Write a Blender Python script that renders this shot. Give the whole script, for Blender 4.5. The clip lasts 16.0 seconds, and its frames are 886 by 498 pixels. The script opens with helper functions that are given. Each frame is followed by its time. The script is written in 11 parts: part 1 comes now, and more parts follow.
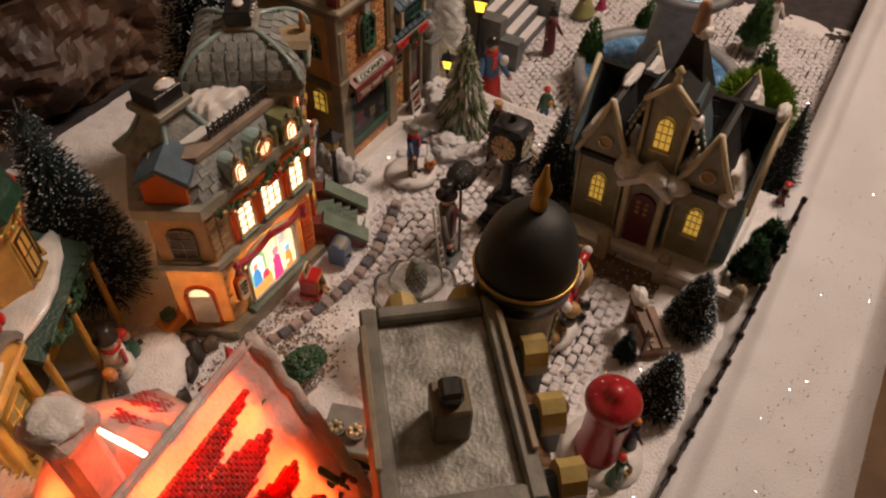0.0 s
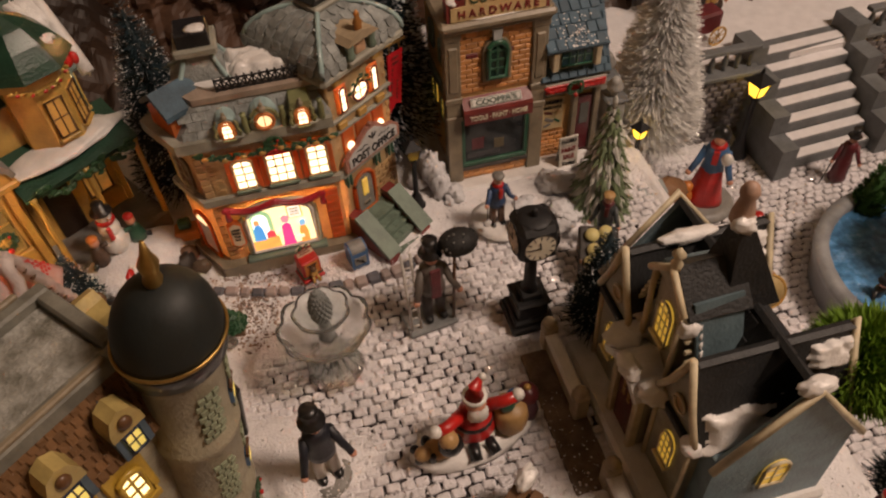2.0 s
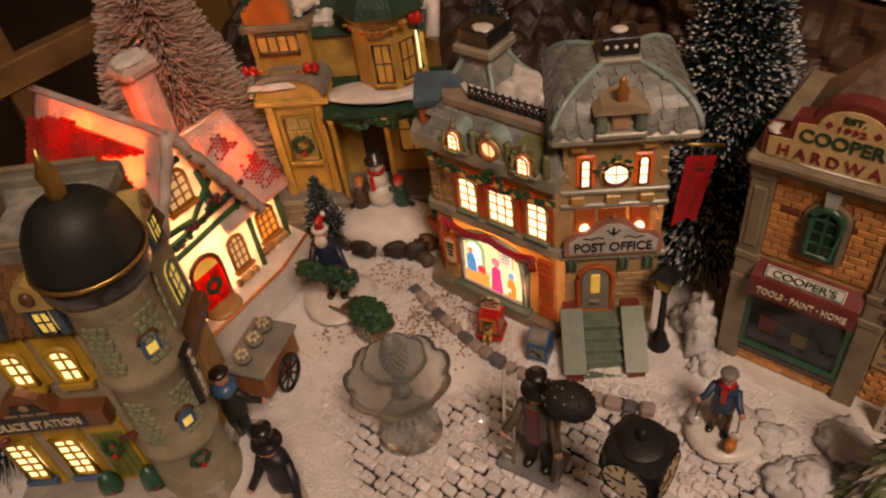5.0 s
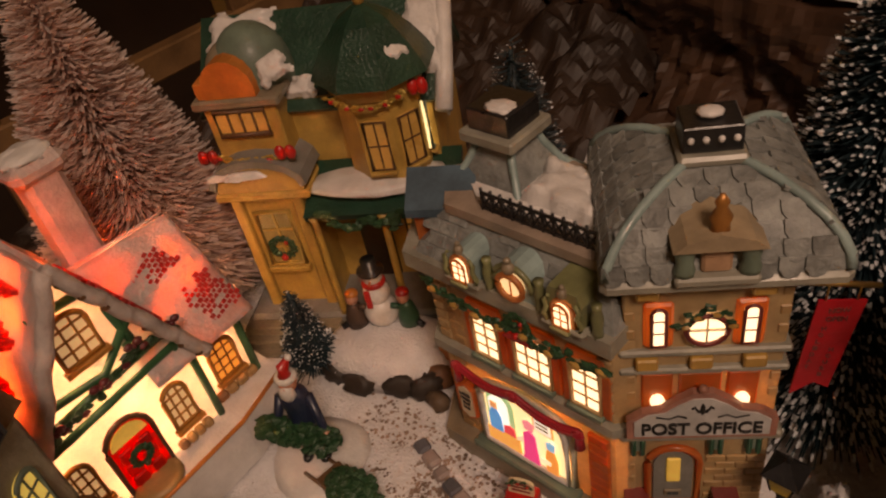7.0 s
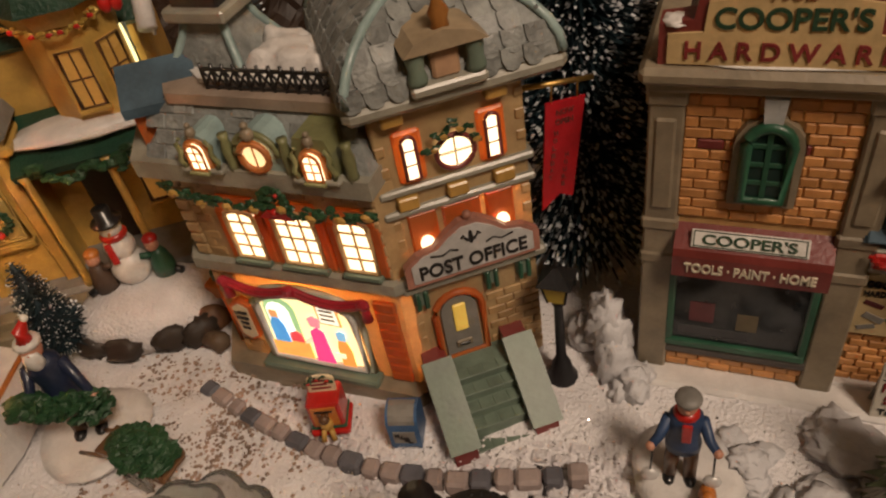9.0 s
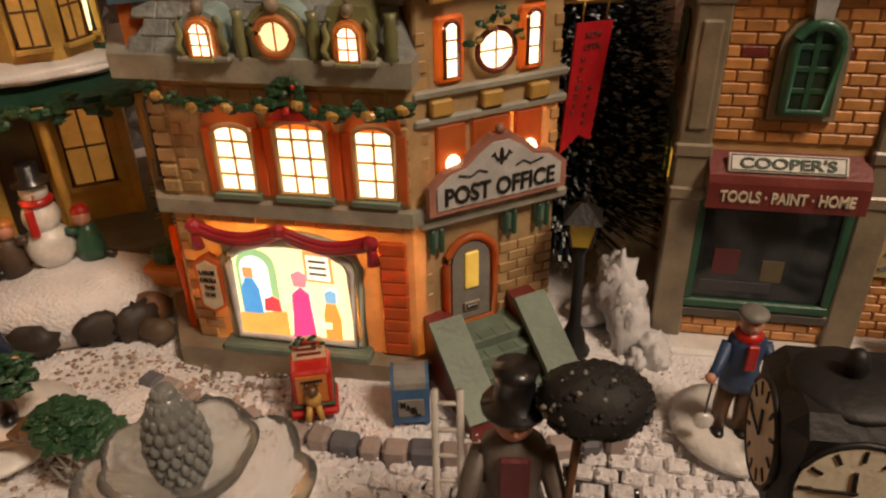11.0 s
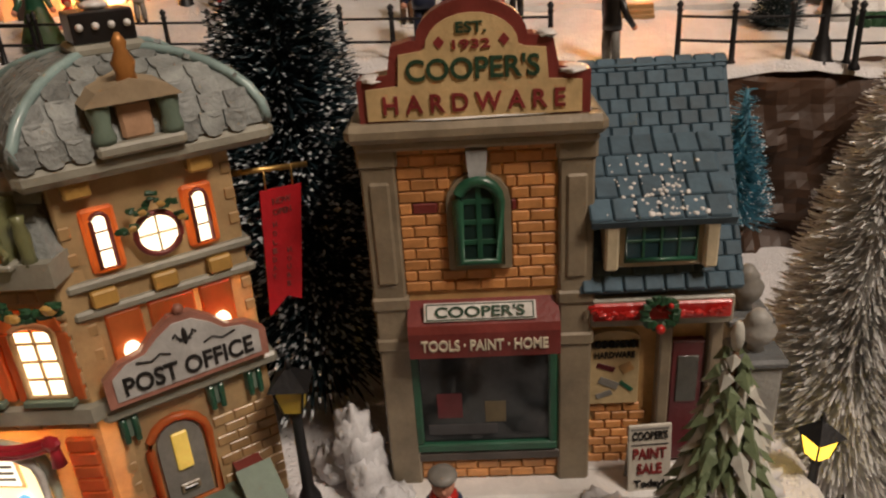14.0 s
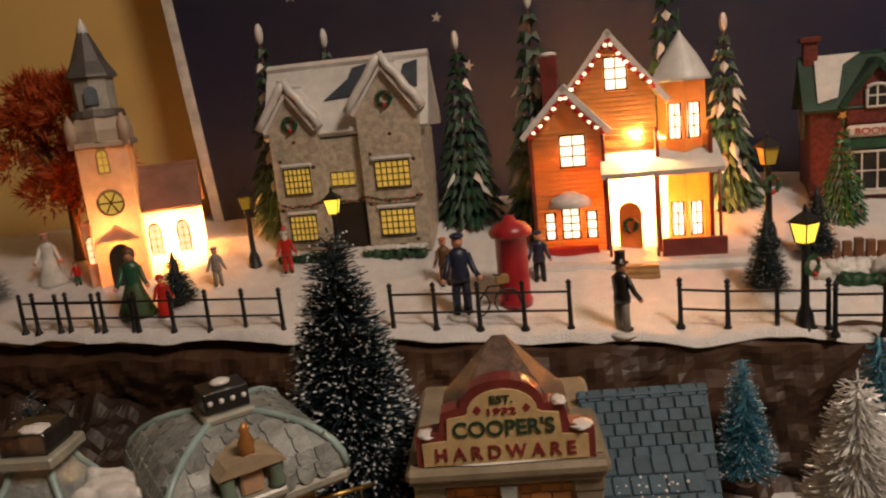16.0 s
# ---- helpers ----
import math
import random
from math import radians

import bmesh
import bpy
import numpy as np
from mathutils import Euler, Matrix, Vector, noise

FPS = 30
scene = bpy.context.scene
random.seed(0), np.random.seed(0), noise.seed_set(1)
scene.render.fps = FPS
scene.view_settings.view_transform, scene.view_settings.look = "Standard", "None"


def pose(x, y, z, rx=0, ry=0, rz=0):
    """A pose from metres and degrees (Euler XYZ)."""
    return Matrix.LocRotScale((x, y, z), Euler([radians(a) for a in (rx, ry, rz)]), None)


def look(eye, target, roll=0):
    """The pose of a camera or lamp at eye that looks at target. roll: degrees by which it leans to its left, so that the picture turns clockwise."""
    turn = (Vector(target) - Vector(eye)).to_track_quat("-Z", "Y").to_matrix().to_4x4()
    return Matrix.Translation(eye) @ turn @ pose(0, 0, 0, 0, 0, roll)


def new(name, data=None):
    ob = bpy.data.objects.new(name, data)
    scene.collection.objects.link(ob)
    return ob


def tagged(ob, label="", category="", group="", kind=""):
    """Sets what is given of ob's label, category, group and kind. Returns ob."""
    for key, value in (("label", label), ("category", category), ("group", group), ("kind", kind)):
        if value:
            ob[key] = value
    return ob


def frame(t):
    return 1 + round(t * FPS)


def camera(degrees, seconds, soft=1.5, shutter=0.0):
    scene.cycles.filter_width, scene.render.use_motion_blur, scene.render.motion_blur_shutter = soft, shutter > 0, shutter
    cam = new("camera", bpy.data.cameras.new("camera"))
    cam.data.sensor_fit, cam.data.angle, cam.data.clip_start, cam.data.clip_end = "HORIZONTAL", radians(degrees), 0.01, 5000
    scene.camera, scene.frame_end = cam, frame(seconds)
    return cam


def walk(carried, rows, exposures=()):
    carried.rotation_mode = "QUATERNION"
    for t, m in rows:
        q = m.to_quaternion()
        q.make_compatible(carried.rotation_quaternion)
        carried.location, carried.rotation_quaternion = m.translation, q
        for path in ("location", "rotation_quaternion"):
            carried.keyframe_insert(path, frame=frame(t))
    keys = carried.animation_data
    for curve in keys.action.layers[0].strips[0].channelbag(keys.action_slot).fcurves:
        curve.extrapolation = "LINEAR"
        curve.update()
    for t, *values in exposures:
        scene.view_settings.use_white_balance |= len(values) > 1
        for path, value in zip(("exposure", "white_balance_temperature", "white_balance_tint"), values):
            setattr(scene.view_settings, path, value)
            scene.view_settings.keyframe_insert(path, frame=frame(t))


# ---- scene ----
cam = camera(61.1, 16.0, soft=2.2)
PATH = [
    (0, (-0.528, -0.406, 0.543), (0.639, 0.271, -0.933), 2.1),
    (0.5, (-0.468, -0.533, 0.553), (0.477, 0.387, -0.951), 1.2),
    (1, (-0.394, -0.552, 0.542), (0.324, 0.569, -0.95), -2.4),
    (1.5, (-0.258, -0.539, 0.534), (0.243, 0.698, -0.956), -3.5),
    (2, (-0.18, -0.554, 0.535), (0.101, 0.741, -0.963), -3.5),
    (2.5, (-0.128, -0.572, 0.543), (-0.059, 0.766, -0.942), -3.7),
    (3, (-0.076, -0.581, 0.538), (-0.214, 0.785, -0.917), -4.5),
    (3.5, (-0.022, -0.581, 0.53), (-0.36, 0.777, -0.898), -5.6),
    (3.7, (-0.016, -0.567, 0.526), (-0.437, 0.779, -0.892), -6.1),
    (5.8, (0.087, -0.319, 0.422), (-1.145, 0.597, -0.86), -10.3),
    (6, (0.075, -0.309, 0.417), (-1.171, 0.624, -0.839), -10.6),
    (6.5, (0.019, -0.285, 0.424), (-1.219, 0.704, -0.797), -11.3),
    (7, (-0.033, -0.25, 0.398), (-1.212, 0.782, -0.845), -12.0),
    (7.5, (-0.042, -0.246, 0.391), (-1.127, 0.832, -0.898), -13.1),
    (8, (0.0, -0.265, 0.38), (-0.935, 0.883, -0.965), -12.9),
    (8.5, (-0.006, -0.269, 0.366), (-0.813, 0.984, -0.968), -12.0),
    (9, (-0.018, -0.282, 0.338), (-0.683, 1.066, -0.982), -10.9),
    (9.2, (-0.021, -0.295, 0.323), (-0.654, 1.086, -0.978), -11.1),
    (11.3, (-0.097, -0.332, 0.213), (-0.42, 1.427, -0.683), -0.6),
    (11.5, (-0.095, -0.323, 0.2), (-0.461, 1.461, -0.626), -0.9),
    (12, (-0.085, -0.325, 0.206), (-0.413, 1.464, -0.625), -1.2),
    (12.5, (-0.049, -0.319, 0.229), (-0.339, 1.469, -0.618), -2.4),
    (13, (-0.03, -0.307, 0.232), (-0.215, 1.499, -0.606), -2.7),
    (13.5, (-0.007, -0.285, 0.234), (-0.143, 1.519, -0.62), -3.3),
    (14, (-0.001, -0.301, 0.261), (-0.094, 1.519, -0.564), -3.8),
    (14.5, (0.009, -0.336, 0.294), (-0.073, 1.51, -0.471), -4.5),
    (15, (0.003, -0.336, 0.323), (-0.09, 1.557, -0.317), -5.1),
    (15.5, (0.011, -0.346, 0.347), (-0.094, 1.585, -0.166), -5.6),
    (16, (0.008, -0.362, 0.375), (-0.152, 1.588, -0.04), -6.0),
]
walk(cam, [(t, look(eye, target, roll)) for t, eye, target, roll in PATH],
     ((0, 0.06, 6900, 21), (3.7, 0.03, 7400, 22), (6, -0.46, 8300, 31), (8, -0.55, 8000, 29), (9, -0.12, 7100, 16), (11.5, 0.14, 7400, 17), (13, 0.18, 6800, 12), (14, 0.13, 6300, 12), (16, -0.2, 6700, 14)))


# ---- world and room light ----
world = bpy.data.worlds.new("room_air")
scene.world = world
world.use_nodes = True
world.node_tree.nodes["Background"].inputs[0].default_value = (1.0, 0.80, 0.58, 1)
world.node_tree.nodes["Background"].inputs[1].default_value = 0.06


def lamp(name, kind, at, power, colour, size=0.1, target=None, spread=None):
    d = bpy.data.lights.new(name, kind)
    d.energy, d.color = power, colour
    if kind == "AREA":
        d.shape, d.size = "DISK", size
    else:
        d.shadow_soft_size = size
    ob = new(name, d)
    ob.matrix_world = look(at, target) if target else pose(*at)
    return ob


lamp("ceiling_lamp", "AREA", (0.82, -0.70, 1.58), 23.5, (1.0, 0.83, 0.66), 0.45, (0.0, -0.05, 0.0))

# ---- materials ----


def mat(name, col, rough=0.5, metal=0.0, var=0.18, scale=60.0, bump=0.15, bscale=400.0, glow=None, power=0.0, thin=0.0,
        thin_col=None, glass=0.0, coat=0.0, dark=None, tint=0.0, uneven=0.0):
    """A painted or natural surface: base colour with broad and fine variation, relief, gloss."""
    m = bpy.data.materials.new(name)
    m.use_nodes = True
    nt = m.node_tree
    n, l = nt.nodes, nt.links
    b = n["Principled BSDF"]
    tc = n.new("ShaderNodeTexCoord")
    oi = n.new("ShaderNodeObjectInfo")
    shift = n.new("ShaderNodeVectorMath")
    shift.operation = "ADD"
    l.new(tc.outputs["Object"], shift.inputs[0])
    l.new(oi.outputs["Random"], shift.inputs[1])
    n1 = n.new("ShaderNodeTexNoise")
    n1.inputs["Scale"].default_value, n1.inputs["Detail"].default_value = scale, 5
    n2 = n.new("ShaderNodeTexNoise")
    n2.inputs["Scale"].default_value, n2.inputs["Detail"].default_value = bscale, 3
    l.new(shift.outputs[0], n1.inputs["Vector"])
    l.new(shift.outputs[0], n2.inputs["Vector"])
    ramp = n.new("ShaderNodeValToRGB")
    d = dark or [c * (1 - var * 1.6) for c in col]
    ramp.color_ramp.elements[0].position, ramp.color_ramp.elements[0].color = 0.32, (*d, 1)
    ramp.color_ramp.elements[1].position, ramp.color_ramp.elements[1].color = 0.68, (*[min(1, c * (1 + var * 0.5)) for c in col], 1)
    l.new(n1.outputs[0], ramp.inputs[0])
    mix = n.new("ShaderNodeMix")
    mix.data_type, mix.blend_type = "RGBA", "MULTIPLY"
    mix.inputs["Factor"].default_value = min(1.0, var * 2)
    l.new(ramp.outputs[0], mix.inputs["A"])
    g = n.new("ShaderNodeMapRange")
    g.inputs["To Min"].default_value, g.inputs["To Max"].default_value = 0.55, 1.25
    l.new(n2.outputs[0], g.inputs["Value"])
    l.new(g.outputs[0], mix.inputs["B"])
    out_col = mix.outputs["Result"]
    if tint:
        hs = n.new("ShaderNodeHueSaturation")
        mr = n.new("ShaderNodeMapRange")
        mr.inputs["To Min"].default_value, mr.inputs["To Max"].default_value = 1 - tint, 1 + tint
        l.new(oi.outputs["Random"], mr.inputs["Value"])
        l.new(mr.outputs[0], hs.inputs["Value"])
        l.new(out_col, hs.inputs["Color"])
        out_col = hs.outputs[0]
    l.new(out_col, b.inputs["Base Color"])
    rr = n.new("ShaderNodeMapRange")
    rr.inputs["To Min"].default_value, rr.inputs["To Max"].default_value = max(0.02, rough - 0.12), min(1, rough + 0.12)
    l.new(n1.outputs[0], rr.inputs["Value"])
    l.new(rr.outputs[0], b.inputs["Roughness"])
    b.inputs["Metallic"].default_value = metal
    b.inputs["Coat Weight"].default_value = coat
    b.inputs["Coat Roughness"].default_value = 0.13
    b.inputs["Transmission Weight"].default_value = glass
    if glow:
        b.inputs["Emission Color"].default_value = (*glow, 1)
        b.inputs["Emission Strength"].default_value = power
    if bump:
        bp = n.new("ShaderNodeBump")
        bp.inputs["Strength"].default_value, bp.inputs["Distance"].default_value = bump, 0.002
        l.new(n2.outputs[0], bp.inputs["Height"])
        l.new(bp.outputs[0], b.inputs["Normal"])
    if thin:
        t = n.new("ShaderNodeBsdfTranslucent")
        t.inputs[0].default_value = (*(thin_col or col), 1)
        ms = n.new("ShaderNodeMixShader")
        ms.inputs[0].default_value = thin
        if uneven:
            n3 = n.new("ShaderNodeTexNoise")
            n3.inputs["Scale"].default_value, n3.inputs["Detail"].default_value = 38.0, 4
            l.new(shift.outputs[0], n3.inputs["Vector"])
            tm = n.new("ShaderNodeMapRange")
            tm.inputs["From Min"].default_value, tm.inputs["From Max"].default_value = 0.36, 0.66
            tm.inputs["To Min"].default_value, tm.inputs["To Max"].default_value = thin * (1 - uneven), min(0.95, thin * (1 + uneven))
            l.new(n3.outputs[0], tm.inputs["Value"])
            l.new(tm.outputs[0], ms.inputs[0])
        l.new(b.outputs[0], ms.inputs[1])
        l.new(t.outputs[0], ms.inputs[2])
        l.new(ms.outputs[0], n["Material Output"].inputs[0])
    return m


SNOW = mat("snow", (0.84, 0.82, 0.83), 0.45, var=0.06, scale=70, bump=1.0, bscale=480)
COTTON = mat("cotton_snow", (0.64, 0.64, 0.66), 0.6, var=0.05, scale=9, bump=0.35, bscale=500)
SNOWPAINT = mat("painted_snow", (0.74, 0.72, 0.70), 0.4, var=0.08, scale=90, bump=0.3, bscale=500, coat=0.2)
COBBLE = mat("cobble", (0.84, 0.81, 0.83), 0.55, var=0.12, scale=60, bump=0.8, bscale=500, tint=0.22)
JOINT = mat("dark_joint", (0.050, 0.042, 0.044), 0.85, var=0.3, scale=60, bump=0.3)
ROCK = mat("crumpled_paper_rock", (0.090, 0.044, 0.024), 0.55, var=0.4, scale=9, bump=0.5, bscale=60)
BLACK = mat("black_paint", (0.012, 0.012, 0.013), 0.32, var=0.2, coat=0.3)
IRON = mat("black_iron", (0.02, 0.02, 0.022), 0.45, metal=0.3)
BRASS = mat("brass", (0.55, 0.36, 0.12), 0.35, metal=0.9)
CREAM = mat("cream_paint", (0.72, 0.60, 0.40), 0.4, coat=0.2)
WHITE = mat("white_paint", (0.78, 0.76, 0.72), 0.4, coat=0.2)
RED = mat("red_paint", (0.55, 0.02, 0.015), 0.35, coat=0.3)
BRICKRED = mat("brick_red_paint", (0.20, 0.035, 0.03), 0.4, coat=0.3)
DARKRED = mat("maroon_paint", (0.13, 0.02, 0.025), 0.4, coat=0.2)
GREEN = mat("dark_green_paint", (0.02, 0.10, 0.055), 0.4, coat=0.3)
SAGE = mat("sage_green_paint", (0.16, 0.22, 0.17), 0.5, coat=0.05)
BLUE = mat("blue_paint", (0.05, 0.14, 0.30), 0.4, coat=0.3)
NAVY = mat("navy_paint", (0.015, 0.025, 0.06), 0.4, coat=0.2)
GREY = mat("grey_paint", (0.25, 0.24, 0.22), 0.5)
TAUPE = mat("taupe_stone_paint", (0.27, 0.22, 0.15), 0.45, coat=0.2)
STONE = mat("grey_stone_paint", (0.24, 0.25, 0.25), 0.55, bump=0.4)
BROWN = mat("brown_paint", (0.13, 0.06, 0.025), 0.45, coat=0.2)
WOOD = mat("varnished_wood", (0.20, 0.10, 0.045), 0.4, var=0.35, scale=20, coat=0.2)
TAN = mat("tan_paint", (0.45, 0.27, 0.11), 0.45)
SKIN = mat("pink_figure_paint", (0.62, 0.30, 0.20), 0.45)
GOLDP = mat("ochre_paint", (0.55, 0.32, 0.08), 0.45, coat=0.2)
PINK = mat("magenta_paint", (0.5, 0.03, 0.12), 0.4)
ORANGE = mat("orange_paint", (0.60, 0.20, 0.04), 0.4, coat=0.2)
SLATE = mat("blue_slate_paint", (0.070, 0.125, 0.170), 0.68, var=0.25, tint=0.12)
BRICKO = mat("orange_brick_paint", (0.66, 0.30, 0.10), 0.45, var=0.2, coat=0.2, tint=0.14)
MORTAR = mat("tan_mortar", (0.64, 0.40, 0.17), 0.55)
POWALL = mat("tan_brick_shell", (0.55, 0.38, 0.19), 0.45, thin=0.15, thin_col=(0.9, 0.42, 0.14), coat=0.2)
POORANGE = mat("orange_brick_shell", (0.72, 0.22, 0.06), 0.42, thin=0.45, thin_col=(1.0, 0.25, 0.04), coat=0.2)
POTRIM = mat("grey_green_trim", (0.34, 0.33, 0.27), 0.45, thin=0.05, coat=0.2)
POROOF = mat("pale_slate_roof", (0.27, 0.29, 0.28), 0.55, var=0.3, scale=80, bump=0.5, coat=0.08, tint=0.18)
VERDI = mat("verdigris_trim", (0.30, 0.42, 0.41), 0.42, coat=0.3)
LEAF = mat("leaf_paint", (0.02, 0.075, 0.03), 0.45, bump=0.5)
CHAPEL = mat("chapel_blue_grey", (0.22, 0.32, 0.37), 0.5, bump=0.3)
CHFRONT = mat("chapel_front_grey", (0.33, 0.31, 0.24), 0.55, bump=0.4)
CHSKIRT = mat("chapel_dark_blue_grey", (0.10, 0.15, 0.17), 0.55, bump=0.3)
CHROOF = mat("chapel_black_slate", (0.016, 0.017, 0.018), 0.6, bump=0.4, tint=0.3)
CHTRIM = mat("chapel_cream_trim", (0.62, 0.53, 0.36), 0.5)
COPPICE = mat("stone_wall_cream", (0.44, 0.36, 0.25), 0.55, bump=0.4)
PINE = mat("dark_bristle", (0.012, 0.034, 0.044), 0.6, var=0.3)
FROST = mat("frosted_tip", (0.70, 0.74, 0.78), 0.45)
BLUEBR = mat("blue_bristle", (0.05, 0.22, 0.32), 0.55)
SILVER = mat("silver_tinsel", (0.86, 0.86, 0.85), 0.30, metal=0.25, var=0.10, thin=0.22, thin_col=(0.9, 0.88, 0.85))
PINKBR = mat("white_bristle", (0.90, 0.80, 0.76), 0.55, thin=0.5, thin_col=(0.9, 0.7, 0.62))
GRASSB = mat("bright_green_bristle", (0.16, 0.30, 0.02), 0.6)
TOPI = mat("topiary_green", (0.035, 0.12, 0.02), 0.65, bump=0.6)
FIRG = mat("sage_fir", (0.16, 0.21, 0.11), 0.55, bump=0.4)
AUTUMN = mat("autumn_leaf", (0.60, 0.11, 0.02), 0.55, tint=0.3, thin=0.25)
ICE = mat("clear_crystal", (0.88, 0.91, 0.91), 0.07, glass=0.94, var=0.0, bump=0.8, bscale=120)
CONE = mat("smoky_cone_glass", (0.30, 0.32, 0.31), 0.22, glass=0.25, var=0.15, bump=0.3)
ICE.node_tree.nodes["Principled BSDF"].inputs["IOR"].default_value = 1.22
WATER = mat("blue_water", (0.10, 0.32, 0.62), 0.25, var=0.35, scale=90, bump=1.0, bscale=260, coat=0.5)
NIGHT = mat("night_blue_board", (0.009, 0.010, 0.042), 0.7, var=0.15, scale=3, bump=0.1)
STAR = mat("silver_star", (0.65, 0.68, 0.72), 0.35, metal=0.4)
WALLY = mat("yellow_wall", (0.80, 0.54, 0.19), 0.7, var=0.06, scale=4, bump=0.15, bscale=300)
CEIL = mat("ceiling_white", (0.7, 0.68, 0.64), 0.8, var=0.05, scale=3)
FLOORM = mat("floor_oak", (0.24, 0.145, 0.08), 0.5, var=0.25, scale=6)
WIN_HOT = mat("window_bright", (0.9, 0.8, 0.6), 0.4, glow=(1.0, 0.80, 0.50), power=2.4, var=0.05)
WIN_WARM = mat("window_warm", (0.9, 0.7, 0.4), 0.4, glow=(1.0, 0.72, 0.36), power=1.3, var=0.1)
WIN_YEL = mat("window_yellow", (0.7, 0.5, 0.15), 0.4, glow=(1.0, 0.62, 0.08), power=0.35, var=0.2)
WIN_PALE = mat("window_pale", (0.7, 0.65, 0.4), 0.4, glow=(1.0, 0.9, 0.45), power=1.7, var=0.2)
LANTERN = mat("lantern_glow", (0.9, 0.6, 0.1), 0.4, glow=(1.0, 0.62, 0.05), power=2.2, var=0.05)
DIMLAN = mat("lantern_unlit", (0.62, 0.45, 0.05), 0.4, var=0.1)
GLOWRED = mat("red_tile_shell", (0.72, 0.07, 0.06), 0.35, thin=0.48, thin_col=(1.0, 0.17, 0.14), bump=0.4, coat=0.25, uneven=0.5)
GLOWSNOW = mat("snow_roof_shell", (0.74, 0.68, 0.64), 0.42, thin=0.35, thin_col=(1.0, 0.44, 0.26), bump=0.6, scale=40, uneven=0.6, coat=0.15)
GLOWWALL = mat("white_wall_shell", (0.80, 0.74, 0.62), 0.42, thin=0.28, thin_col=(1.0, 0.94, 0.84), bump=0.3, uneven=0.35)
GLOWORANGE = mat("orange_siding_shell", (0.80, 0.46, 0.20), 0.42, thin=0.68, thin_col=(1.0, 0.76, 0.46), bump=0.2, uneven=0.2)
CHURCHW = mat("church_white_shell", (0.72, 0.60, 0.47), 0.45, thin=0.36, thin_col=(1.0, 0.60, 0.30), bump=0.3)
YELLOWH = mat("yellow_house_paint", (0.58, 0.36, 0.09), 0.45, coat=0.2, thin=0.06)
GLITTER = mat("glitter_flake", (0.9, 0.9, 0.92), 0.15, metal=1.0, var=0.02, bump=0)
CLEAR_FACE = mat("clock_face", (0.80, 0.74, 0.60), 0.4, var=0.08)
LEDTXT = mat("black_lettering", (0.015, 0.013, 0.012), 0.5)
REDTXT = mat("red_lettering", (0.24, 0.03, 0.03), 0.5)
GRNTXT = mat("green_lettering", (0.02, 0.06, 0.03), 0.5)
WHTTXT = mat("pale_lettering", (0.75, 0.68, 0.52), 0.5)

# ---- mesh building ----


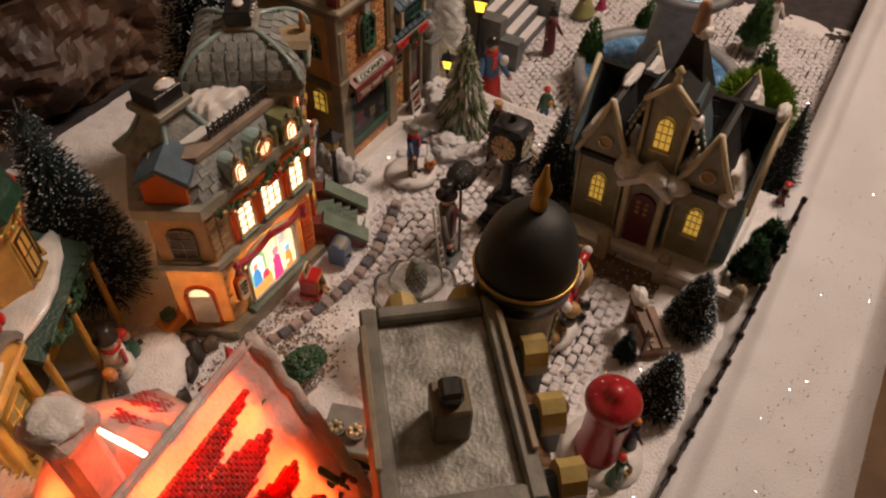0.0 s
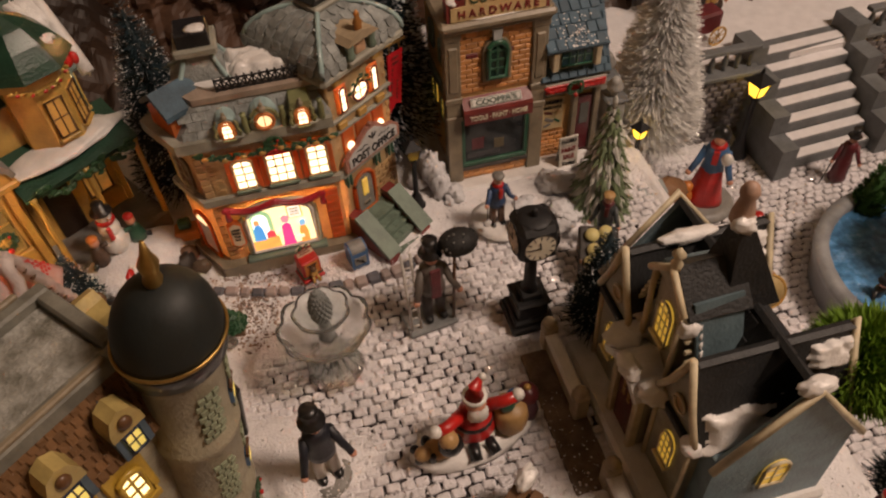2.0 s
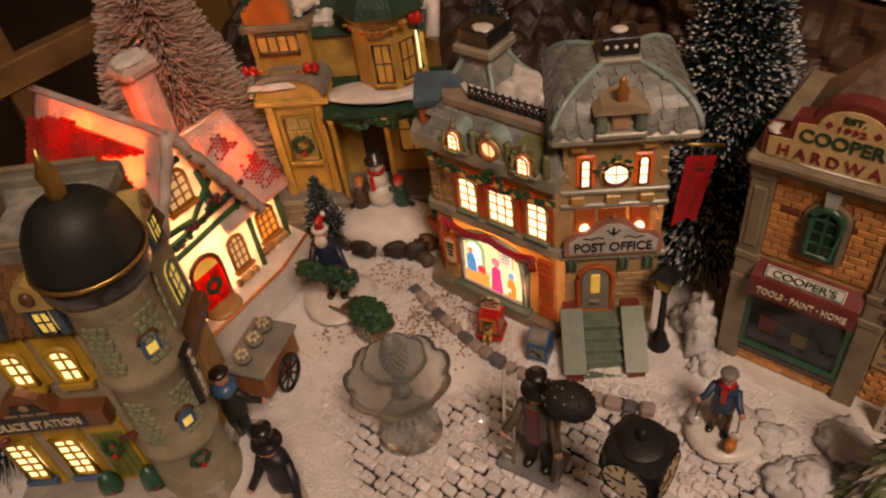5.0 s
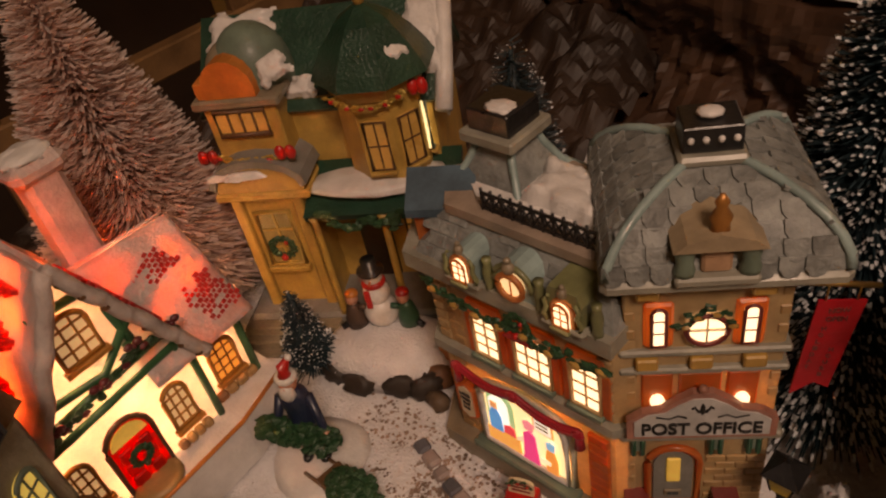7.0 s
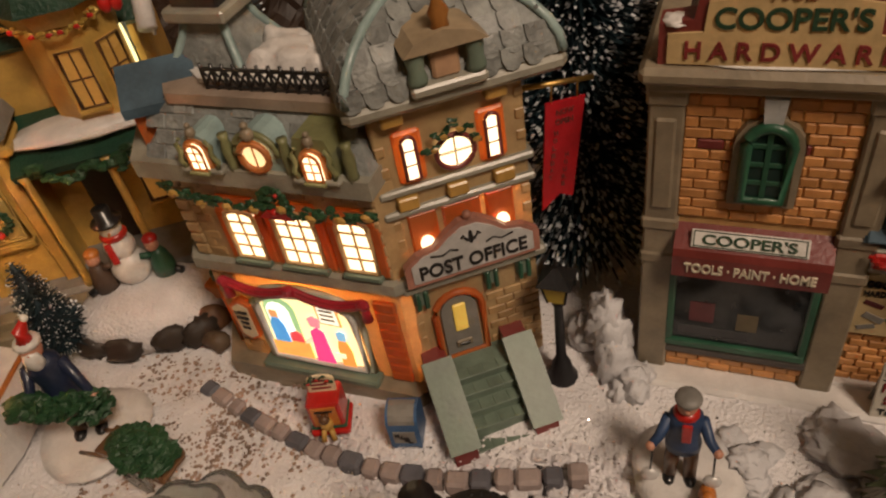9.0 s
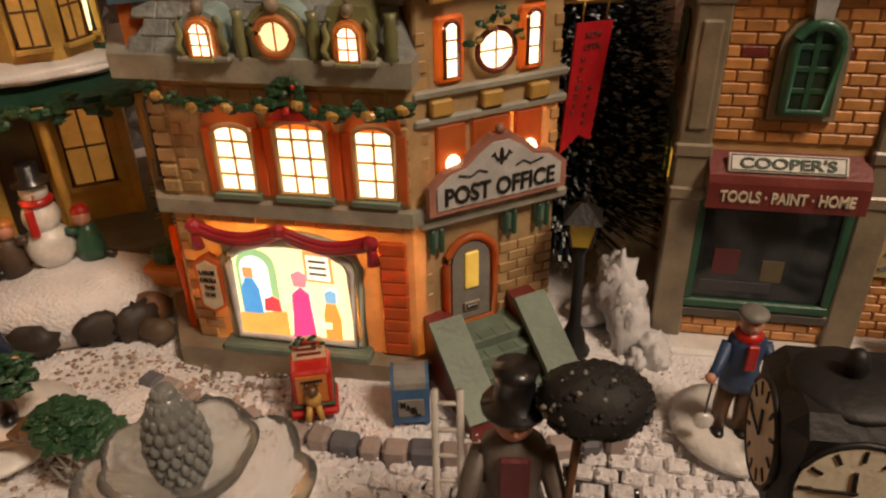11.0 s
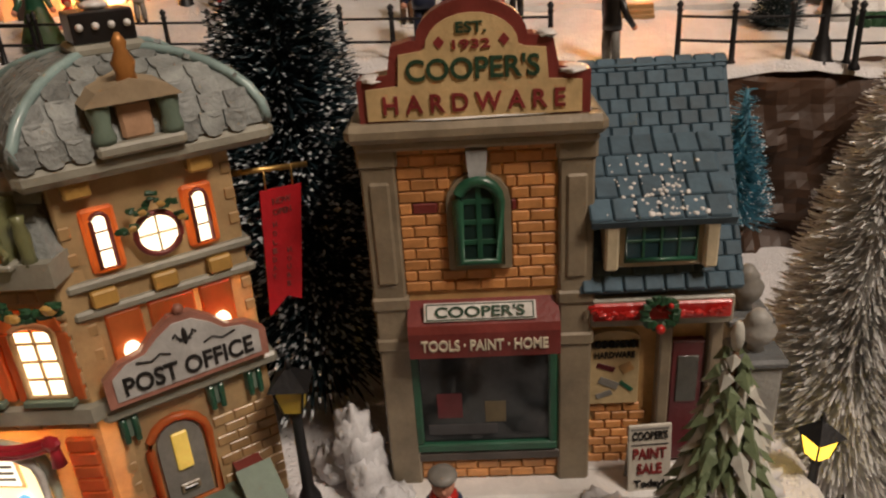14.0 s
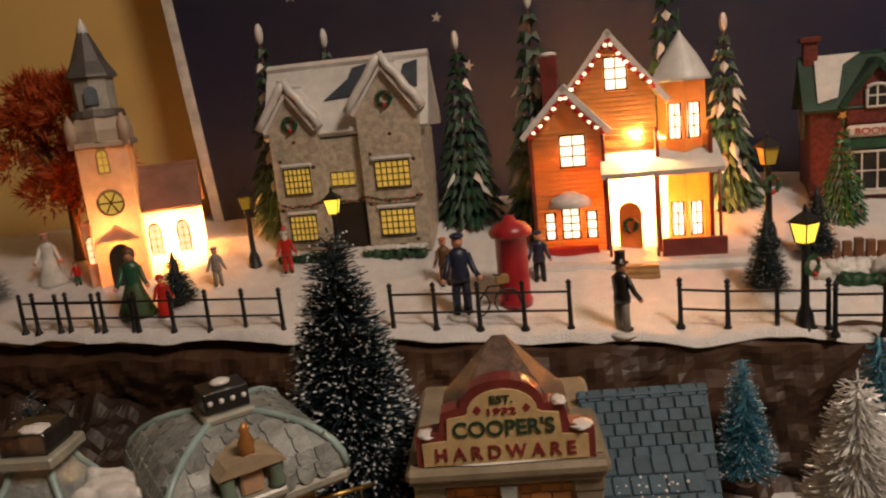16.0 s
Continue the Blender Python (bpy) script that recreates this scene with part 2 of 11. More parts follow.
class Shape:
    """Collects faces in several materials and links them as one mesh."""

    def __init__(s):
        s.v, s.f, s.mi, s.sm, s.mats = [], [], [], [], []
        s.m = Matrix()

    def put(s, verts, faces, material, smooth=False):
        if material not in s.mats:
            s.mats.append(material)
        k, b = s.mats.index(material), len(s.v)
        s.v += [tuple(s.m @ Vector(p)) for p in verts]
        s.f += [[b + i for i in f] for f in faces]
        s.mi += [k] * len(faces)
        s.sm += [smooth] * len(faces)
        return s

    def box(s, x0, x1, y0, y1, z0, z1, material, c=0.0008):
        c = min(c, (x1 - x0) * 0.4, (y1 - y0) * 0.4, (z1 - z0) * 0.4)
        vs, idx = [], {}
        for i, x in enumerate((x0, x1)):
            for j, y in enumerate((y0, y1)):
                for k, z in enumerate((z0, z1)):
                    sx, sy, sz = (1, -1)[i] * c, (1, -1)[j] * c, (1, -1)[k] * c
                    for a, p in enumerate(((x, y + sy, z + sz), (x + sx, y, z + sz), (x + sx, y + sy, z))):
                        idx[i, j, k, a] = len(vs)
                        vs.append(p)
        F = []
        q = ((0, 0), (1, 0), (1, 1), (0, 1))
        for e in (0, 1):
            for a in range(3):
                f = []
                for u, w in q:
                    key = [0, 0, 0]
                    key[a], key[(a + 1) % 3], key[(a + 2) % 3] = e, u, w
                    f.append(idx[(*key, a)])
                F.append(f if e else f[::-1])
        for a in range(3):
            b, d = (a + 1) % 3, (a + 2) % 3
            for u, w in q:
                k0, k1 = [0, 0, 0], [0, 0, 0]
                k0[b], k0[d], k1[b], k1[d] = u, w, u, w
                k0[a], k1[a] = 0, 1
                f = [idx[(*k0, b)], idx[(*k1, b)], idx[(*k1, d)], idx[(*k0, d)]]
                F.append(f if u == w else f[::-1])
        for i, j, k in ((i, j, k) for i in (0, 1) for j in (0, 1) for k in (0, 1)):
            f = [idx[i, j, k, 0], idx[i, j, k, 1], idx[i, j, k, 2]]
            F.append(f if (i + j + k) % 2 else f[::-1])
        return s.put(vs, F, material)

    def ext(s, pts, a, b, material, axis="y"):
        """A flat outline drawn out from a to b along an axis: outline in x,z for y; x,y for z; y,z for x."""
        def at(p, d):
            return {"y": (p[0], d, p[1]), "z": (p[0], p[1], d), "x": (d, p[0], p[1])}[axis]
        n = len(pts)
        vs = [at(p, a) for p in pts] + [at(p, b) for p in pts]
        F = [list(range(n)), list(range(2 * n - 1, n - 1, -1))] + [[i, i + n, (i + 1) % n + n, (i + 1) % n] for i in range(n)]
        return s.put(vs, F, material)

    def lathe(s, prof, material, x=0.0, y=0.0, seg=20, smooth=True, squash=1.0, wob=0.0):
        vs, F = [], []
        for r, z in prof:
            for i in range(seg):
                a = 2 * math.pi * i / seg
                w = 1 + wob * math.sin(3 * a + z * 400)
                vs.append((x + r * w * math.cos(a), y + r * w * squash * math.sin(a), z))
        for k in range(len(prof) - 1):
            for i in range(seg):
                j = (i + 1) % seg
                F.append([k * seg + i, k * seg + j, (k + 1) * seg + j, (k + 1) * seg + i])
        F += [list(range(seg))[::-1], [(len(prof) - 1) * seg + i for i in range(seg)]]
        return s.put(vs, F, material, smooth)

    def ball(s, c, r, material, seg=14, rings=8, rough=0.0, smooth=True):
        rx, ry, rz = (r, r, r) if isinstance(r, (int, float)) else r
        soft = material.name in ("painted_snow", "cotton_snow", "snow")
        if rough and soft:
            seg, rings, smooth = 20, 12, True
        vs, F = [(c[0], c[1], c[2] - rz)], []
        for k in range(1, rings):
            p = -math.pi / 2 + math.pi * k / rings
            for i in range(seg):
                a = 2 * math.pi * i / seg
                d = 1
                if rough and soft:
                    q = Vector((math.cos(p) * math.cos(a) * 2.1 + c[0] * 300, math.cos(p) * math.sin(a) * 2.1 + c[1] * 300, math.sin(p) * 2.1))
                    d += rough * 2.2 * noise.noise(q) + rough * 0.9 * noise.noise(q * 2.7)
                elif rough:
                    d += random.uniform(-rough, rough)
                vs.append((c[0] + rx * d * math.cos(p) * math.cos(a), c[1] + ry * d * math.cos(p) * math.sin(a), c[2] + rz * d * math.sin(p)))
        vs.append((c[0], c[1], c[2] + rz))
        top = len(vs) - 1
        for i in range(seg):
            j = (i + 1) % seg
            F.append([0, 1 + j, 1 + i])
            F.append([top, top - seg + i, top - seg + j])
            for k in range(rings - 2):
                a, b = 1 + k * seg, 1 + (k + 1) * seg
                F.append([a + i, a + j, b + j, b + i])
        return s.put(vs, F, material, smooth)

    def tube(s, pts, r, material, seg=8, r2=None, closed=False):
        pts = [Vector(p) for p in pts]
        vs, F, n = [], [], len(pts)
        for k, p in enumerate(pts):
            d = (pts[(k + 1) % n if closed else min(k + 1, n - 1)] - pts[k - 1 if closed else max(k - 1, 0)]).normalized()
            e = d.orthogonal().normalized() if abs(d.z) > 0.95 else d.cross(Vector((0, 0, 1))).normalized()
            f = d.cross(e)
            w = r if r2 is None else r + (r2 - r) * k / max(1, n - 1)
            for i in range(seg):
                a = 2 * math.pi * i / seg
                vs.append(tuple(p + (e * math.cos(a) + f * math.sin(a)) * w))
        for k in range(n if closed else n - 1):
            for i in range(seg):
                j, q = (i + 1) % seg, (k + 1) % n
                F.append([k * seg + i, k * seg + j, q * seg + j, q * seg + i])
        if not closed:
            F += [list(range(seg))[::-1], [(n - 1) * seg + i for i in range(seg)]]
        return s.put(vs, F, material, True)

    def quad(s, a, b, c, d, t, material):
        """A slab of thickness t under the four corners."""
        a, b, c, d = (Vector(p) for p in (a, b, c, d))
        nn = (b - a).cross(d - a).normalized() * t
        vs = [a, b, c, d, a - nn, b - nn, c - nn, d - nn]
        return s.put([tuple(p) for p in vs], [[0, 1, 2, 3], [7, 6, 5, 4], [0, 4, 5, 1], [1, 5, 6, 2], [2, 6, 7, 3], [3, 7, 4, 0]], material)

    def mesh(s, name):
        me = bpy.data.meshes.new(name)
        me.from_pydata(s.v, [], s.f)
        for m in s.mats:
            me.materials.append(m)
        me.polygons.foreach_set("material_index", s.mi)
        me.polygons.foreach_set("use_smooth", s.sm)
        me.update()
        bm = bmesh.new()
        bm.from_mesh(me)
        bmesh.ops.recalc_face_normals(bm, faces=bm.faces)
        bm.to_mesh(me)
        bm.free()
        return me

    def link(s, name, parent=None, label="", m=None):
        ob = new(name, s.mesh(name))
        if parent:
            ob.parent = parent
        if m:
            ob.matrix_basis = m
        return tagged(ob, label)


def thing(name, label, category, m, group=""):
    ob = new(name)
    ob.empty_display_size = 0.01
    ob.matrix_basis = m
    return tagged(ob, label, category, group)


def solo(name, shape, label, category, m=None, group="", kind=""):
    return tagged(shape.link(name, None, label, m), label, category, group, kind)


def text(words, width, height, material, parent, m, name="lettering", deep=0.0004):
    """Raised letters of the built-in font, fitted to a width and height; m puts the middle of the line."""
    cu = bpy.data.curves.new(name, "FONT")
    cu.body, cu.align_x, cu.align_y, cu.size, cu.extrude = words, "CENTER", "CENTER", 1.0, 0.02
    cu.offset = 0.02
    tmp = bpy.data.objects.new("tmp", cu)
    me = bpy.data.meshes.new_from_object(tmp)
    bpy.data.objects.remove(tmp)
    co = np.empty(len(me.vertices) * 3)
    me.vertices.foreach_get("co", co)
    co = co.reshape(-1, 3)
    lo, hi = co.min(0), co.max(0)
    co = (co - (lo + hi) / 2) / np.maximum(hi - lo, 1e-6) * np.array([width, height, deep * 2])
    me.vertices.foreach_set("co", co.ravel())
    me.materials.clear()
    me.materials.append(material)
    me.update()
    ob = new(name, me)
    ob.parent = parent
    ob.matrix_basis = m
    return ob




def lobe(x, y, seed):
    """Ragged inside measure on the unit square: positive inside."""
    return 1.0 - max(abs(x), abs(y)) ** 2 * 1.25 + 0.62 * noise.noise(Vector((x * 2.3 + seed * 7.1, y * 2.3, seed))) + 0.12 * noise.noise(Vector((x * 6.1, y * 6.1, seed + 3)))


def snow_patch(parent, m, w, h, seed, thick=0.003, material=None, label="ragged patch of snow", n=26, cut=0.28):
    """A thick patch of lying snow with a lobed outline on the plane of m."""
    s = Shape()
    s.m = m
    idx, vs, F = {}, [], []
    for j in range(n + 1):
        for i in range(n + 1):
            x, y = -1 + 2 * i / n, -1 + 2 * j / n
            f = lobe(x, y, seed) - cut
            z = thick * min(1.0, max(0.0, f) * 2.6) ** 0.5 + 0.12 * thick * noise.noise(Vector((x * 2.6, y * 2.6, seed + 9))) * min(1, max(0, f) * 2)
            idx[i, j] = f
            vs.append((x * w / 2, y * h / 2, z - 0.0004))
    for j in range(n):
        for i in range(n):
            if max(idx[i, j], idx[i + 1, j], idx[i, j + 1], idx[i + 1, j + 1]) > 0:
                a = j * (n + 1) + i
                F.append([a, a + 1, a + n + 2, a + n + 1])
    s.put(vs, F, material or SNOWPAINT, True)
    return s.link("snow_patch", parent, label)


def plane(a, b, c):
    """Matrix of a plane with its middle at the middle of a-c, x along a to b, z outwards."""
    a, b, c = Vector(a), Vector(b), Vector(c)
    x = (b - a).normalized()
    z = x.cross(c - b).normalized()
    y = z.cross(x)
    o = (a + c) / 2
    return Matrix(((x.x, y.x, z.x, o.x), (x.y, y.y, z.y, o.y), (x.z, y.z, z.z, o.z), (0, 0, 0, 1)))


def arch(w, z0, z1, rise, n=8, x=0.0):
    """An outline with an arched head: springing at z1, crown at z1 + rise."""
    pts = [(x - w / 2, z0), (x + w / 2, z0)]
    for i in range(n + 1):
        a = math.pi * i / n
        pts.append((x + w / 2 * math.cos(a), z1 + rise * math.sin(a)))
    return pts


def ground_z(x, y):
    """Height of the display's lower ground: a plaza that falls a little to the back, steps down to a second square."""
    z = -0.010 * min(1, max(0, (y + 0.27) / 0.13))
    a = min(1, max(0, (x - 0.155) / 0.05))
    a = a * a * (3 - 2 * a)
    if x < 0.155 and y > 0.02:
        a = 0
    return z * (1 - a) - 0.105 * a


def terrace_z(y):
    return 0.135 + 0.23 * max(0.0, min(y, 0.62) - 0.31)

# ---- the setting ----


def sheet(name, fx, nx, ny, x0, x1, y0, y1, material, label, rough=0.0, category="ground", kind="structure", seed=3.0):
    vs, F = [], []
    for j in range(ny + 1):
        for i in range(nx + 1):
            x, y = x0 + (x1 - x0) * i / nx, y0 + (y1 - y0) * j / ny
            z = fx(x, y) + rough * noise.noise(Vector((x * 22, y * 22, seed))) + rough * 0.5 * noise.noise(Vector((x * 70, y * 70, seed)))
            vs.append((x, y, z))
    for j in range(ny):
        for i in range(nx):
            a = j * (nx + 1) + i
            F.append([a, a + 1, a + nx + 2, a + nx + 1])
    s = Shape()
    s.put(vs, F, material, True)
    return solo(name, s, label, category, kind=kind)


sheet("ground", lambda x, y: ground_z(x, y) - 0.0042, 150, 110, -0.75, 0.95, -0.435, 0.34, JOINT, "dark mat under the cobbled and snowy plaza", 0.0)

# display table and room
s = Shape()
s.box(-0.86, 1.05, -0.435, 0.90, -0.150, -0.118, WOOD, 0.004)
tbl = thing("display_table", "wooden table that carries the whole miniature village", "table", pose(0, 0, 0))
s.link("tabletop", tbl)
for x in (-0.80, 0.95):
    for y in (-0.36, 0.85):
        s = Shape()
        s.box(x - 0.03, x + 0.03, y - 0.03, y + 0.03, -0.80, -0.150, WOOD, 0.004)
        s.link("leg", tbl)
s = Shape()
s.box(-2.2, 2.4, -2.2, 0.92, -0.85, -0.80, FLOORM, 0)
solo("floor", s, "dark wooden floor of the room", "floor", kind="structure")
s = Shape()
s.box(-2.2, 2.4, -2.2, 0.92, 1.80, 1.85, CEIL, 0)
solo("ceiling", s, "white ceiling of the room", "ceiling", kind="structure")
DARKWALL = mat("dark_brown_wall", (0.06, 0.035, 0.022), 0.7, var=0.2, scale=5)
for nm, b in (("wall_north", (-2.2, 2.4, 0.92, 1.0)), ("wall_south", (-2.2, 2.4, -2.3, -2.2)), ("wall_west", (-2.3, -2.2, -2.2, 0.92)), ("wall_east", (2.4, 2.5, -2.2, 0.92))):
    s = Shape()
    s.box(b[0], b[1], b[2], b[3], -0.80, 1.80, DARKWALL if nm == "wall_west" else WALLY, 0)
    solo(nm, s, "dark brown wall of the room" if nm == "wall_west" else "plain ochre-yellow painted wall of the room", "wall", kind="structure")

# night-blue board with silver stars and its white edge strip
bd = thing("backdrop_board", "dark night-blue board with small silver stars behind the village", "backdrop", pose(0, 0, 0))
bd["kind"] = "structure"
s = Shape()
s.m = pose(0, 0, 0, 0, 0, 0)
s.quad((-0.425, 0.80, 0.10), (1.6, 0.72, 0.10), (1.6, 0.72, 1.15), (-0.50, 0.80, 1.15), 0.01, NIGHT)
s.link("board", bd)
s = Shape()
s.quad((-0.441, 0.798, 0.10), (-0.425, 0.798, 0.10), (-0.50, 0.798, 1.15), (-0.516, 0.798, 1.15), 0.012, WHITE)
s.link("edge_strip", bd, "white edge strip")
rng = random.Random(5)
for x, z, r in ((-0.02, 0.405, 0.009), (-0.06, 0.478, 0.008), (-0.165, 0.532, 0.010), (-0.275, 0.532, 0.010), (0.33, 0.55, 0.009), (0.52, 0.60, 0.010), (-0.33, 0.66, 0.009), (0.12, 0.64, 0.009)):
    s = Shape()
    y = 0.80 - (x + 0.43) * 0.0395 - 0.002
    a0 = rng.uniform(0, 1)
    s.ext([(x + (r if i % 2 else r * 0.42) * math.cos(a0 + math.pi * i / 5), z + (r if i % 2 else r * 0.42) * math.sin(a0 + math.pi * i / 5)) for i in range(10)], y - 0.0008, y, STAR)
    s.link("star", bd, "small silver star")


def crag(x, z):
    return 0.035 * noise.noise(Vector((x * 7, z * 9, 1))) + 0.022 * abs(noise.noise(Vector((x * 19, z * 23, 4)))) + 0.008 * noise.noise(Vector((x * 60, z * 60, 9)))


def edge_y(x):
    """Front edge of the upper terrace."""
    return 0.335 - 0.20 * max(0, x - 0.06) * 0.9 - 0.14 * min(0, x - 0.06) * 1.0 - 0.02


# upper terrace of snow over a crumpled brown paper cliff
vs, F = [], []
NX, NY = 170, 40
for j in range(NY + 1):
    for i in range(NX + 1):
        x = -1.0 + 2.1 * i / NX
        e = edge_y(x) + 0.010 * noise.noise(Vector((x * 15, 0, 2)))
        y = e + (0.86 - e) * (j / NY) ** 1.3
        z = terrace_z(y) + 0.006 * noise.noise(Vector((x * 14, y * 14, 7))) + 0.0025 * noise.noise(Vector((x * 55, y * 55, 7)))
        vs.append((x, y, z - (0.006 if j == 0 else 0)))
for j in range(NY):
    for i in range(NX):
        a = j * (NX + 1) + i
        F.append([a, a + 1, a + NX + 2, a + NX + 1])
s = Shape()
s.put(vs, F, SNOW, True)
solo("upper_terrace", s, "snow-covered upper terrace of the village", "ground", kind="structure")

vs, F = [], []
NX, NY = 260, 44
for j in range(NY + 1):
    for i in range(NX + 1):
        x = -1.0 + 2.1 * i / NX
        f = j / NY
        z = -0.12 + (0.136 + 0.12) * f
        e = edge_y(x)
        y = e - 0.05 * (1 - f) + crag(x, z) * (0.25 + 1.5 * math.sin(math.pi * min(1, f * 1.02)))
        if j >= NY - 1:
            y = e + 0.012 + 0.012 * noise.noise(Vector((x * 30, 3, 3))) + (0.014 if j == NY else 0)
        vs.append((x, y, z + 0.006 * noise.noise(Vector((x * 25, f * 6, 5)))))
for j in range(NY):
    for i in range(NX):
        a = j * (NX + 1) + i
        F.append([a, a + 1, a + NX + 2, a + NX + 1])
s = Shape()
s.put(vs, F, ROCK, False)
solo("rock_cliff", s, "crumpled brown paper made into a rock cliff", "cliff", kind="structure")

# brown paper hill behind the yellow house and the post office
vs, F = [], []
NX, NY = 110, 80
for j in range(NY + 1):
    for i in range(NX + 1):
        x, y = -0.84 + 0.46 * i / NX, -0.36 + 0.78 * j / NY
        d = max(0.0, -0.50 - x + 0.25 * max(0, y - 0.02)) / 0.45
        q = max(0.0, y - 0.10) / 0.35 * min(1, max(0, (-0.33 - x) / 0.1))
        z = -0.03 + 0.03 * min(1, d) ** 0.8 + 0.12 * min(1, q) ** 0.9
        w = min(1, 8 * max(d * 0.3, q))
        z += w * (0.030 * noise.noise(Vector((x * 8, y * 8, 2))) + 0.030 * abs(noise.noise(Vector((x * 21, y * 21, 6)))) + 0.012 * noise.noise(Vector((x * 55, y * 55, 8))))
        vs.append((x, y, z - 0.01))
for j in range(NY):
    for i in range(NX):
        a = j * (NX + 1) + i
        F.append([a, a + 1, a + NX + 2, a + NX + 1])
s = Shape()
# the cliff's paper at half its colour: the unlit background's shade is painted in
s.put(vs, F, mat("shaded_paper", (0.045, 0.024, 0.014), 0.55, var=0.4, scale=9, bump=0.5, bscale=60), False)
solo("paper_hill", s, "crumpled brown paper hill with folds and creases", "hill", kind="structure")

# wooden rails of a chair-like frame beside the table
fr = thing("wooden_frame", "brown wooden rails of a frame standing beside the display", "frame", pose(0, 0, 0))
FRAMEW = mat("frame_wood", (0.34, 0.19, 0.085), 0.45, var=0.3, scale=14, coat=0.1)
for x0, x1, y0, y1, z0, z1 in ((-1.13, -1.10, -0.90, 0.85, -0.045, 0.0), (-1.13, -1.10, -0.90, 0.85, 0.40, 0.44), (-1.125, -1.105, -0.06, -0.025, -0.80, 0.90), (-1.125, -1.105, 0.36, 0.395, -0.80, 0.90), (-1.125, -1.105, -0.48, -0.445, -0.80, 0.90)):
    s = Shape()
    s.box(x0, x1, y0, y1, z0, z1, FRAMEW, 0.003)
    s.link("rail", fr)

# white cotton snow that falls over the front edge of the table
vs, F = [], []
NX, NY = 140, 46
for j in range(NY + 1):
    for i in range(NX + 1):
        x = -0.75 + 1.8 * i / NX
        f = j / NY
        y = -0.418 - 0.165 * f
        z = ground_z(min(x, 0.14), -0.4) * (1 - f) + 0.012 * math.sin(math.pi * min(1, f * 5)) - 0.02 * f - 0.42 * max(0, f - 0.72) ** 1.3
        z += 0.012 * noise.noise(Vector((x * 6, y * 6, 3))) * min(1, f * 4) + 0.0025 * noise.noise(Vector((x * 40, y * 40, 3)))
        if x > 0.16:
            z -= 0.05 * min(1, (x - 0.16) / 0.1)
        vs.append((x, y, z))
for j in range(NY):
    for i in range(NX):
        a = j * (NX + 1) + i
        F.append([a, a + 1, a + NX + 2, a + NX + 1])
s = Shape()
s.put(vs, F, COTTON, True)
solo("cotton_snow_edge", s, "white glittering cotton snow draped over the table edge", "snow", kind="structure")

# ---- building pieces ----


def window(parent, m, w, h, frame_m, pane_m, cols=2, rows=3, rise=0.0, t=0.0012, deep=0.003, name="window", sill=None, label=""):
    """A window with frame, glazing bars and its pane; m puts the middle of its foot on the wall, x along, z up, -y out."""
    s = Shape()
    hh = h - rise
    out = arch(w, 0, hh, rise) if rise else [(-w / 2, 0), (w / 2, 0), (w / 2, hh), (-w / 2, hh)]
    ring = [(p[0], -deep / 2, p[1]) for p in out]
    s.tube(ring, t, frame_m, 6, closed=True)
    for i in range(1, cols):
        x = -w / 2 + w * i / cols
        s.box(x - t * 0.42, x + t * 0.42, -deep * 0.55, 0.0002, 0, hh + rise * 0.85, frame_m, 0.0001)
    for j in range(1, rows):
        z = h * j / rows
        s.box(-w / 2, w / 2, -deep * 0.5, 0.0002, z - t * 0.42, z + t * 0.42, frame_m, 0.0001)
    ob = s.link(name, parent, label, m)
    p = Shape()
    p.ext(out, -deep * 0.3, 0.0015, pane_m)
    p.link("pane", ob)
    if sill:
        q = Shape()
        q.box(-w / 2 - t * 1.5, w / 2 + t * 1.5, -deep * 1.6, 0, -t * 2.4, -t * 0.4, sill, 0.0004)
        q.link("sill", ob)
    return ob


def wreath(parent, at, r, leaf=LEAF, bow=RED, name="wreath", m=None):
    s = Shape()
    n = 14
    for i in range(n):
        a = 2 * math.pi * i / n
        s.ball((at[0] + r * math.cos(a), at[1], at[2] + r * math.sin(a)), (r * 0.42, r * 0.22, r * 0.34), leaf, 6, 4, 0.4, False)
    s.ball((at[0], at[1] - r * 0.3, at[2] - r), r * 0.34, bow, 7, 5)
    s.ball((at[0] + r * 0.6, at[1] - r * 0.3, at[2] + r * 0.7), r * 0.2, bow, 6, 4)
    return s.link(name, parent, "green wreath with red bow", m)


def swag(parent, pts, r, material, berries=None, name="garland", label="green garland", m=None):
    s = Shape()
    pts = [Vector(p) for p in pts]
    for a, b in zip(pts, pts[1:]):
        n = max(2, int((b - a).length / (r * 1.3)))
        for i in range(n):
            p = a.lerp(b, i / n)
            p.z -= r * 1.2 * math.sin(math.pi * i / n)
            for _ in range(3):
                e = Vector((random.uniform(-1, 1), random.uniform(-0.9, 0.3), random.uniform(-1, 1))) * r * 0.7
                w = r * random.uniform(0.45, 0.8)
                s.ball(p + e, (w * 1.3, w * 0.6, w * 0.8), material, 6, 4, 0.4, False)
            if berries and i % 3 == 1:
                s.ball(p + Vector((0, -r * 0.8, 0)), (r * 0.85, r * 0.4, r * 0.6), berries, 8, 5, 0.2, False)
    o = s.link(name, parent, label, m)
    o["kind"] = "stuff"
    return o


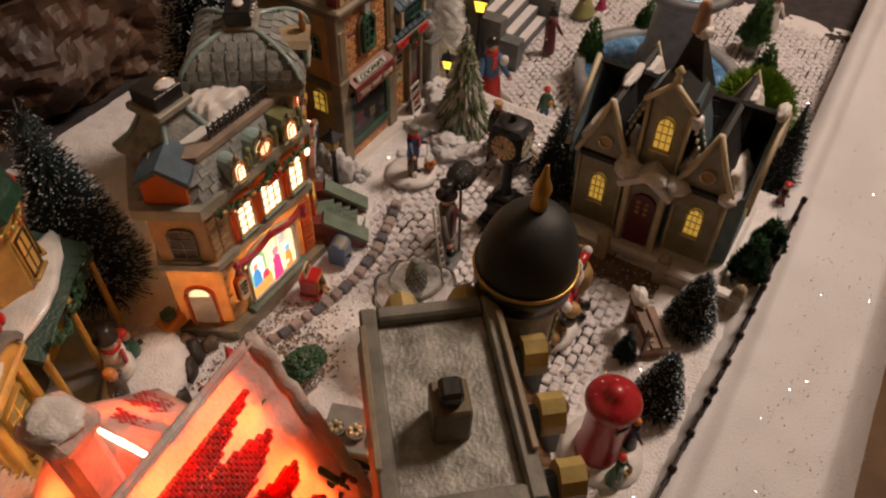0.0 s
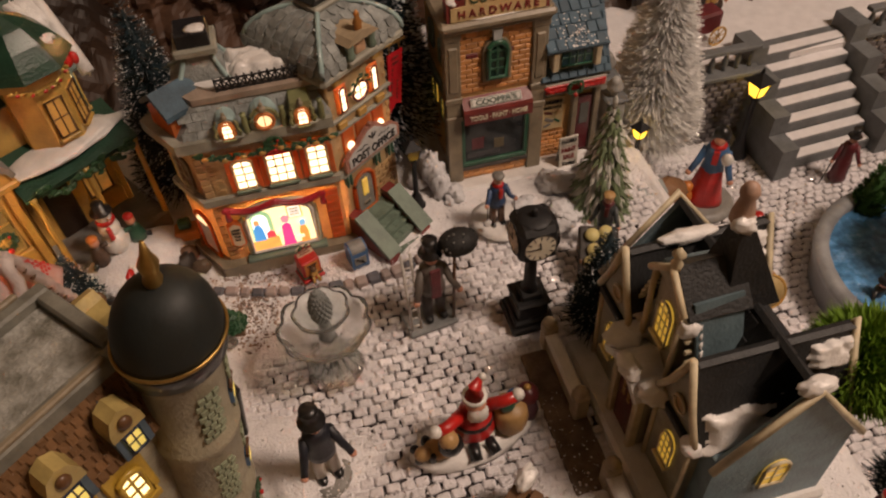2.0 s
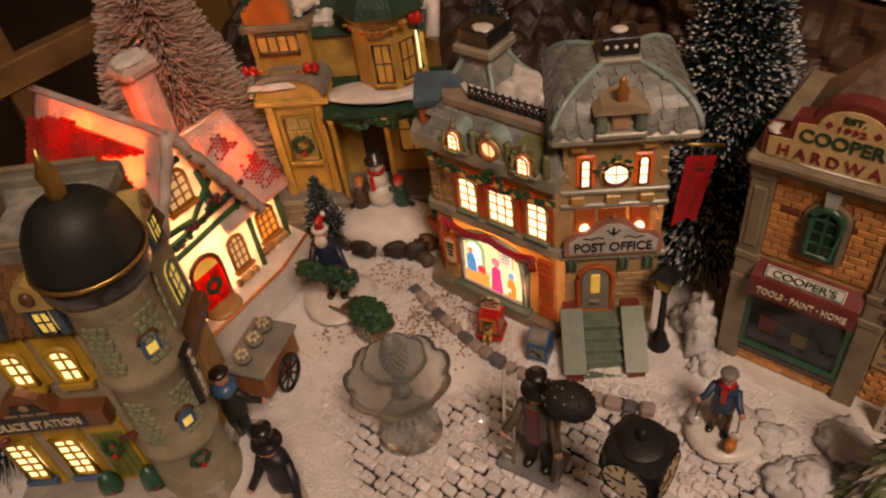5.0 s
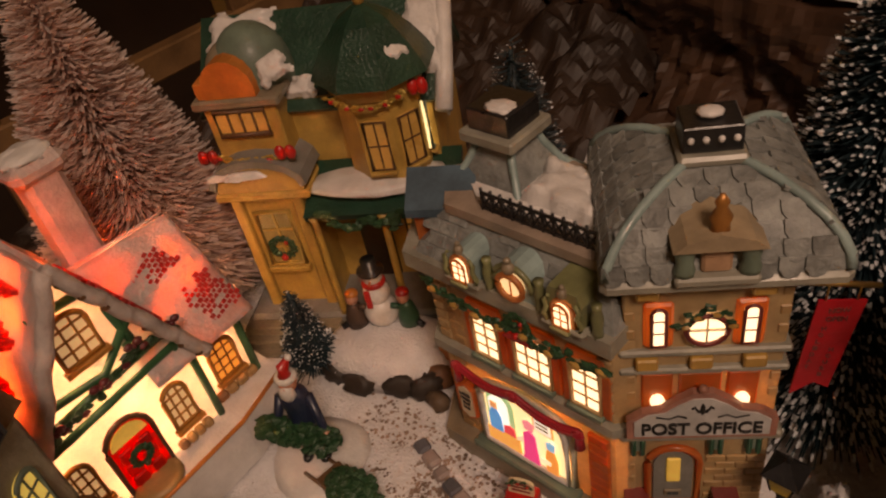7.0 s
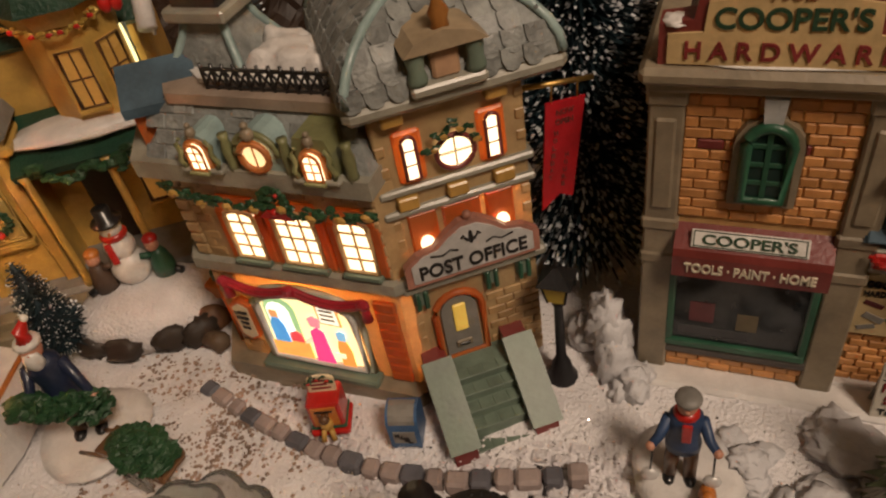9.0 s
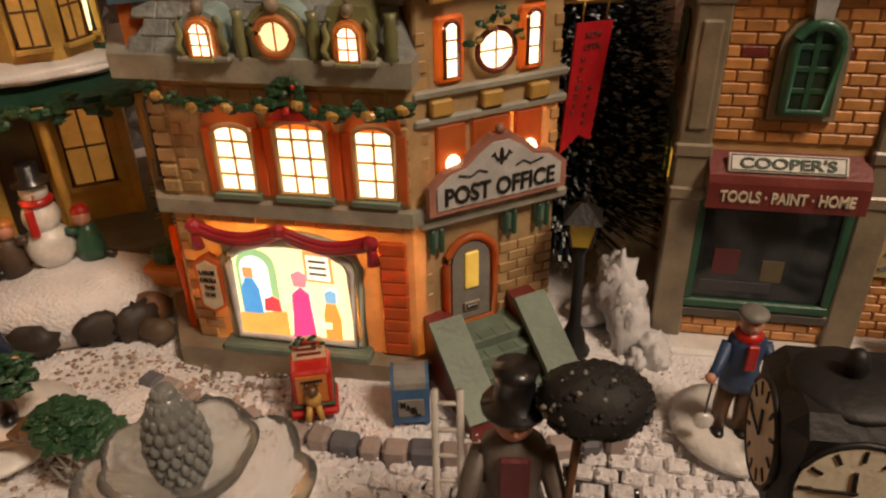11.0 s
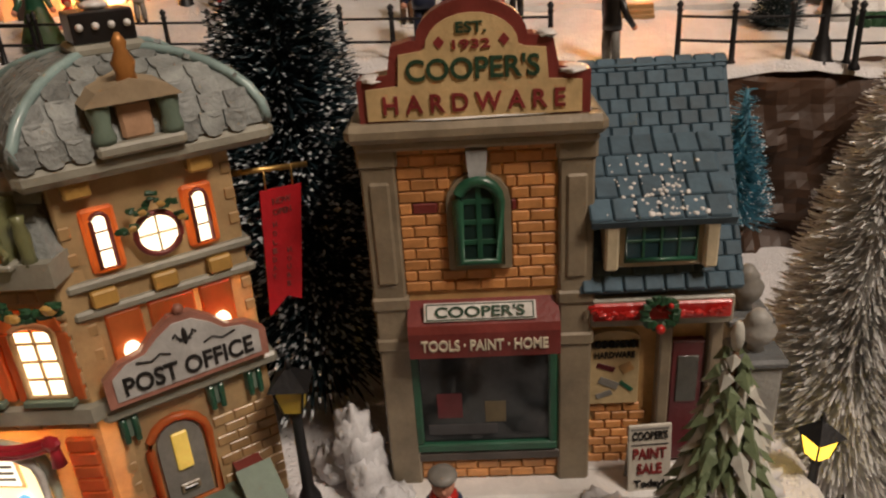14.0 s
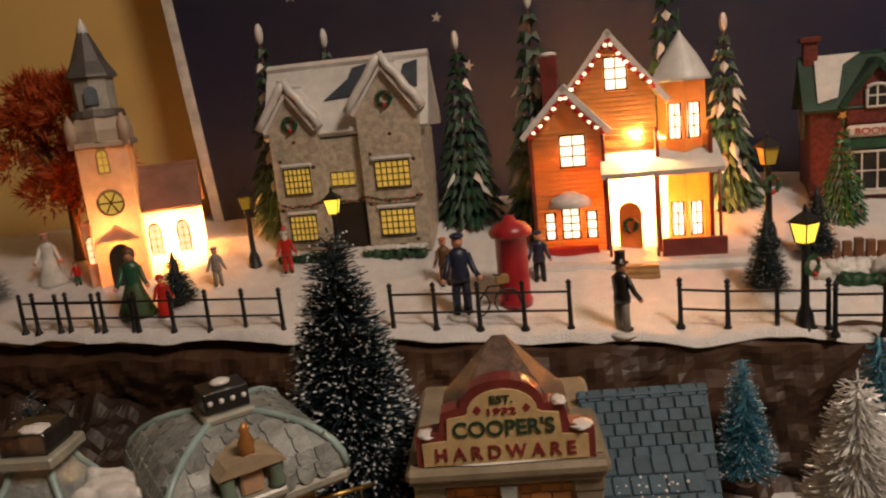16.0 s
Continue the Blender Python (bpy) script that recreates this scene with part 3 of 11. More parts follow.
def drape(parent, pts, r, material, name, label):
    """Cloth hung in shallow loops, with folds."""
    s = Shape()
    pts = [Vector(p) for p in pts]
    line = []
    for a, b in zip(pts, pts[1:]):
        for i in range(10):
            p = a.lerp(b, i / 10)
            p.z -= (b - a).length * 0.13 * math.sin(math.pi * i / 10)
            line.append(p)
    line.append(pts[-1])
    for k in range(3):
        s.tube([p + Vector((0, -0.0008 * (k % 2), (k - 1) * r * 0.8)) for p in line], r * 0.62, material, 7)
    for p in pts:
        s.ball(p + Vector((0, -0.001, 0.0005)), (r * 1.5, r, r * 1.4), material, 9, 6, 0.15, False)
    for p in (pts[0], pts[-1]):
        s.tube([p, p + Vector((0.0005, -0.0005, -0.011))], r * 0.7, material, 7, r * 1.2)
    return s.link(name, parent, label)


# ---- post office ----
po = thing("post_office", "lit porcelain post office with tan brick walls and slate roofs", "building", pose(-0.21, -0.05, -0.008))
AX0, AX1, PZ = -0.066, 0.048, 0.150
TW = pose(0.08, 0.026, 0, 0, 0, 36)
SD = pose(AX0, 0.0, 0, 0, 0, -58)
s = Shape()
foot = [(AX0, 0.0), (AX1, 0.0), (0.075, 0.03), (0.055, 0.090), (-0.045, 0.088), (AX0 - 0.024, 0.038)]
s.ext(foot, 0.004, PZ, POWALL, "z")
s.link("wall", po, "tan brick walls glowing orange round the windows")
s = Shape()
s.m = TW
s.box(-0.036, 0.034, 0.0, 0.075, 0.004, 0.186, POWALL, 0.001)
s.link("tower_wall", po, "corner tower of tan brick")
# base slab and ledges
s = Shape()
s.ext([(p[0] * 1.08 - 0.002, (p[1] - 0.05) * 1.16 + 0.048) for p in foot], -0.006, 0.012, TAUPE, "z")
s.link("base", po)
for z0, z1, o, nm in ((0.086, 0.093, 1.05, "ledge"), (0.150, 0.160, 1.12, "cornice")):
    s = Shape()
    rim = [(p[0] * o - 0.001, (p[1] - 0.05) * o * 1.04 + 0.05) for p in foot]
    if nm == "cornice":
        rim[1:3] = [(0.0525, rim[1][1]), (0.0525, 0.0050), (0.0600, 0.0500)]
    s.ext(rim, z0, z1, POTRIM, "z")
    s.link(nm, po)
s = Shape()
s.m = TW
s.box(-0.039, 0.038, -0.006, 0.03, 0.082, 0.088, POTRIM, 0.0015)
s.link("band", po)
for z0, z1 in ((0.141, 0.145), (0.129, 0.133)):
    s = Shape()
    s.m = TW
    s.box(-0.0385, 0.0365, -0.003, 0.078, z0, z1, POTRIM, 0.001)
    s.link("band", po)
s = Shape()
s.m = TW
s.box(-0.046, 0.052, -0.011, 0.086, 0.186, 0.195, POTRIM, 0.003)
s.link("tower_cornice", po)
for x in (-0.026, -0.002, 0.021):
    s = Shape()
    s.m = TW
    s.box(x - 0.005, x + 0.005, -0.0045, 0.001, 0.1335, 0.1405, GOLDP, 0.0008)
    s.link("gilt_panel", po, "small gilt panel")
# corner stones
for x in (AX0 + 0.003, AX1 - 0.004):
    for k in range(7):
        s = Shape()
        s.box(x - 0.004, x + 0.004, -0.0016, 0.003, 0.095 + k * 0.0075, 0.101 + k * 0.0075, POWALL, 0.0006)
        s.link("quoin", po)
# front windows with orange brick surrounds
for x, w, h in ((-0.0295, 0.0170, 0.031), (0.0015, 0.0225, 0.034), (0.0335, 0.0170, 0.033)):
    s = Shape()
    s.box(x - w / 2 - 0.0055, x - w / 2 - 0.0005, -0.0022, 0.001, 0.096, 0.128, POORANGE, 0.0006)
    s.box(x + w / 2 + 0.0005, x + w / 2 + 0.0055, -0.0022, 0.001, 0.096, 0.128, POORANGE, 0.0006)
    s.ext([(x - w / 2 - 0.004, 0.1285), (x + w / 2 + 0.004, 0.1285), (x + w / 2 + 0.002, 0.1375), (x - w / 2 - 0.002, 0.1375)], -0.0022, 0.001, POORANGE)
    s.link("brick_surround", po, "orange brick window surround")
    window(po, pose(x, -0.001, 0.0985), w, h, mat("glazing_cream", (0.62, 0.42, 0.22), 0.4, thin=0.2) if x < -0.02 else bpy.data.materials["glazing_cream"], WIN_HOT, 3 if w > 0.02 else 2, 4, 0.004, 0.0014, 0.003, sill=SAGE)
# shop window with the painted scene inside
sw = Shape()
sw.tube([(p[0], -0.003, p[1]) for p in arch(0.060, 0.018, 0.060, 0.013, x=-0.012)], 0.0022, WHITE, 6, closed=True)
sw.tube([(p[0], -0.001, p[1]) for p in arch(0.067, 0.017, 0.061, 0.0155, x=-0.012)], 0.0026, mat("pale_green_moulding", (0.52, 0.56, 0.46), 0.4, thin=0.15), 6, closed=True)
swo = sw.link("shop_window", po, "white-framed show window with arched head")
s = Shape()
s.box(-0.050, 0.026, -0.010, 0.0, 0.0105, 0.0160, SAGE, 0.0012)
s.link("sill", swo, "sage green window sill")
s = Shape()
s.ext(arch(0.060, 0.018, 0.060, 0.013, x=-0.012), -0.0016, -0.0004, mat("lit_show_wall", (0.9, 0.75, 0.45), 0.4, glow=(1.0, 0.78, 0.40), power=1.5, var=0.15, scale=30))
s.link("pane", swo, "brightly lit interior picture")


def printed(pts, col, power, y=0.0, name="printed_shape"):
    q = Shape()
    key = "print_%02d_%02d_%02d" % tuple(int(c * 99) for c in col)
    m_ = bpy.data.materials.get(key) or mat(key, col, 0.4, glow=col, power=power, var=0.2, scale=90)
    q.ext(pts, -0.0022 - y, -0.0014 - y, m_)
    q.link(name, swo)


printed(arch(0.020, 0.030, 0.058, 0.010, x=-0.0290), (0.35, 0.62, 0.30), 0.9)
printed(arch(0.014, 0.030, 0.057, 0.007, x=-0.0300), (0.90, 0.92, 0.85), 1.6, 0.0005)
printed([(-0.0415, 0.0185), (-0.016, 0.0185), (-0.016, 0.034), (-0.0415, 0.031)], (0.95, 0.45, 0.10), 0.9, 0.0009)
printed([(-0.038, 0.032), (-0.028, 0.032), (-0.0285, 0.046), (-0.0310, 0.052), (-0.0350, 0.052), (-0.0375, 0.046)], (0.08, 0.40, 0.85), 0.8, 0.0012)
printed([(-0.0355, 0.0525), (-0.0305, 0.0525), (-0.0305, 0.0580), (-0.0355, 0.0580)], (0.85, 0.40, 0.15), 0.8, 0.0012)
printed([(-0.0270, 0.034), (-0.0185, 0.034), (-0.0190, 0.0405), (-0.0225, 0.0425), (-0.0265, 0.0405)], (0.90, 0.08, 0.10), 0.8, 0.0014, "printed_parcel")
printed([(-0.0140, 0.0185), (-0.0020, 0.0185), (-0.0030, 0.034), (-0.0035, 0.0455), (-0.0075, 0.0490), (-0.0120, 0.0450), (-0.0125, 0.034)], (0.90, 0.07, 0.28), 0.9, 0.0014)
printed([(-0.0105, 0.0495), (-0.0045, 0.0495), (-0.0035, 0.0560), (-0.0075, 0.0585), (-0.0115, 0.0560)], (0.95, 0.30, 0.36), 0.9, 0.0014)
printed([(-0.0175, 0.034), (-0.0125, 0.036), (-0.0125, 0.041), (-0.0165, 0.038)], (0.95, 0.75, 0.50), 1.0, 0.0018)
printed([(0.0030, 0.0185), (0.0110, 0.0185), (0.0115, 0.032), (0.0095, 0.041), (0.0045, 0.041), (0.0030, 0.034)], (0.95, 0.38, 0.08), 0.9, 0.0014)
printed([(0.0045, 0.0415), (0.0098, 0.0415), (0.0102, 0.0475), (0.0072, 0.0490), (0.0042, 0.0470)], (0.25, 0.60, 0.90), 0.8, 0.0014)
printed([(0.0005, 0.0260), (0.0065, 0.0265), (0.0065, 0.0300), (0.0002, 0.0300)], (0.95, 0.85, 0.60), 1.2, 0.0018, "printed_parcel")
printed([(-0.0045, 0.0525), (0.0095, 0.0520), (0.0090, 0.0680), (-0.0045, 0.0690)], (0.90, 0.42, 0.15), 0.9, 0.0004)
printed([(-0.0030, 0.0540), (0.0080, 0.0535), (0.0076, 0.0664), (-0.0030, 0.0670)], (0.92, 0.88, 0.72), 1.3, 0.0008, "printed_notice")
for k in range(3):
    printed([(-0.0018, 0.0568 + 0.0034 * k), (0.0066, 0.0566 + 0.0034 * k), (0.0066, 0.0578 + 0.0034 * k), (-0.0018, 0.0580 + 0.0034 * k)], (0.30, 0.22, 0.14), 0.2, 0.0012, "writing_bar")
# orange brick pilasters beside the show window
for x in (0.0385,):
    for k in range(9):
        s = Shape()
        s.box(x - 0.0062, x + 0.0062, -0.0024, 0.001, 0.0135 + k * 0.0070, 0.0201 + k * 0.0070, POORANGE, 0.0006)
        s.link("pilaster_brick", po, "orange pilaster brick")
drape(po, [(-0.054, -0.006, 0.080), (-0.012, -0.007, 0.081), (0.030, -0.006, 0.078)], 0.0026, mat("drape_red", (0.42, 0.02, 0.035), 0.4, coat=0.2), "red_drape", "red cloth drape over the show window")
swag(po, [(-0.060, -0.008, 0.147), (-0.030, -0.009, 0.142), (0.0015, -0.010, 0.146), (0.030, -0.009, 0.141), (0.054, -0.008, 0.146)], 0.0036, LEAF, GOLDP, "garland", "green garland with gilt ornaments under the cornice")
wreath(po, (0.0015, -0.010, 0.146), 0.006)
s = Shape()
s.ext([(-0.008, -0.006 + 0.142), (0.011, 0.136), (0.006, 0.1405), (-0.003, 0.1405)], -0.012, -0.009, RED)
s.link("bow", po, "red bow")
# parcel plaque
pl = Shape()
pl.ext([(-0.0585, 0.036), (-0.052, 0.032), (-0.0455, 0.036), (-0.0455, 0.060), (-0.052, 0.064), (-0.0585, 0.060)], -0.006, -0.001, POORANGE)
plo = pl.link("parcel_plaque", po, "orange plaque with pale panel")
s = Shape()
s.ext([(-0.057, 0.037), (-0.052, 0.034), (-0.047, 0.037), (-0.047, 0.059), (-0.052, 0.062), (-0.057, 0.059)], -0.0066, -0.006, CREAM)
s.link("panel", plo)
for k, wd in enumerate(("LARGE", "PARCELS", "THIS", "WAY")):
    text(wd, 0.0078 if k < 2 else 0.0055, 0.0024, LEDTXT, plo, pose(-0.052, -0.0068, 0.0555 - k * 0.0042, 90), "lettering")
# mansard roof and attic windows
s = Shape()
a, b = [(AX0 - 0.004, -0.004), (AX1 + 0.004, -0.004), (0.055, 0.080), (-0.045, 0.086), (AX0 - 0.026, 0.038)], [(-0.050, 0.0115), (0.040, 0.0115), (0.042, 0.062), (-0.034, 0.070), (-0.070, 0.036)]
s.put([(p[0], p[1], 0.159) for p in a] + [(p[0], p[1], 0.184) for p in b], [[0, 1, 6, 5], [1, 2, 7, 6], [2, 3, 8, 7], [3, 4, 9, 8], [4, 0, 5, 9], [5, 6, 7, 8, 9], [4, 3, 2, 1, 0]], POROOF)
mf = s.link("mansard_roof", po, "pale grey slate mansard roof")
for k in range(4):
    f = (k + 0.5) / 4
    for i in range(10):
        x = -0.062 + 0.0122 * (i + (0.5 if k % 2 else 0)) * (1 - 0.12 * f)
        if any(abs(x - d) < 0.0105 for d in (-0.0310, -0.0010, 0.0290)) or x > 0.044:
            continue
        s = Shape()
        s.m = pose(x, -0.004 + 0.0155 * f, 0.159 + 0.025 * f, 58)
        s.box(-0.0056, 0.0056, -0.0036, 0.0036, -0.0004, 0.0010, POROOF, 0.0008)
        s.link("slate", mf)
s = Shape()
s.ext([(p[0] * 1.06, (p[1] - 0.045) * 1.10 + 0.045) for p in b], 0.183, 0.1885, mat("pinkish_stone_ledge", (0.36, 0.28, 0.22), 0.45, coat=0.2), "z")
s.link("roof_rim", po, "smooth stone ledge under the railing")
s = Shape()
s.ext([(-0.040, 0.019), (0.030, 0.019), (0.038, 0.060), (-0.032, 0.066), (-0.062, 0.036)], 0.1885, 0.1905, SNOWPAINT, "z")
s.link("roof_snow", po, "snow lying on the flat roof")
snow_patch(po, pose(0.004, 0.042, 0.190), 0.060, 0.040, 2.0, 0.010, label="heap of snow behind the railing")
s = Shape()
s.lathe([(0.0035, 0.190), (0.0040, 0.203), (0.0046, 0.205), (0.0040, 0.207)], BLACK, 0.030, 0.030, 12)
s.link("roof_vent", po, "small black roof vent")
GILTG = mat("gilt_green_moulding", (0.23, 0.24, 0.11), 0.42, coat=0.3)
DWIN = mat("dormer_orange", (0.50, 0.20, 0.07), 0.42, thin=0.2, thin_col=(1.0, 0.35, 0.08), coat=0.2)
for x, kind in ((-0.0310, "scroll"), (0.0290, "square")):
    d = Shape()
    if kind == "scroll":
        d.ext(arch(0.0165, 0.159, 0.171, 0.0075, x=x), -0.0085, 0.012, VERDI)
        d.ext(arch(0.0135, 0.160, 0.170, 0.0065, x=x), -0.0098, -0.006, DWIN)
    else:
        d.ext([(x - 0.0095, 0.159), (x + 0.0095, 0.159), (x + 0.0095, 0.174), (x + 0.0075, 0.181), (x - 0.0075, 0.181), (x - 0.0095, 0.174)], -0.0085, 0.012, GILTG)
        d.ext(arch(0.0130, 0.160, 0.170, 0.0065, x=x), -0.0098, -0.006, DWIN)
    dd = d.link("dormer", po, "ornate attic dormer with arched window")
    window(dd, pose(x, -0.0105, 0.1610), 0.0082, 0.0135, DWIN, WIN_HOT, 2, 3, 0.0041, 0.0008, 0.002, sill=GILTG)
    for q in (-1, 1):
        s = Shape()
        s.tube([(x + q * 0.0085, -0.0095, 0.160), (x + q * 0.0102, -0.0100, 0.165), (x + q * 0.0082, -0.0102, 0.1695), (x + q * 0.0094, -0.0100, 0.1735), (x + q * 0.0068, -0.0098, 0.1765)], 0.0016, GILTG, 7, 0.0011)
        s.link("scroll", dd, "gilt-green scroll")
    s = Shape()
    s.ball((x, -0.0085, 0.1795), (0.0026, 0.0026, 0.0030), TAUPE, 9, 6)
    s.ball((x, -0.0085, 0.1832), 0.0015, TAUPE, 8, 5)
    s.link("finial", dd)
    s = Shape()
    s.box(x - 0.0115, x + 0.0115, -0.0115, -0.004, 0.1585, 0.1612, POTRIM, 0.0008)
    s.link("dormer_foot", dd)
d = Shape()
d.ext(arch(0.0235, 0.159, 0.1685, 0.0120, x=-0.001), -0.0055, 0.016, VERDI)
d.tube([(-0.001 + 0.0112 * math.cos(math.pi * i / 12), -0.0062, 0.1685 + 0.0115 * math.sin(math.pi * i / 12)) for i in range(13)], 0.0016, GILTG, 7)
dd = d.link("round_dormer", po, "verdigris round-headed dormer")
s = Shape()
s.tube([(-0.001 + 0.0072 * math.cos(2 * math.pi * i / 18), -0.0085, 0.1690 + 0.0072 * math.sin(2 * math.pi * i / 18)) for i in range(18)], 0.0017, DWIN, 7, closed=True)
s.box(-0.0014, -0.0006, -0.0086, -0.0070, 0.163, 0.175, DWIN, 0.0002)
ro = s.link("round_window", dd)
s = Shape()
s.ext([(-0.001 + 0.0066 * math.cos(2 * math.pi * i / 18), 0.1690 + 0.0066 * math.sin(2 * math.pi * i / 18)) for i in range(18)], -0.0080, -0.0050, WIN_WARM)
s.link("pane", ro)
s = Shape()
s.ball((-0.001, -0.0080, 0.1805), (0.0034, 0.0030, 0.0034), TAUPE, 10, 7)
s.ball((-0.001, -0.0080, 0.1850), 0.0019, TAUPE, 8, 6)
s.link("finial", dd, "brown knob on the round dormer")
for x in (-0.0165, 0.0140, 0.0445):
    s = Shape()
    s.lathe([(0.0030, 0.159), (0.0024, 0.163), (0.0030, 0.170), (0.0020, 0.175), (0.0026, 0.178)], GILTG, x, -0.0055, 9)
    s.link("attic_post", po, "gilt-green attic post")
# iron cresting along the roof edge
cr = Shape()
cr.box(-0.032, 0.034, 0.0135, 0.0150, 0.1890, 0.1904, BLACK, 0.0002)
cr.box(-0.032, 0.034, 0.0135, 0.0150, 0.1978, 0.1994, BLACK, 0.0002)
for k in range(11):
    x = -0.032 + 0.006 * k
    cr.tube([(x, 0.0142, 0.190), (x + 0.006, 0.0142, 0.1985)], 0.0007, BLACK, 5)
    cr.tube([(x + 0.006, 0.0142, 0.190), (x, 0.0142, 0.1985)], 0.0007, BLACK, 5)
    cr.tube([(x, 0.0142, 0.188), (x, 0.0142, 0.2012)], 0.0009, BLACK, 5)
cr.link("roof_railing", po, "black iron cresting with crossed bars")
# side stair tower with its own mansard and chimney cresting
SX, SY = -0.041, 0.048
s = Shape()
s.box(SX - 0.022, SX + 0.020, SY - 0.018, SY + 0.024, 0.150, 0.178, POORANGE, 0.001)
s.link("side_tower_wall", po, "orange brick stair tower")
s = Shape()
lv = [(0.029, 0.176), (0.029, 0.180), (0.019, 0.190), (0.013, 0.202), (0.010, 0.211)]
vs, F = [], []
for r_, z in lv:
    vs += [(SX - r_, SY - r_, z), (SX + r_, SY - r_, z), (SX + r_, SY + r_, z), (SX - r_, SY + r_, z)]
for k in range(len(lv) - 1):
    for i in range(4):
        F.append([4 * k + i, 4 * k + (i + 1) % 4, 4 * k + 4 + (i + 1) % 4, 4 * k + 4 + i])
s.put(vs, F + [[3, 2, 1, 0], [16, 17, 18, 19]], POROOF)
sto = s.link("side_tower_roof", po, "steep flared pale slate roof")
for i in range(4):
    s = Shape()
    q, w = ((-1, -1), (1, -1), (1, 1), (-1, 1))[i]
    s.tube([(SX + q * r_, SY + w * r_, z + 0.0006) for r_, z in lv[1:]], 0.0022, VERDI, 6)
    s.link("hip_rib", sto, "verdigris hip rib")
s = Shape()
s.box(SX - 0.017, SX + 0.017, SY - 0.017, SY + 0.017, 0.211, 0.2175, POTRIM, 0.0012)
s.box(SX - 0.013, SX + 0.013, SY - 0.013, SY + 0.013, 0.2170, 0.2295, BLACK, 0.0008)
s.link("chimney", po, "black latticed chimney crest")
s = Shape()
s.ball((SX + 0.004, SY - 0.006, 0.230), (0.008, 0.006, 0.002), SNOWPAINT, 10, 6, 0.15)
s.link("crest_snow", po)
# angled side front with its door
s = Shape()
s.m = SD
s.ext(arch(0.020, 0.014, 0.050, 0.010, x=-0.0225), -0.003, 0.001, WHITE)
so = s.link("side_door", po, "pale arched side door")
s = Shape()
s.m = SD
s.tube([(p[0], -0.003, p[1]) for p in arch(0.024, 0.012, 0.051, 0.012, x=-0.0225)], 0.0018, POORANGE, 6, closed=True)
s.ext(arch(0.016, 0.052, 0.052, 0.007, x=-0.0225), -0.0045, -0.003, WIN_WARM)
s.link("surround", so)
s = Shape()
s.m = SD
s.ext([(-0.0385, 0.158), (-0.0065, 0.158), (-0.0065, 0.178), (-0.0225, 0.190), (-0.0385, 0.178)], -0.004, 0.020, POORANGE)
s.link("side_gable", po, "orange gabled dormer")
s = Shape()
s.m = SD
s.ext([(-0.0425, 0.178), (-0.0225, 0.1915), (-0.0025, 0.178), (-0.0025, 0.183), (-0.0225, 0.1965), (-0.0425, 0.183)], -0.007, 0.030, SLATE)
s.link("gable_roof", po)
window(po, SD @ pose(-0.0225, -0.001, 0.098), 0.020, 0.032, POTRIM, BROWN, 2, 3, 0.005, 0.001, 0.003, sill=POTRIM)
# tower front: door, sign, windows
dr = Shape()
dr.m = TW
dr.ext(arch(0.020, 0.026, 0.058, 0.011, x=-0.012), -0.002, 0.001, GREY)
dro = dr.link("front_door", po, "grey arched door with yellow glass")
s = Shape()
s.m = TW
s.box(-0.0155, -0.0085, -0.0036, -0.002, 0.044, 0.064, WIN_YEL, 0.001)
s.link("pane", dro)
s = Shape()
s.m = TW
s.box(-0.0165, -0.0075, -0.0034, -0.002, 0.031, 0.036, TAUPE, 0.0008)
s.box(-0.0150, -0.0090, -0.0042, -0.003, 0.0325, 0.0345, BLACK, 0.0004)
s.link("letter_slot", dro)
s = Shape()
s.m = TW
s.tube([(p[0], -0.002, p[1]) for p in arch(0.026, 0.024, 0.059, 0.013, x=-0.012)], 0.0020, POORANGE, 6, closed=True)
s.link("door_surround", po, "orange brick door surround")
for x in (-0.030, 0.008, 0.026):
    s = Shape()
    s.m = TW
    s.box(x - 0.004, x + 0.004, -0.003, 0.001, 0.070, 0.082, SAGE, 0.001)
    s.box(x - 0.0035, x - 0.001, -0.0045, -0.002, 0.068, 0.081, GREEN, 0.0008)
    s.box(x + 0.001, x + 0.0035, -0.0045, -0.002, 0.068, 0.081, GREEN, 0.0008)
    s.link("bracket", po)
for x in (-0.021, 0.0175):
    s = Shape()
    s.m = TW
    s.box(x - 0.007, x + 0.007, -0.0018, 0.001, 0.103, 0.1285, POORANGE, 0.0008)
    s.link("brick_surround", po)
    s = Shape()
    s.m = TW
    s.ball((x, -0.003, 0.1105), (0.0036, 0.003, 0.0045), WIN_HOT, 10, 7)
    s.link("globe_window", po, "small glowing window above the sign")
    s = Shape()
    s.m = TW
    s.box(x - 0.0065, x + 0.0065, -0.002, 0.001, 0.1465, 0.1735, POORANGE, 0.002)
    s.link("brick_surround", po)
    window(po, TW @ pose(x, -0.0022, 0.149), 0.0062, 0.0225, BRICKRED, WIN_HOT, 1, 3, 0.003, 0.0009, 0.002)
s = Shape()
s.m = TW
s.box(-0.011, 0.008, -0.0018, 0.001, 0.112, 0.1285, POORANGE, 0.0008)
s.link("brick_surround", po)
cw = Shape()
cw.m = TW
cw.tube([(-0.0005 + 0.0088 * math.cos(2 * math.pi * i / 22), -0.003, 0.1575 + 0.0088 * math.sin(2 * math.pi * i / 22)) for i in range(22)], 0.0013, BRICKRED, 6, closed=True)
cw.box(-0.0009, -0.0001, -0.0034, -0.001, 0.149, 0.166, CREAM, 0.0002)
cw.box(-0.009, 0.008, -0.0034, -0.001, 0.1571, 0.1579, CREAM, 0.0002)
cwo = cw.link("round_window", po, "round tower window with crossed bars")
s = Shape()
s.m = TW
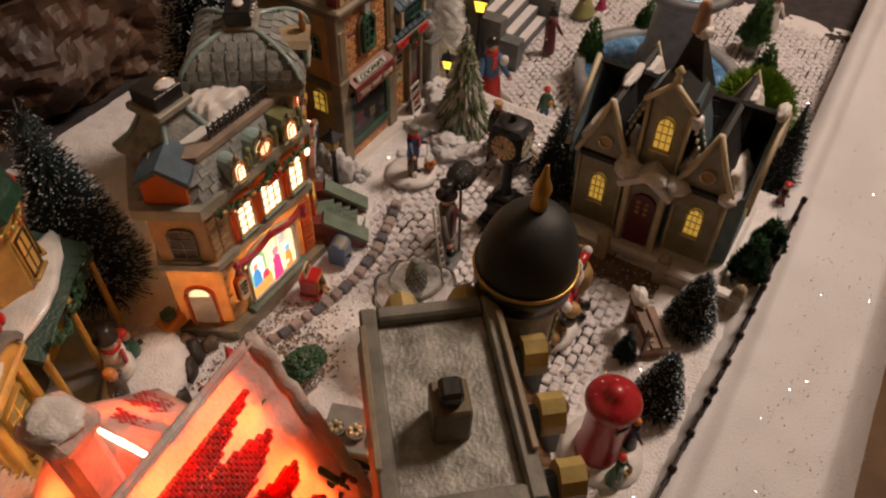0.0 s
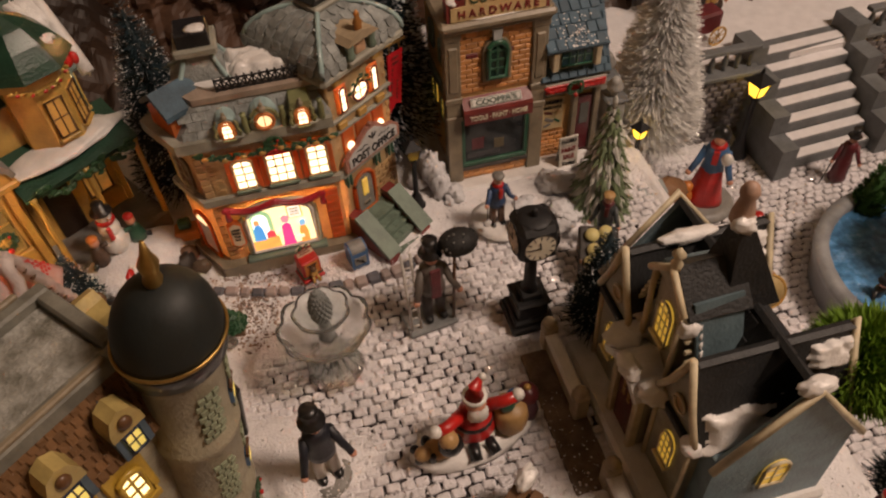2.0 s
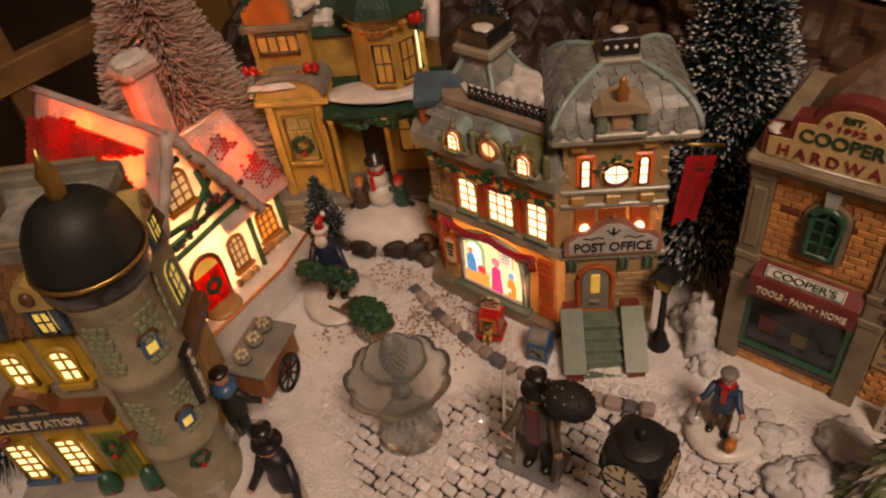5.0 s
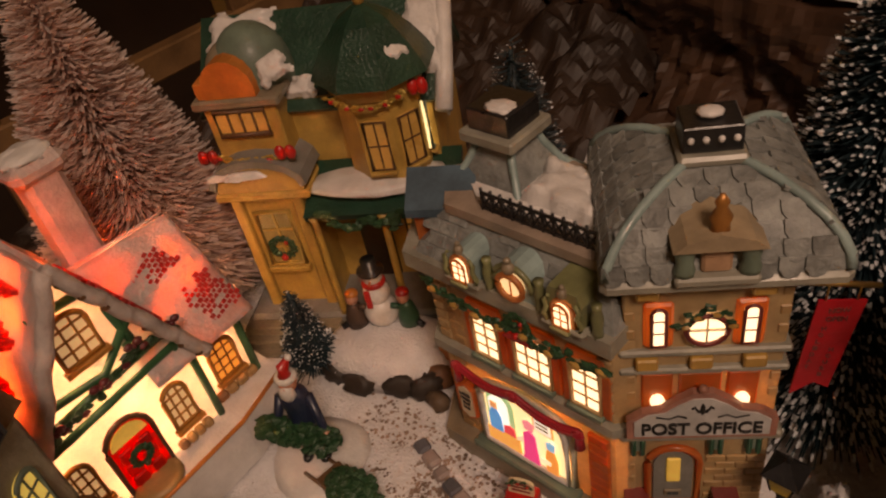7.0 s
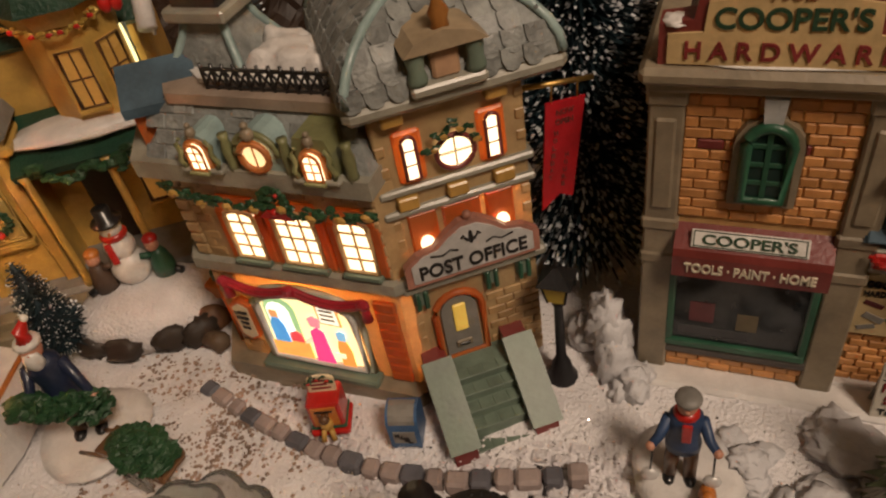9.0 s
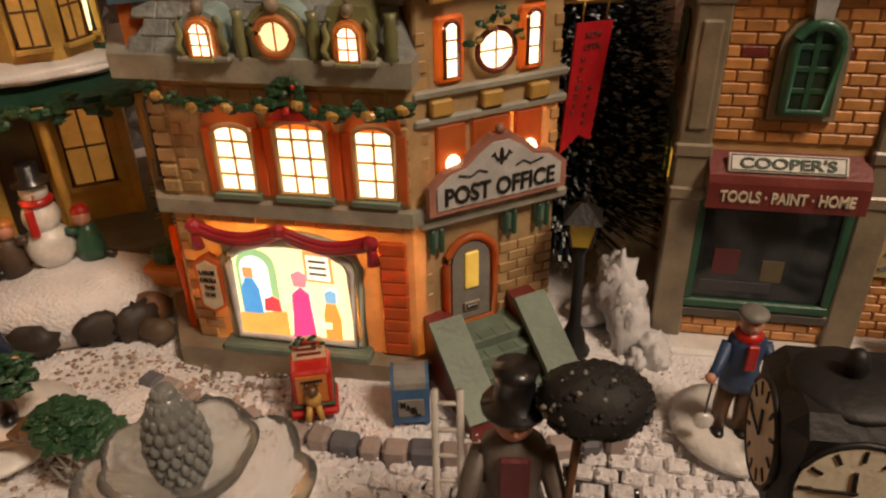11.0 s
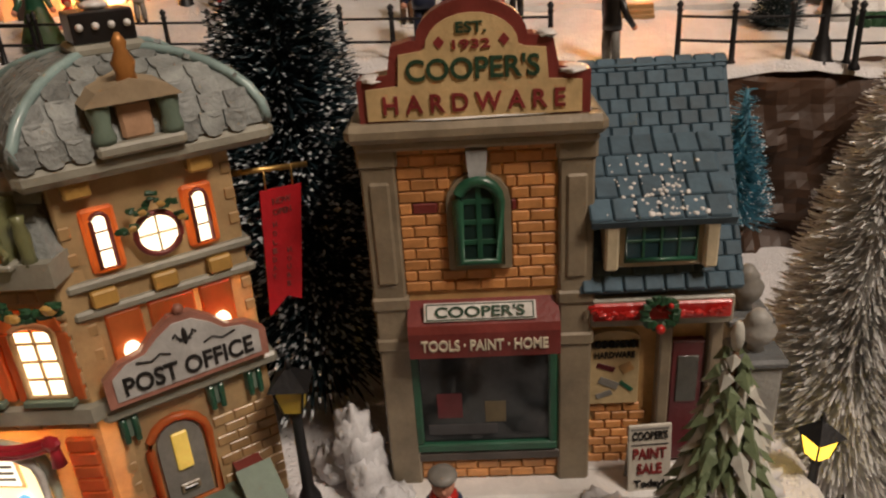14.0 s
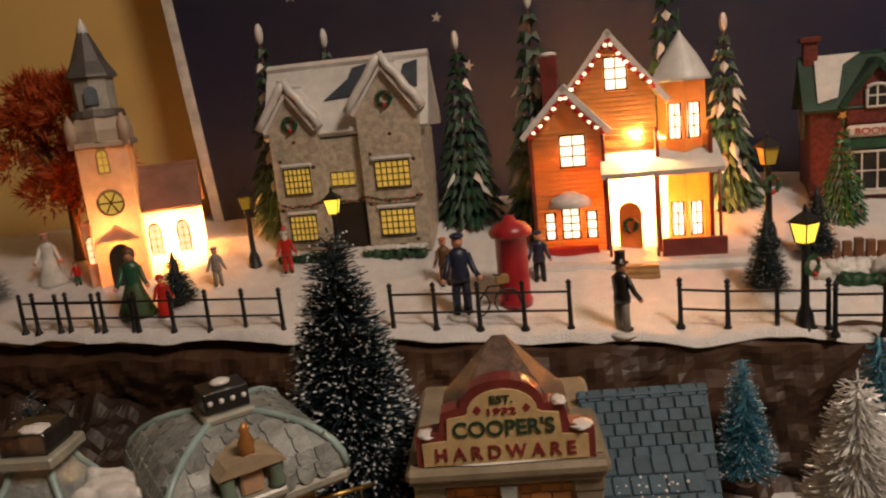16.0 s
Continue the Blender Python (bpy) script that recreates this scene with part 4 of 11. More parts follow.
s.ext([(-0.0005 + 0.0085 * math.cos(2 * math.pi * i / 22), 0.1575 + 0.0085 * math.sin(2 * math.pi * i / 22)) for i in range(22)], -0.0022, -0.0008, WIN_HOT)
s.link("pane", cwo)
swag(po, [(-0.0125, -0.004, 0.162), (-0.008, -0.005, 0.1690), (-0.0005, -0.005, 0.1745), (0.007, -0.005, 0.1690), (0.0115, -0.004, 0.162)], 0.0022, LEAF, GOLDP, "garland", "green garland over the round window", TW)
for x in (-0.026, 0.0205):
    s = Shape()
    s.m = TW
    s.box(x - 0.005, x + 0.005, -0.006, 0.001, 0.179, 0.186, GOLDP, 0.001)
    s.link("gilt_panel", po)
# sign board
sg = Shape()
sp = [(-0.036, 0.087), (0.033, 0.087), (0.033, 0.100), (0.026, 0.106), (0.017, 0.108), (0.011, 0.114), (0.003, 0.1195), (-0.006, 0.1195), (-0.014, 0.114), (-0.020, 0.108), (-0.029, 0.106), (-0.036, 0.100)]
sg.ext(sp, 0, 0.004, mat("dusty_pink_paint", (0.42, 0.19, 0.14), 0.4, coat=0.2))
SGM = TW @ pose(0, -0.010, 0.004)
sgo = sg.link("sign_board", po, "scalloped sign board with dusty pink rim", SGM)
s = Shape()
s.ext([(-0.0015 + (p[0] + 0.0015) * 0.90, 0.1015 + (p[1] - 0.1015) * 0.82) for p in sp], -0.0008, 0.001, mat("sign_grey_white", (0.55, 0.55, 0.54), 0.4))
s.link("sign_panel", sgo)
text("POST OFFICE", 0.055, 0.0085, LEDTXT, sgo, pose(-0.0015, -0.0011, 0.0955, 90), "lettering")
s = Shape()
s.ball((-0.0015, -0.001, 0.1095), (0.0012, 0.0008, 0.0042), LEDTXT, 8, 6)
for q in (-1, 1):
    s.tube([(-0.0015, -0.001, 0.107), (-0.0015 + q * 0.003, -0.001, 0.1095), (-0.0015 + q * 0.0035, -0.001, 0.1115), (-0.0015 + q * 0.0048, -0.001, 0.110)], 0.0006, LEDTXT, 6)
    s.tube([(-0.0015 + q * 0.007, -0.001, 0.1035), (-0.0015 + q * 0.011, -0.001, 0.1052), (-0.0015 + q * 0.015, -0.001, 0.1030), (-0.0015 + q * 0.021, -0.001, 0.1045)], 0.0005, LEDTXT, 5)
s.box(-0.004, 0.001, -0.0016, 0, 0.1075, 0.1083, LEDTXT, 0.0001)
s.link("lily_ornament", sgo, "black lily emblem with scrolls")
s = Shape()
s.ball((-0.0015, 0.001, 0.1215), 0.0024, mat("pinkish_brown", (0.3, 0.13, 0.09)), 8, 6)
s.link("finial", sgo)
# domed tower roof
rf = Shape()
rf.m = TW @ pose(0.003, 0.0375, 0)
n = 7
rows = [(0.044 * math.cos(0.98 * math.pi / 2 * k / n) ** 1.1 * 0.92 + 0.006, 0.195 + 0.030 * math.sin(math.pi / 2 * k / n)) for k in range(n + 1)]
vs, F = [], []
for r, z in rows:
    vs += [(-r, -r * 1.02, z), (r, -r * 1.02, z), (r, r * 1.02, z), (-r, r * 1.02, z)]
for k in range(n):
    for i in range(4):
        j = (i + 1) % 4
        F.append([4 * k + i, 4 * k + j, 4 * k + 4 + j, 4 * k + 4 + i])
F += [[0, 3, 2, 1], [4 * n, 4 * n + 1, 4 * n + 2, 4 * n + 3]]
rf.put(vs, F, POROOF)
rfo = rf.link("tower_roof", po, "curved square dome of pale slate")
for i in range(4):
    s = Shape()
    s.m = TW @ pose(0.003, 0.0375, 0)
    s.tube([(((-1, 1, 1, -1)[i]) * r, ((-1.02, -1.02, 1.02, 1.02)[i]) * r, z + 0.001) for r, z in rows], 0.0022, VERDI, 6)
    s.link("hip_rib", rfo, "verdigris hip rib")
for side in range(4):
    for k in range(n - 1):
        r, z = (rows[k][0] + rows[k + 1][0]) / 2, (rows[k][1] + rows[k + 1][1]) / 2
        m = max(2, int(r * 2 / 0.010))
        for i in range(m):
            if side == 0 and abs(-r + 2 * r * (i + 0.5) / m) < 0.013 and k < 4:
                continue
            s = Shape()
            slope = math.degrees(math.atan2(rows[k + 1][1] - rows[k][1], rows[k][0] - rows[k + 1][0]))
            s.m = TW @ pose(0.003, 0.0375, 0) @ pose(0, 0, 0, 0, 0, 90 * side) @ pose(-r + 2 * r * (i + 0.5 + (0.25 if k % 2 else -0.25)) / (m + 0.5), -r * 1.02, z, slope, 0, 0)
            s.ext([(-0.0045, 0.0044), (-0.0045, -0.0010), (-0.0026, -0.0046), (0.0, -0.0054), (0.0026, -0.0046), (0.0045, -0.0010), (0.0045, 0.0044)], -0.0006, 0.0012, POROOF, "z")
            s.link("slate", rfo)
s = Shape()
s.m = TW @ pose(0.003, 0.0375, 0)
s.box(-0.014, 0.014, -0.014, 0.014, 0.224, 0.229, POTRIM, 0.0015)
s.link("roof_cap", rfo)
s = Shape()
s.m = TW @ pose(0.003, 0.0375, 0)
s.box(-0.012, 0.012, -0.010, 0.010, 0.229, 0.241, BLACK, 0.0006)
for k in range(4):
    s.ball((-0.009 + 0.006 * k, -0.0105, 0.2355), 0.0016, SNOWPAINT, 6, 4)
s.ball((0.0, 0, 0.2425), (0.006, 0.005, 0.002), SNOWPAINT, 8, 5)
s.link("roof_crest", rfo, "black latticed crest with snow on it")
# little temple dormer on the dome
DM = TW @ Matrix.Translation((0, -0.007, 0.194)) @ Matrix.Diagonal((1.3, 1.0, 1.15, 1.0)) @ Matrix.Translation((0, 0, -0.194))
s = Shape()
s.m = DM
s.box(-0.013, 0.012, -0.008, 0.022, 0.194, 0.198, POTRIM, 0.001)
s.box(-0.005, 0.004, -0.0045, 0.02, 0.198, 0.210, mat("niche_pink", (0.46, 0.28, 0.17), 0.45), 0.001)
s.ext([(-0.014, 0.2105), (0.013, 0.2105), (0.009, 0.2145), (-0.0005, 0.2175), (-0.010, 0.2145)], -0.009, 0.022, mat("pediment_tan", (0.40, 0.31, 0.20), 0.5))
s.link("dome_dormer", rfo, "small pedimented dormer")
for x in (-0.010, 0.009):
    s = Shape()
    s.m = DM
    s.lathe([(0.0030, 0.198), (0.0034, 0.200), (0.0026, 0.2035), (0.0032, 0.2085), (0.0034, 0.2105)], SAGE, x, -0.0045, 10)
    s.link("dome_column", rfo)
s = Shape()
s.m = DM
s.lathe([(0.0030, 0.216), (0.0026, 0.219), (0.0034, 0.222), (0.0016, 0.226), (0.0022, 0.228), (0.0006, 0.231)], mat("copper_gilt", (0.5, 0.22, 0.06), 0.4, metal=0.4), -0.0005, -0.004, 10)
s.link("urn", rfo, "copper-gilt urn")
# front steps with green side walls
for k in range(5):
    st = Shape()
    st.m = TW
    st.box(-0.0245, 0.0085, -0.012 - 0.0075 * (k + 1), -0.0005 - 0.0075 * k, -0.004, 0.0245 - 0.0053 * k - (0.004 if k == 4 else 0), SAGE, 0.0008)
    so_ = st.link("step", po, "sage green front step")
    for i in range(4):
        s = Shape()
        s.m = TW
        x = -0.0240 + 0.0081 * i
        s.box(x + 0.0003, x + 0.0078, -0.0125 - 0.0075 * (k + 1), -0.0055 - 0.0075 * (k + 1), 0.0243 - 0.0053 * k - (0.004 if k == 4 else 0), 0.0250 - 0.0053 * k - (0.004 if k == 4 else 0), SAGE, 0.0003)
        s.link("tread_slab", so_)
for x in (-0.031, 0.015):
    s = Shape()
    s.m = TW
    s.ext([(0.0, -0.004), (0.0, 0.034), (-0.012, 0.034), (-0.050, 0.008), (-0.052, -0.004)], x - 0.0065, x + 0.0065, BRICKRED, "x")
    ow = s.link("stair_wall", po, "brick stair wall")
    s = Shape()
    s.m = TW
    s.quad((x - 0.0085, -0.0535, 0.0085), (x + 0.0085, -0.0535, 0.0085), (x + 0.0085, -0.012, 0.0375), (x - 0.0085, -0.012, 0.0375), 0.0035, SAGE)
    s.link("coping", ow, "sage green coping")
# banner on its pole
bn = Shape()
bn.m = TW
bn.tube([(0.034, 0.012, 0.170), (0.072, 0.010, 0.1665)], 0.0014, BRASS, 8)
bno = bn.link("banner_pole", po, "brass banner pole")
s = Shape()
s.m = TW
s.ext([(0.048, 0.159), (0.068, 0.158), (0.060, 0.101), (0.053, 0.105), (0.043, 0.097)], 0.010, 0.0112, mat("red_banner", (0.50, 0.012, 0.02), 0.45))
s.link("banner", bno, "red hanging banner with swallow tail")
for k, wd in enumerate(("NOW", "OPEN")):
    text(wd, 0.009, 0.0030, BRICKRED, bno, TW @ pose(0.0575 - k * 0.0006, 0.0098, 0.153 - k * 0.0052, 90), "lettering")
for k, ch in enumerate("HOLIDAY"):
    text(ch, 0.0020, 0.0026, BRICKRED, bno, TW @ pose(0.0525 - k * 0.0007, 0.0098, 0.142 - k * 0.0042, 90), "lettering")
for k, ch in enumerate("HOURS"):
    text(ch, 0.0020, 0.0026, BRICKRED, bno, TW @ pose(0.0575 - k * 0.0007, 0.0098, 0.128 - k * 0.0042, 90), "lettering")
for x in (0.051, 0.064):
    s = Shape()
    s.m = TW
    s.tube([(x, 0.0105, 0.158), (x, 0.0095, 0.168)], 0.0005, BRASS, 5)
    s.link("ring", bno)
# raised brick courses on tower and front
BRK = mat("tan_brick_raised", (0.56, 0.37, 0.17), 0.45, thin=0.20, thin_col=(0.9, 0.42, 0.14), coat=0.2, tint=0.1)


def courses(m, x0, x1, z0, z1, holes, label, w=0.0100, h=0.0056):
    k = 0
    z = z0
    while z + h <= z1 + 1e-6:
        x = x0 - (w * 0.5 if k % 2 else 0)
        while x < x1 - 0.001:
            a, b = max(x, x0) + 0.0003, min(x + w, x1) - 0.0003
            x += w
            if b - a < 0.0022 or any(a < hx1 and b > hx0 and z < hz1 and z + h > hz0 for hx0, hx1, hz0, hz1 in holes):
                continue
            s = Shape()
            s.box(a, b, -0.0009, 0.001, z + 0.0003, z + h - 0.0003, BRK, 0.0004)
            s.link("brick", po, "", m)
        z += h
        k += 1


courses(TW, -0.036, 0.034, 0.012, 0.082, ((-0.028, 0.004, 0.0, 0.080), (-0.036, -0.026, 0.066, 0.09), (0.003, 0.013, 0.066, 0.09), (0.021, 0.031, 0.066, 0.09)), "")
courses(TW, -0.036, 0.034, 0.104, 0.129, ((-0.029, 0.026, 0.085, 0.130),), "")
courses(TW, -0.036, 0.034, 0.146, 0.186, ((-0.029, 0.026, 0.145, 0.177), (-0.032, 0.026, 0.176, 0.188)), "")
courses(Matrix(), AX0, AX1, 0.013, 0.086, ((-0.049, 0.025, 0.008, 0.080), (-0.061, -0.043, 0.030, 0.066), (0.032, 0.045, 0.01, 0.077)), "")
courses(Matrix(), AX0 + 0.008, AX1 - 0.009, 0.095, 0.150, tuple((x - w / 2 - 0.006, x + w / 2 + 0.006, 0.09, 0.139) for x, w in ((-0.0295, 0.017), (0.0015, 0.0225), (0.0335, 0.017))), "")
# bulb inside
lamp("bulb_post_office", "POINT", (-0.222, -0.018, 0.075), 0.75, (1.0, 0.62, 0.30), 0.012)
lamp("bulb_post_office_tower", "POINT", (-0.145, 0.005, 0.115), 0.36, (1.0, 0.62, 0.30), 0.010)

# ---- hardware store ----
hw = thing("hardware_store", "porcelain hardware store with orange brick front and slate wing", "building", pose(0, 0, -0.008))
s = Shape()
s.box(-0.042, 0.042, 0.0, 0.10, 0.004, 0.184, MORTAR, 0.001)
s.box(0.0425, 0.108, 0.008, 0.095, 0.004, 0.112, MORTAR, 0.001)
s.link("wall", hw, "tan mortar walls of the store")
s = Shape()
s.box(-0.055, 0.120, -0.016, 0.105, -0.006, 0.0045, SNOWPAINT, 0.002)
s.link("base", hw, "snowy base slab")
for x in (-0.0415, 0.0415):
    s = Shape()
    s.box(x - 0.0075, x + 0.0075, -0.004, 0.008, 0.004, 0.182, TAUPE, 0.001)
    pil = s.link("pilaster", hw, "taupe stone pilaster")
    for z0, z1 in ((0.083, 0.090), (0.1045, 0.1115), (0.172, 0.182)):
        s = Shape()
        s.box(x - 0.0085, x + 0.0085, -0.005, 0.008, z0, z1, TAUPE, 0.0012)
        s.link("pilaster_band", pil)
    s = Shape()
    s.box(x - 0.0045, x + 0.0045, -0.0052, 0.001, 0.118, 0.166, TAUPE, 0.001)
    s.link("pilaster_panel", pil)
s = Shape()
s.box(-0.053, 0.053, -0.011, 0.104, 0.184, 0.192, TAUPE, 0.0025)
s.box(-0.050, 0.050, -0.008, 0.102, 0.180, 0.185, TAUPE, 0.0015)
s.link("cornice", hw, "heavy taupe cornice")
s = Shape()
s.box(-0.036, 0.036, -0.0035, 0.002, 0.017, 0.023, mat("dark_sill", (0.09, 0.075, 0.065)), 0.001)
s.link("sill_band", hw)
s = Shape()
bp = [(-0.046, 0.190), (0.046, 0.190), (0.046, 0.209), (0.0335, 0.211), (0.0315, 0.2215), (0.024, 0.2235)]
for i in range(13):
    a = math.pi * i / 12
    bp.append((0.0215 * math.cos(a), 0.2235 + 0.0145 * math.sin(a)))
bp += [(-0.024, 0.2235), (-0.0315, 0.2215), (-0.0335, 0.211), (-0.046, 0.209)]
s.ext(bp, -0.006, 0.006, BRICKRED)
sb = s.link("sign_board", hw, "stepped and arched maroon sign board")
s = Shape()
ip = [(-0.0425, 0.193), (0.0425, 0.193), (0.0425, 0.2055), (0.0295, 0.2065), (0.0285, 0.2185), (0.0200, 0.2195)]
for i in range(13):
    a = math.pi * i / 12
    ip.append((0.0180 * math.cos(a), 0.2205 + 0.0125 * math.sin(a)))
ip += [(-0.0200, 0.2195), (-0.0285, 0.2185), (-0.0295, 0.2065), (-0.0425, 0.2055)]
s.ext(ip, -0.0072, -0.006, mat("sign_cream", (0.66, 0.48, 0.24), 0.42))
s.link("sign_panel", sb, "cream sign panel")
text("H A R D W A R E", 0.072, 0.0074, REDTXT, sb, pose(0, -0.0075, 0.1992, 90))
text("COOPER'S", 0.052, 0.0088, GRNTXT, sb, pose(0, -0.0075, 0.2125, 90))
text("EST.", 0.0115, 0.0042, GRNTXT, sb, pose(0, -0.0075, 0.2278, 90))
text("1932", 0.0145, 0.0036, REDTXT, sb, pose(0, -0.0075, 0.2215, 90))
for x in (-0.0125, 0.0125):
    s = Shape()
    s.ext([(x - 0.0022, 0.2225), (x, 0.2200), (x + 0.0022, 0.2225), (x, 0.2250)], -0.0076, -0.007, REDTXT)
    s.link("diamond", sb)
s = Shape()
for x, z, w in ((0.039, 0.2092, 0.007), (-0.040, 0.2090, 0.005), (0.0, 0.1925, 0.046), (0.029, 0.2232, 0.004)):
    s.ball((x, -0.002, z), (w, 0.006, 0.0016), SNOWPAINT, 12, 6, 0.15)
s.link("snow_cap", sb, "snow on the sign's steps")
# pyramid roof behind the sign
s = Shape()
s.put([(-0.040, 0.012, 0.190), (0.040, 0.012, 0.190), (0.040, 0.094, 0.190), (-0.040, 0.094, 0.190), (-0.004, 0.080, 0.232), (0.004, 0.080, 0.232)], [[0, 1, 5, 4], [1, 2, 5], [2, 3, 4, 5], [3, 0, 4], [3, 2, 1, 0]], mat("weathered_brown_roof", (0.14, 0.085, 0.06), 0.5, var=0.3, scale=120, bump=0.5))
s.link("peaked_roof", hw, "steep brown roof behind the sign")
# arched upper window
s = Shape()
s.ext(arch(0.0275, 0.124, 0.155, 0.0135), -0.0042, 0.001, TAUPE)
ws = s.link("window_surround", hw, "taupe stone window surround")
s = Shape()
s.ext([(-0.0045, 0.1785), (0.0045, 0.1785), (0.0035, 0.1665), (-0.0035, 0.1665)], -0.0062, 0.0, mat("pale_keystone", (0.45, 0.47, 0.47), 0.4))
s.link("keystone", ws, "pale blue-grey keystone")
window(hw, pose(0, -0.0045, 0.1285), 0.0175, 0.037, GREEN, mat("dark_pane", (0.015, 0.035, 0.03), 0.12, var=0.1, bump=0), 2, 4, 0.0088, 0.0026, 0.003, label="dark green arched lattice window")
# bricks of the upper front and of the plinth
for z0, rows_, x0, x1 in ((0.1125, 13, -0.0340, 0.0340), (0.0055, 2, -0.0340, 0.0340)):
    for k in range(rows_):
        z = z0 + k * 0.00535
        x = x0 - (0.0055 if k % 2 else 0)
        while x < x1 - 0.001:
            a, b = max(x, x0), min(x + 0.0108, x1)
            x += 0.0112
            if b - a < 0.002:
                continue
            hole = 0.0
            if z0 > 0.1:
                hole = 0.0140 if z + 0.003 < 0.155 else math.sqrt(max(0.0, 0.0142 ** 2 - (z + 0.002 - 0.155) ** 2))
            for a_, b_ in ((a, min(b, -hole)), (max(a, hole), b)) if hole and z > 0.1185 else ((a, b),):
                if b_ - a_ < 0.0012:
                    continue
                s = Shape()
                s.box(a_, b_, -0.0016, 0.0005, z, z + 0.0049, BRICKRED if (k * 7 + int((a + b) * 450)) % 29 == 0 else BRICKO, 0.0006)
                s.link("brick", hw)
# awning with the store's name
aw = Shape()
aw.ext([(0.0, 0.1075), (-0.011, 0.100), (-0.0125, 0.0965), (-0.0125, 0.084), (-0.010, 0.084), (-0.009, 0.096), (0.0, 0.101)], -0.034, 0.034, BRICKRED, "x")
awo = aw.link("awning", hw, "maroon sign awning")
AM = pose(-0.001, -0.0072, 0.1045, 55)
s = Shape()
s.m = AM
s.box(-0.0255, 0.0245, -0.0042, 0.0042, -0.0002, 0.0014, WHITE, 0.0003)
s.link("name_panel", awo, "white name panel")
s = Shape()
s.m = AM
for a, b, c, d in ((-0.0245, 0.0235, -0.0037, -0.0032), (-0.0245, 0.0235, 0.0032, 0.0037), (-0.0245, -0.0240, -0.0037, 0.0037), (0.0230, 0.0235, -0.0037, 0.0037)):
    s.box(a, b, c, d, 0.0013, 0.0017, GRNTXT, 0.0001)
s.link("panel_rule", awo)
text("COOPER'S", 0.040, 0.0050, GRNTXT, awo, AM @ pose(-0.0005, 0, 0.0017), "lettering")
text("TOOLS · PAINT · HOME", 0.057, 0.0055, WHTTXT, awo, pose(0, -0.0129, 0.0905, 90), "lettering")
# shop window
s = Shape()
for a, b, c, d in ((-0.0355, 0.0335, 0.0235, 0.0285), (-0.0355, -0.0315, 0.0285, 0.085), (0.0295, 0.0335, 0.0285, 0.085), (-0.0315, 0.0295, 0.081, 0.085)):
    s.box(a, b, -0.0042, 0.001, c, d, GREEN, 0.0008)
sh = s.link("shop_window", hw, "dark green framed shop window")
s = Shape()
s.box(-0.0315, 0.0295, -0.0018, -0.0010, 0.0285, 0.081, mat("dim_shop_glass", (0.03, 0.035, 0.038), 0.08, var=0.3, scale=60, bump=0), 0.0001)
s.link("pane", sh, "dark reflective glass")
for x, z, w, h, cm in ((-0.018, 0.050, 0.012, 0.014, DARKRED), (0.004, 0.046, 0.010, 0.012, mat("dim_basket", (0.14, 0.11, 0.06))), (-0.012, 0.036, 0.034, 0.006, mat("dim_shelf", (0.06, 0.06, 0.065)))):
    s = Shape()
    s.box(x - w / 2, x + w / 2, -0.0022, -0.0018, z - h / 2, z + h / 2, cm, 0.0001)
    s.link("printed_shape", sh)
# low wing with slate roof and dormer
s = Shape()
s.quad((0.0435, -0.006, 0.1105), (0.114, -0.006, 0.1105), (0.119, 0.060, 0.199), (0.0435, 0.060, 0.199), 0.005, SLATE)
s.quad((0.0435, 0.060, 0.199), (0.119, 0.060, 0.199), (0.114, 0.104, 0.112), (0.0435, 0.104, 0.112), 0.005, SLATE)
rf2 = s.link("wing_roof", hw, "blue-grey slate roof of the wing")
sl = math.degrees(math.atan2(0.0885, 0.066))
for k in range(16):
    f = (k + 0.5) / 16
    n = 8
    for i in range(n + (k % 2)):
        w = 0.0725 / n
        x = 0.0440 + w * (i + 0.5 - 0.5 * (k % 2)) + f * 0.0005
        a, b = max(0.0440, x - w / 2 + 0.0003), min(0.1145 + f * 0.004, x + w / 2 - 0.0003)
        if b - a < 0.002:
            continue
        s = Shape()
        s.m = pose(0, -0.006 + 0.066 * f, 0.1105 + 0.0885 * f + 0.0004, sl + 1.2)
        s.box(a, b, -0.0036, 0.0036, -0.0004, 0.0014, SLATE, 0.0008)
        s.link("slate", rf2)
s = Shape()
s.ext([(0.008, 0.10), (0.096, 0.10), (0.062, 0.190)], 0.100, 0.108, MORTAR, "x")
s.link("gable_wall", hw)
dm = Shape()
dm.box(0.054, 0.100, -0.0055, 0.035, 0.118, 0.143, CHTRIM, 0.001)
dmo = dm.link("dormer", hw, "cream dormer")
window(dmo, pose(0.077, -0.0062, 0.1225), 0.030, 0.018, GREEN, mat("dark_pane_blue", (0.02, 0.05, 0.06), 0.12, var=0.1, bump=0), 4, 2, 0, 0.0012, 0.003)
for x in (0.056, 0.098):
    s = Shape()
    s.box(x - 0.003, x + 0.003, -0.009, -0.005, 0.118, 0.142, CHTRIM, 0.001)
    s.link("dormer_post", dmo)
s = Shape()
s.quad((0.047, -0.011, 0.142), (0.107, -0.011, 0.142), (0.106, 0.032, 0.166), (0.048, 0.032, 0.166), 0.004, SLATE)
dr2 = s.link("dormer_roof", dmo, "slate dormer roof dusted with snow")
for k in range(4):
    f = (k + 0.5) / 4
    for i in range(6):
        x = 0.0475 + 0.0098 * (i + 0.5) + (0.0024 if k % 2 else -0.0014)
        s = Shape()
        s.m = pose(x, -0.011 + 0.043 * f, 0.142 + 0.024 * f + 0.0003, 31)
        s.box(-0.0046, 0.0046, -0.0058, 0.0058, -0.0003, 0.0013, SLATE, 0.0008)
        s.link("slate", dr2)
s = Shape()
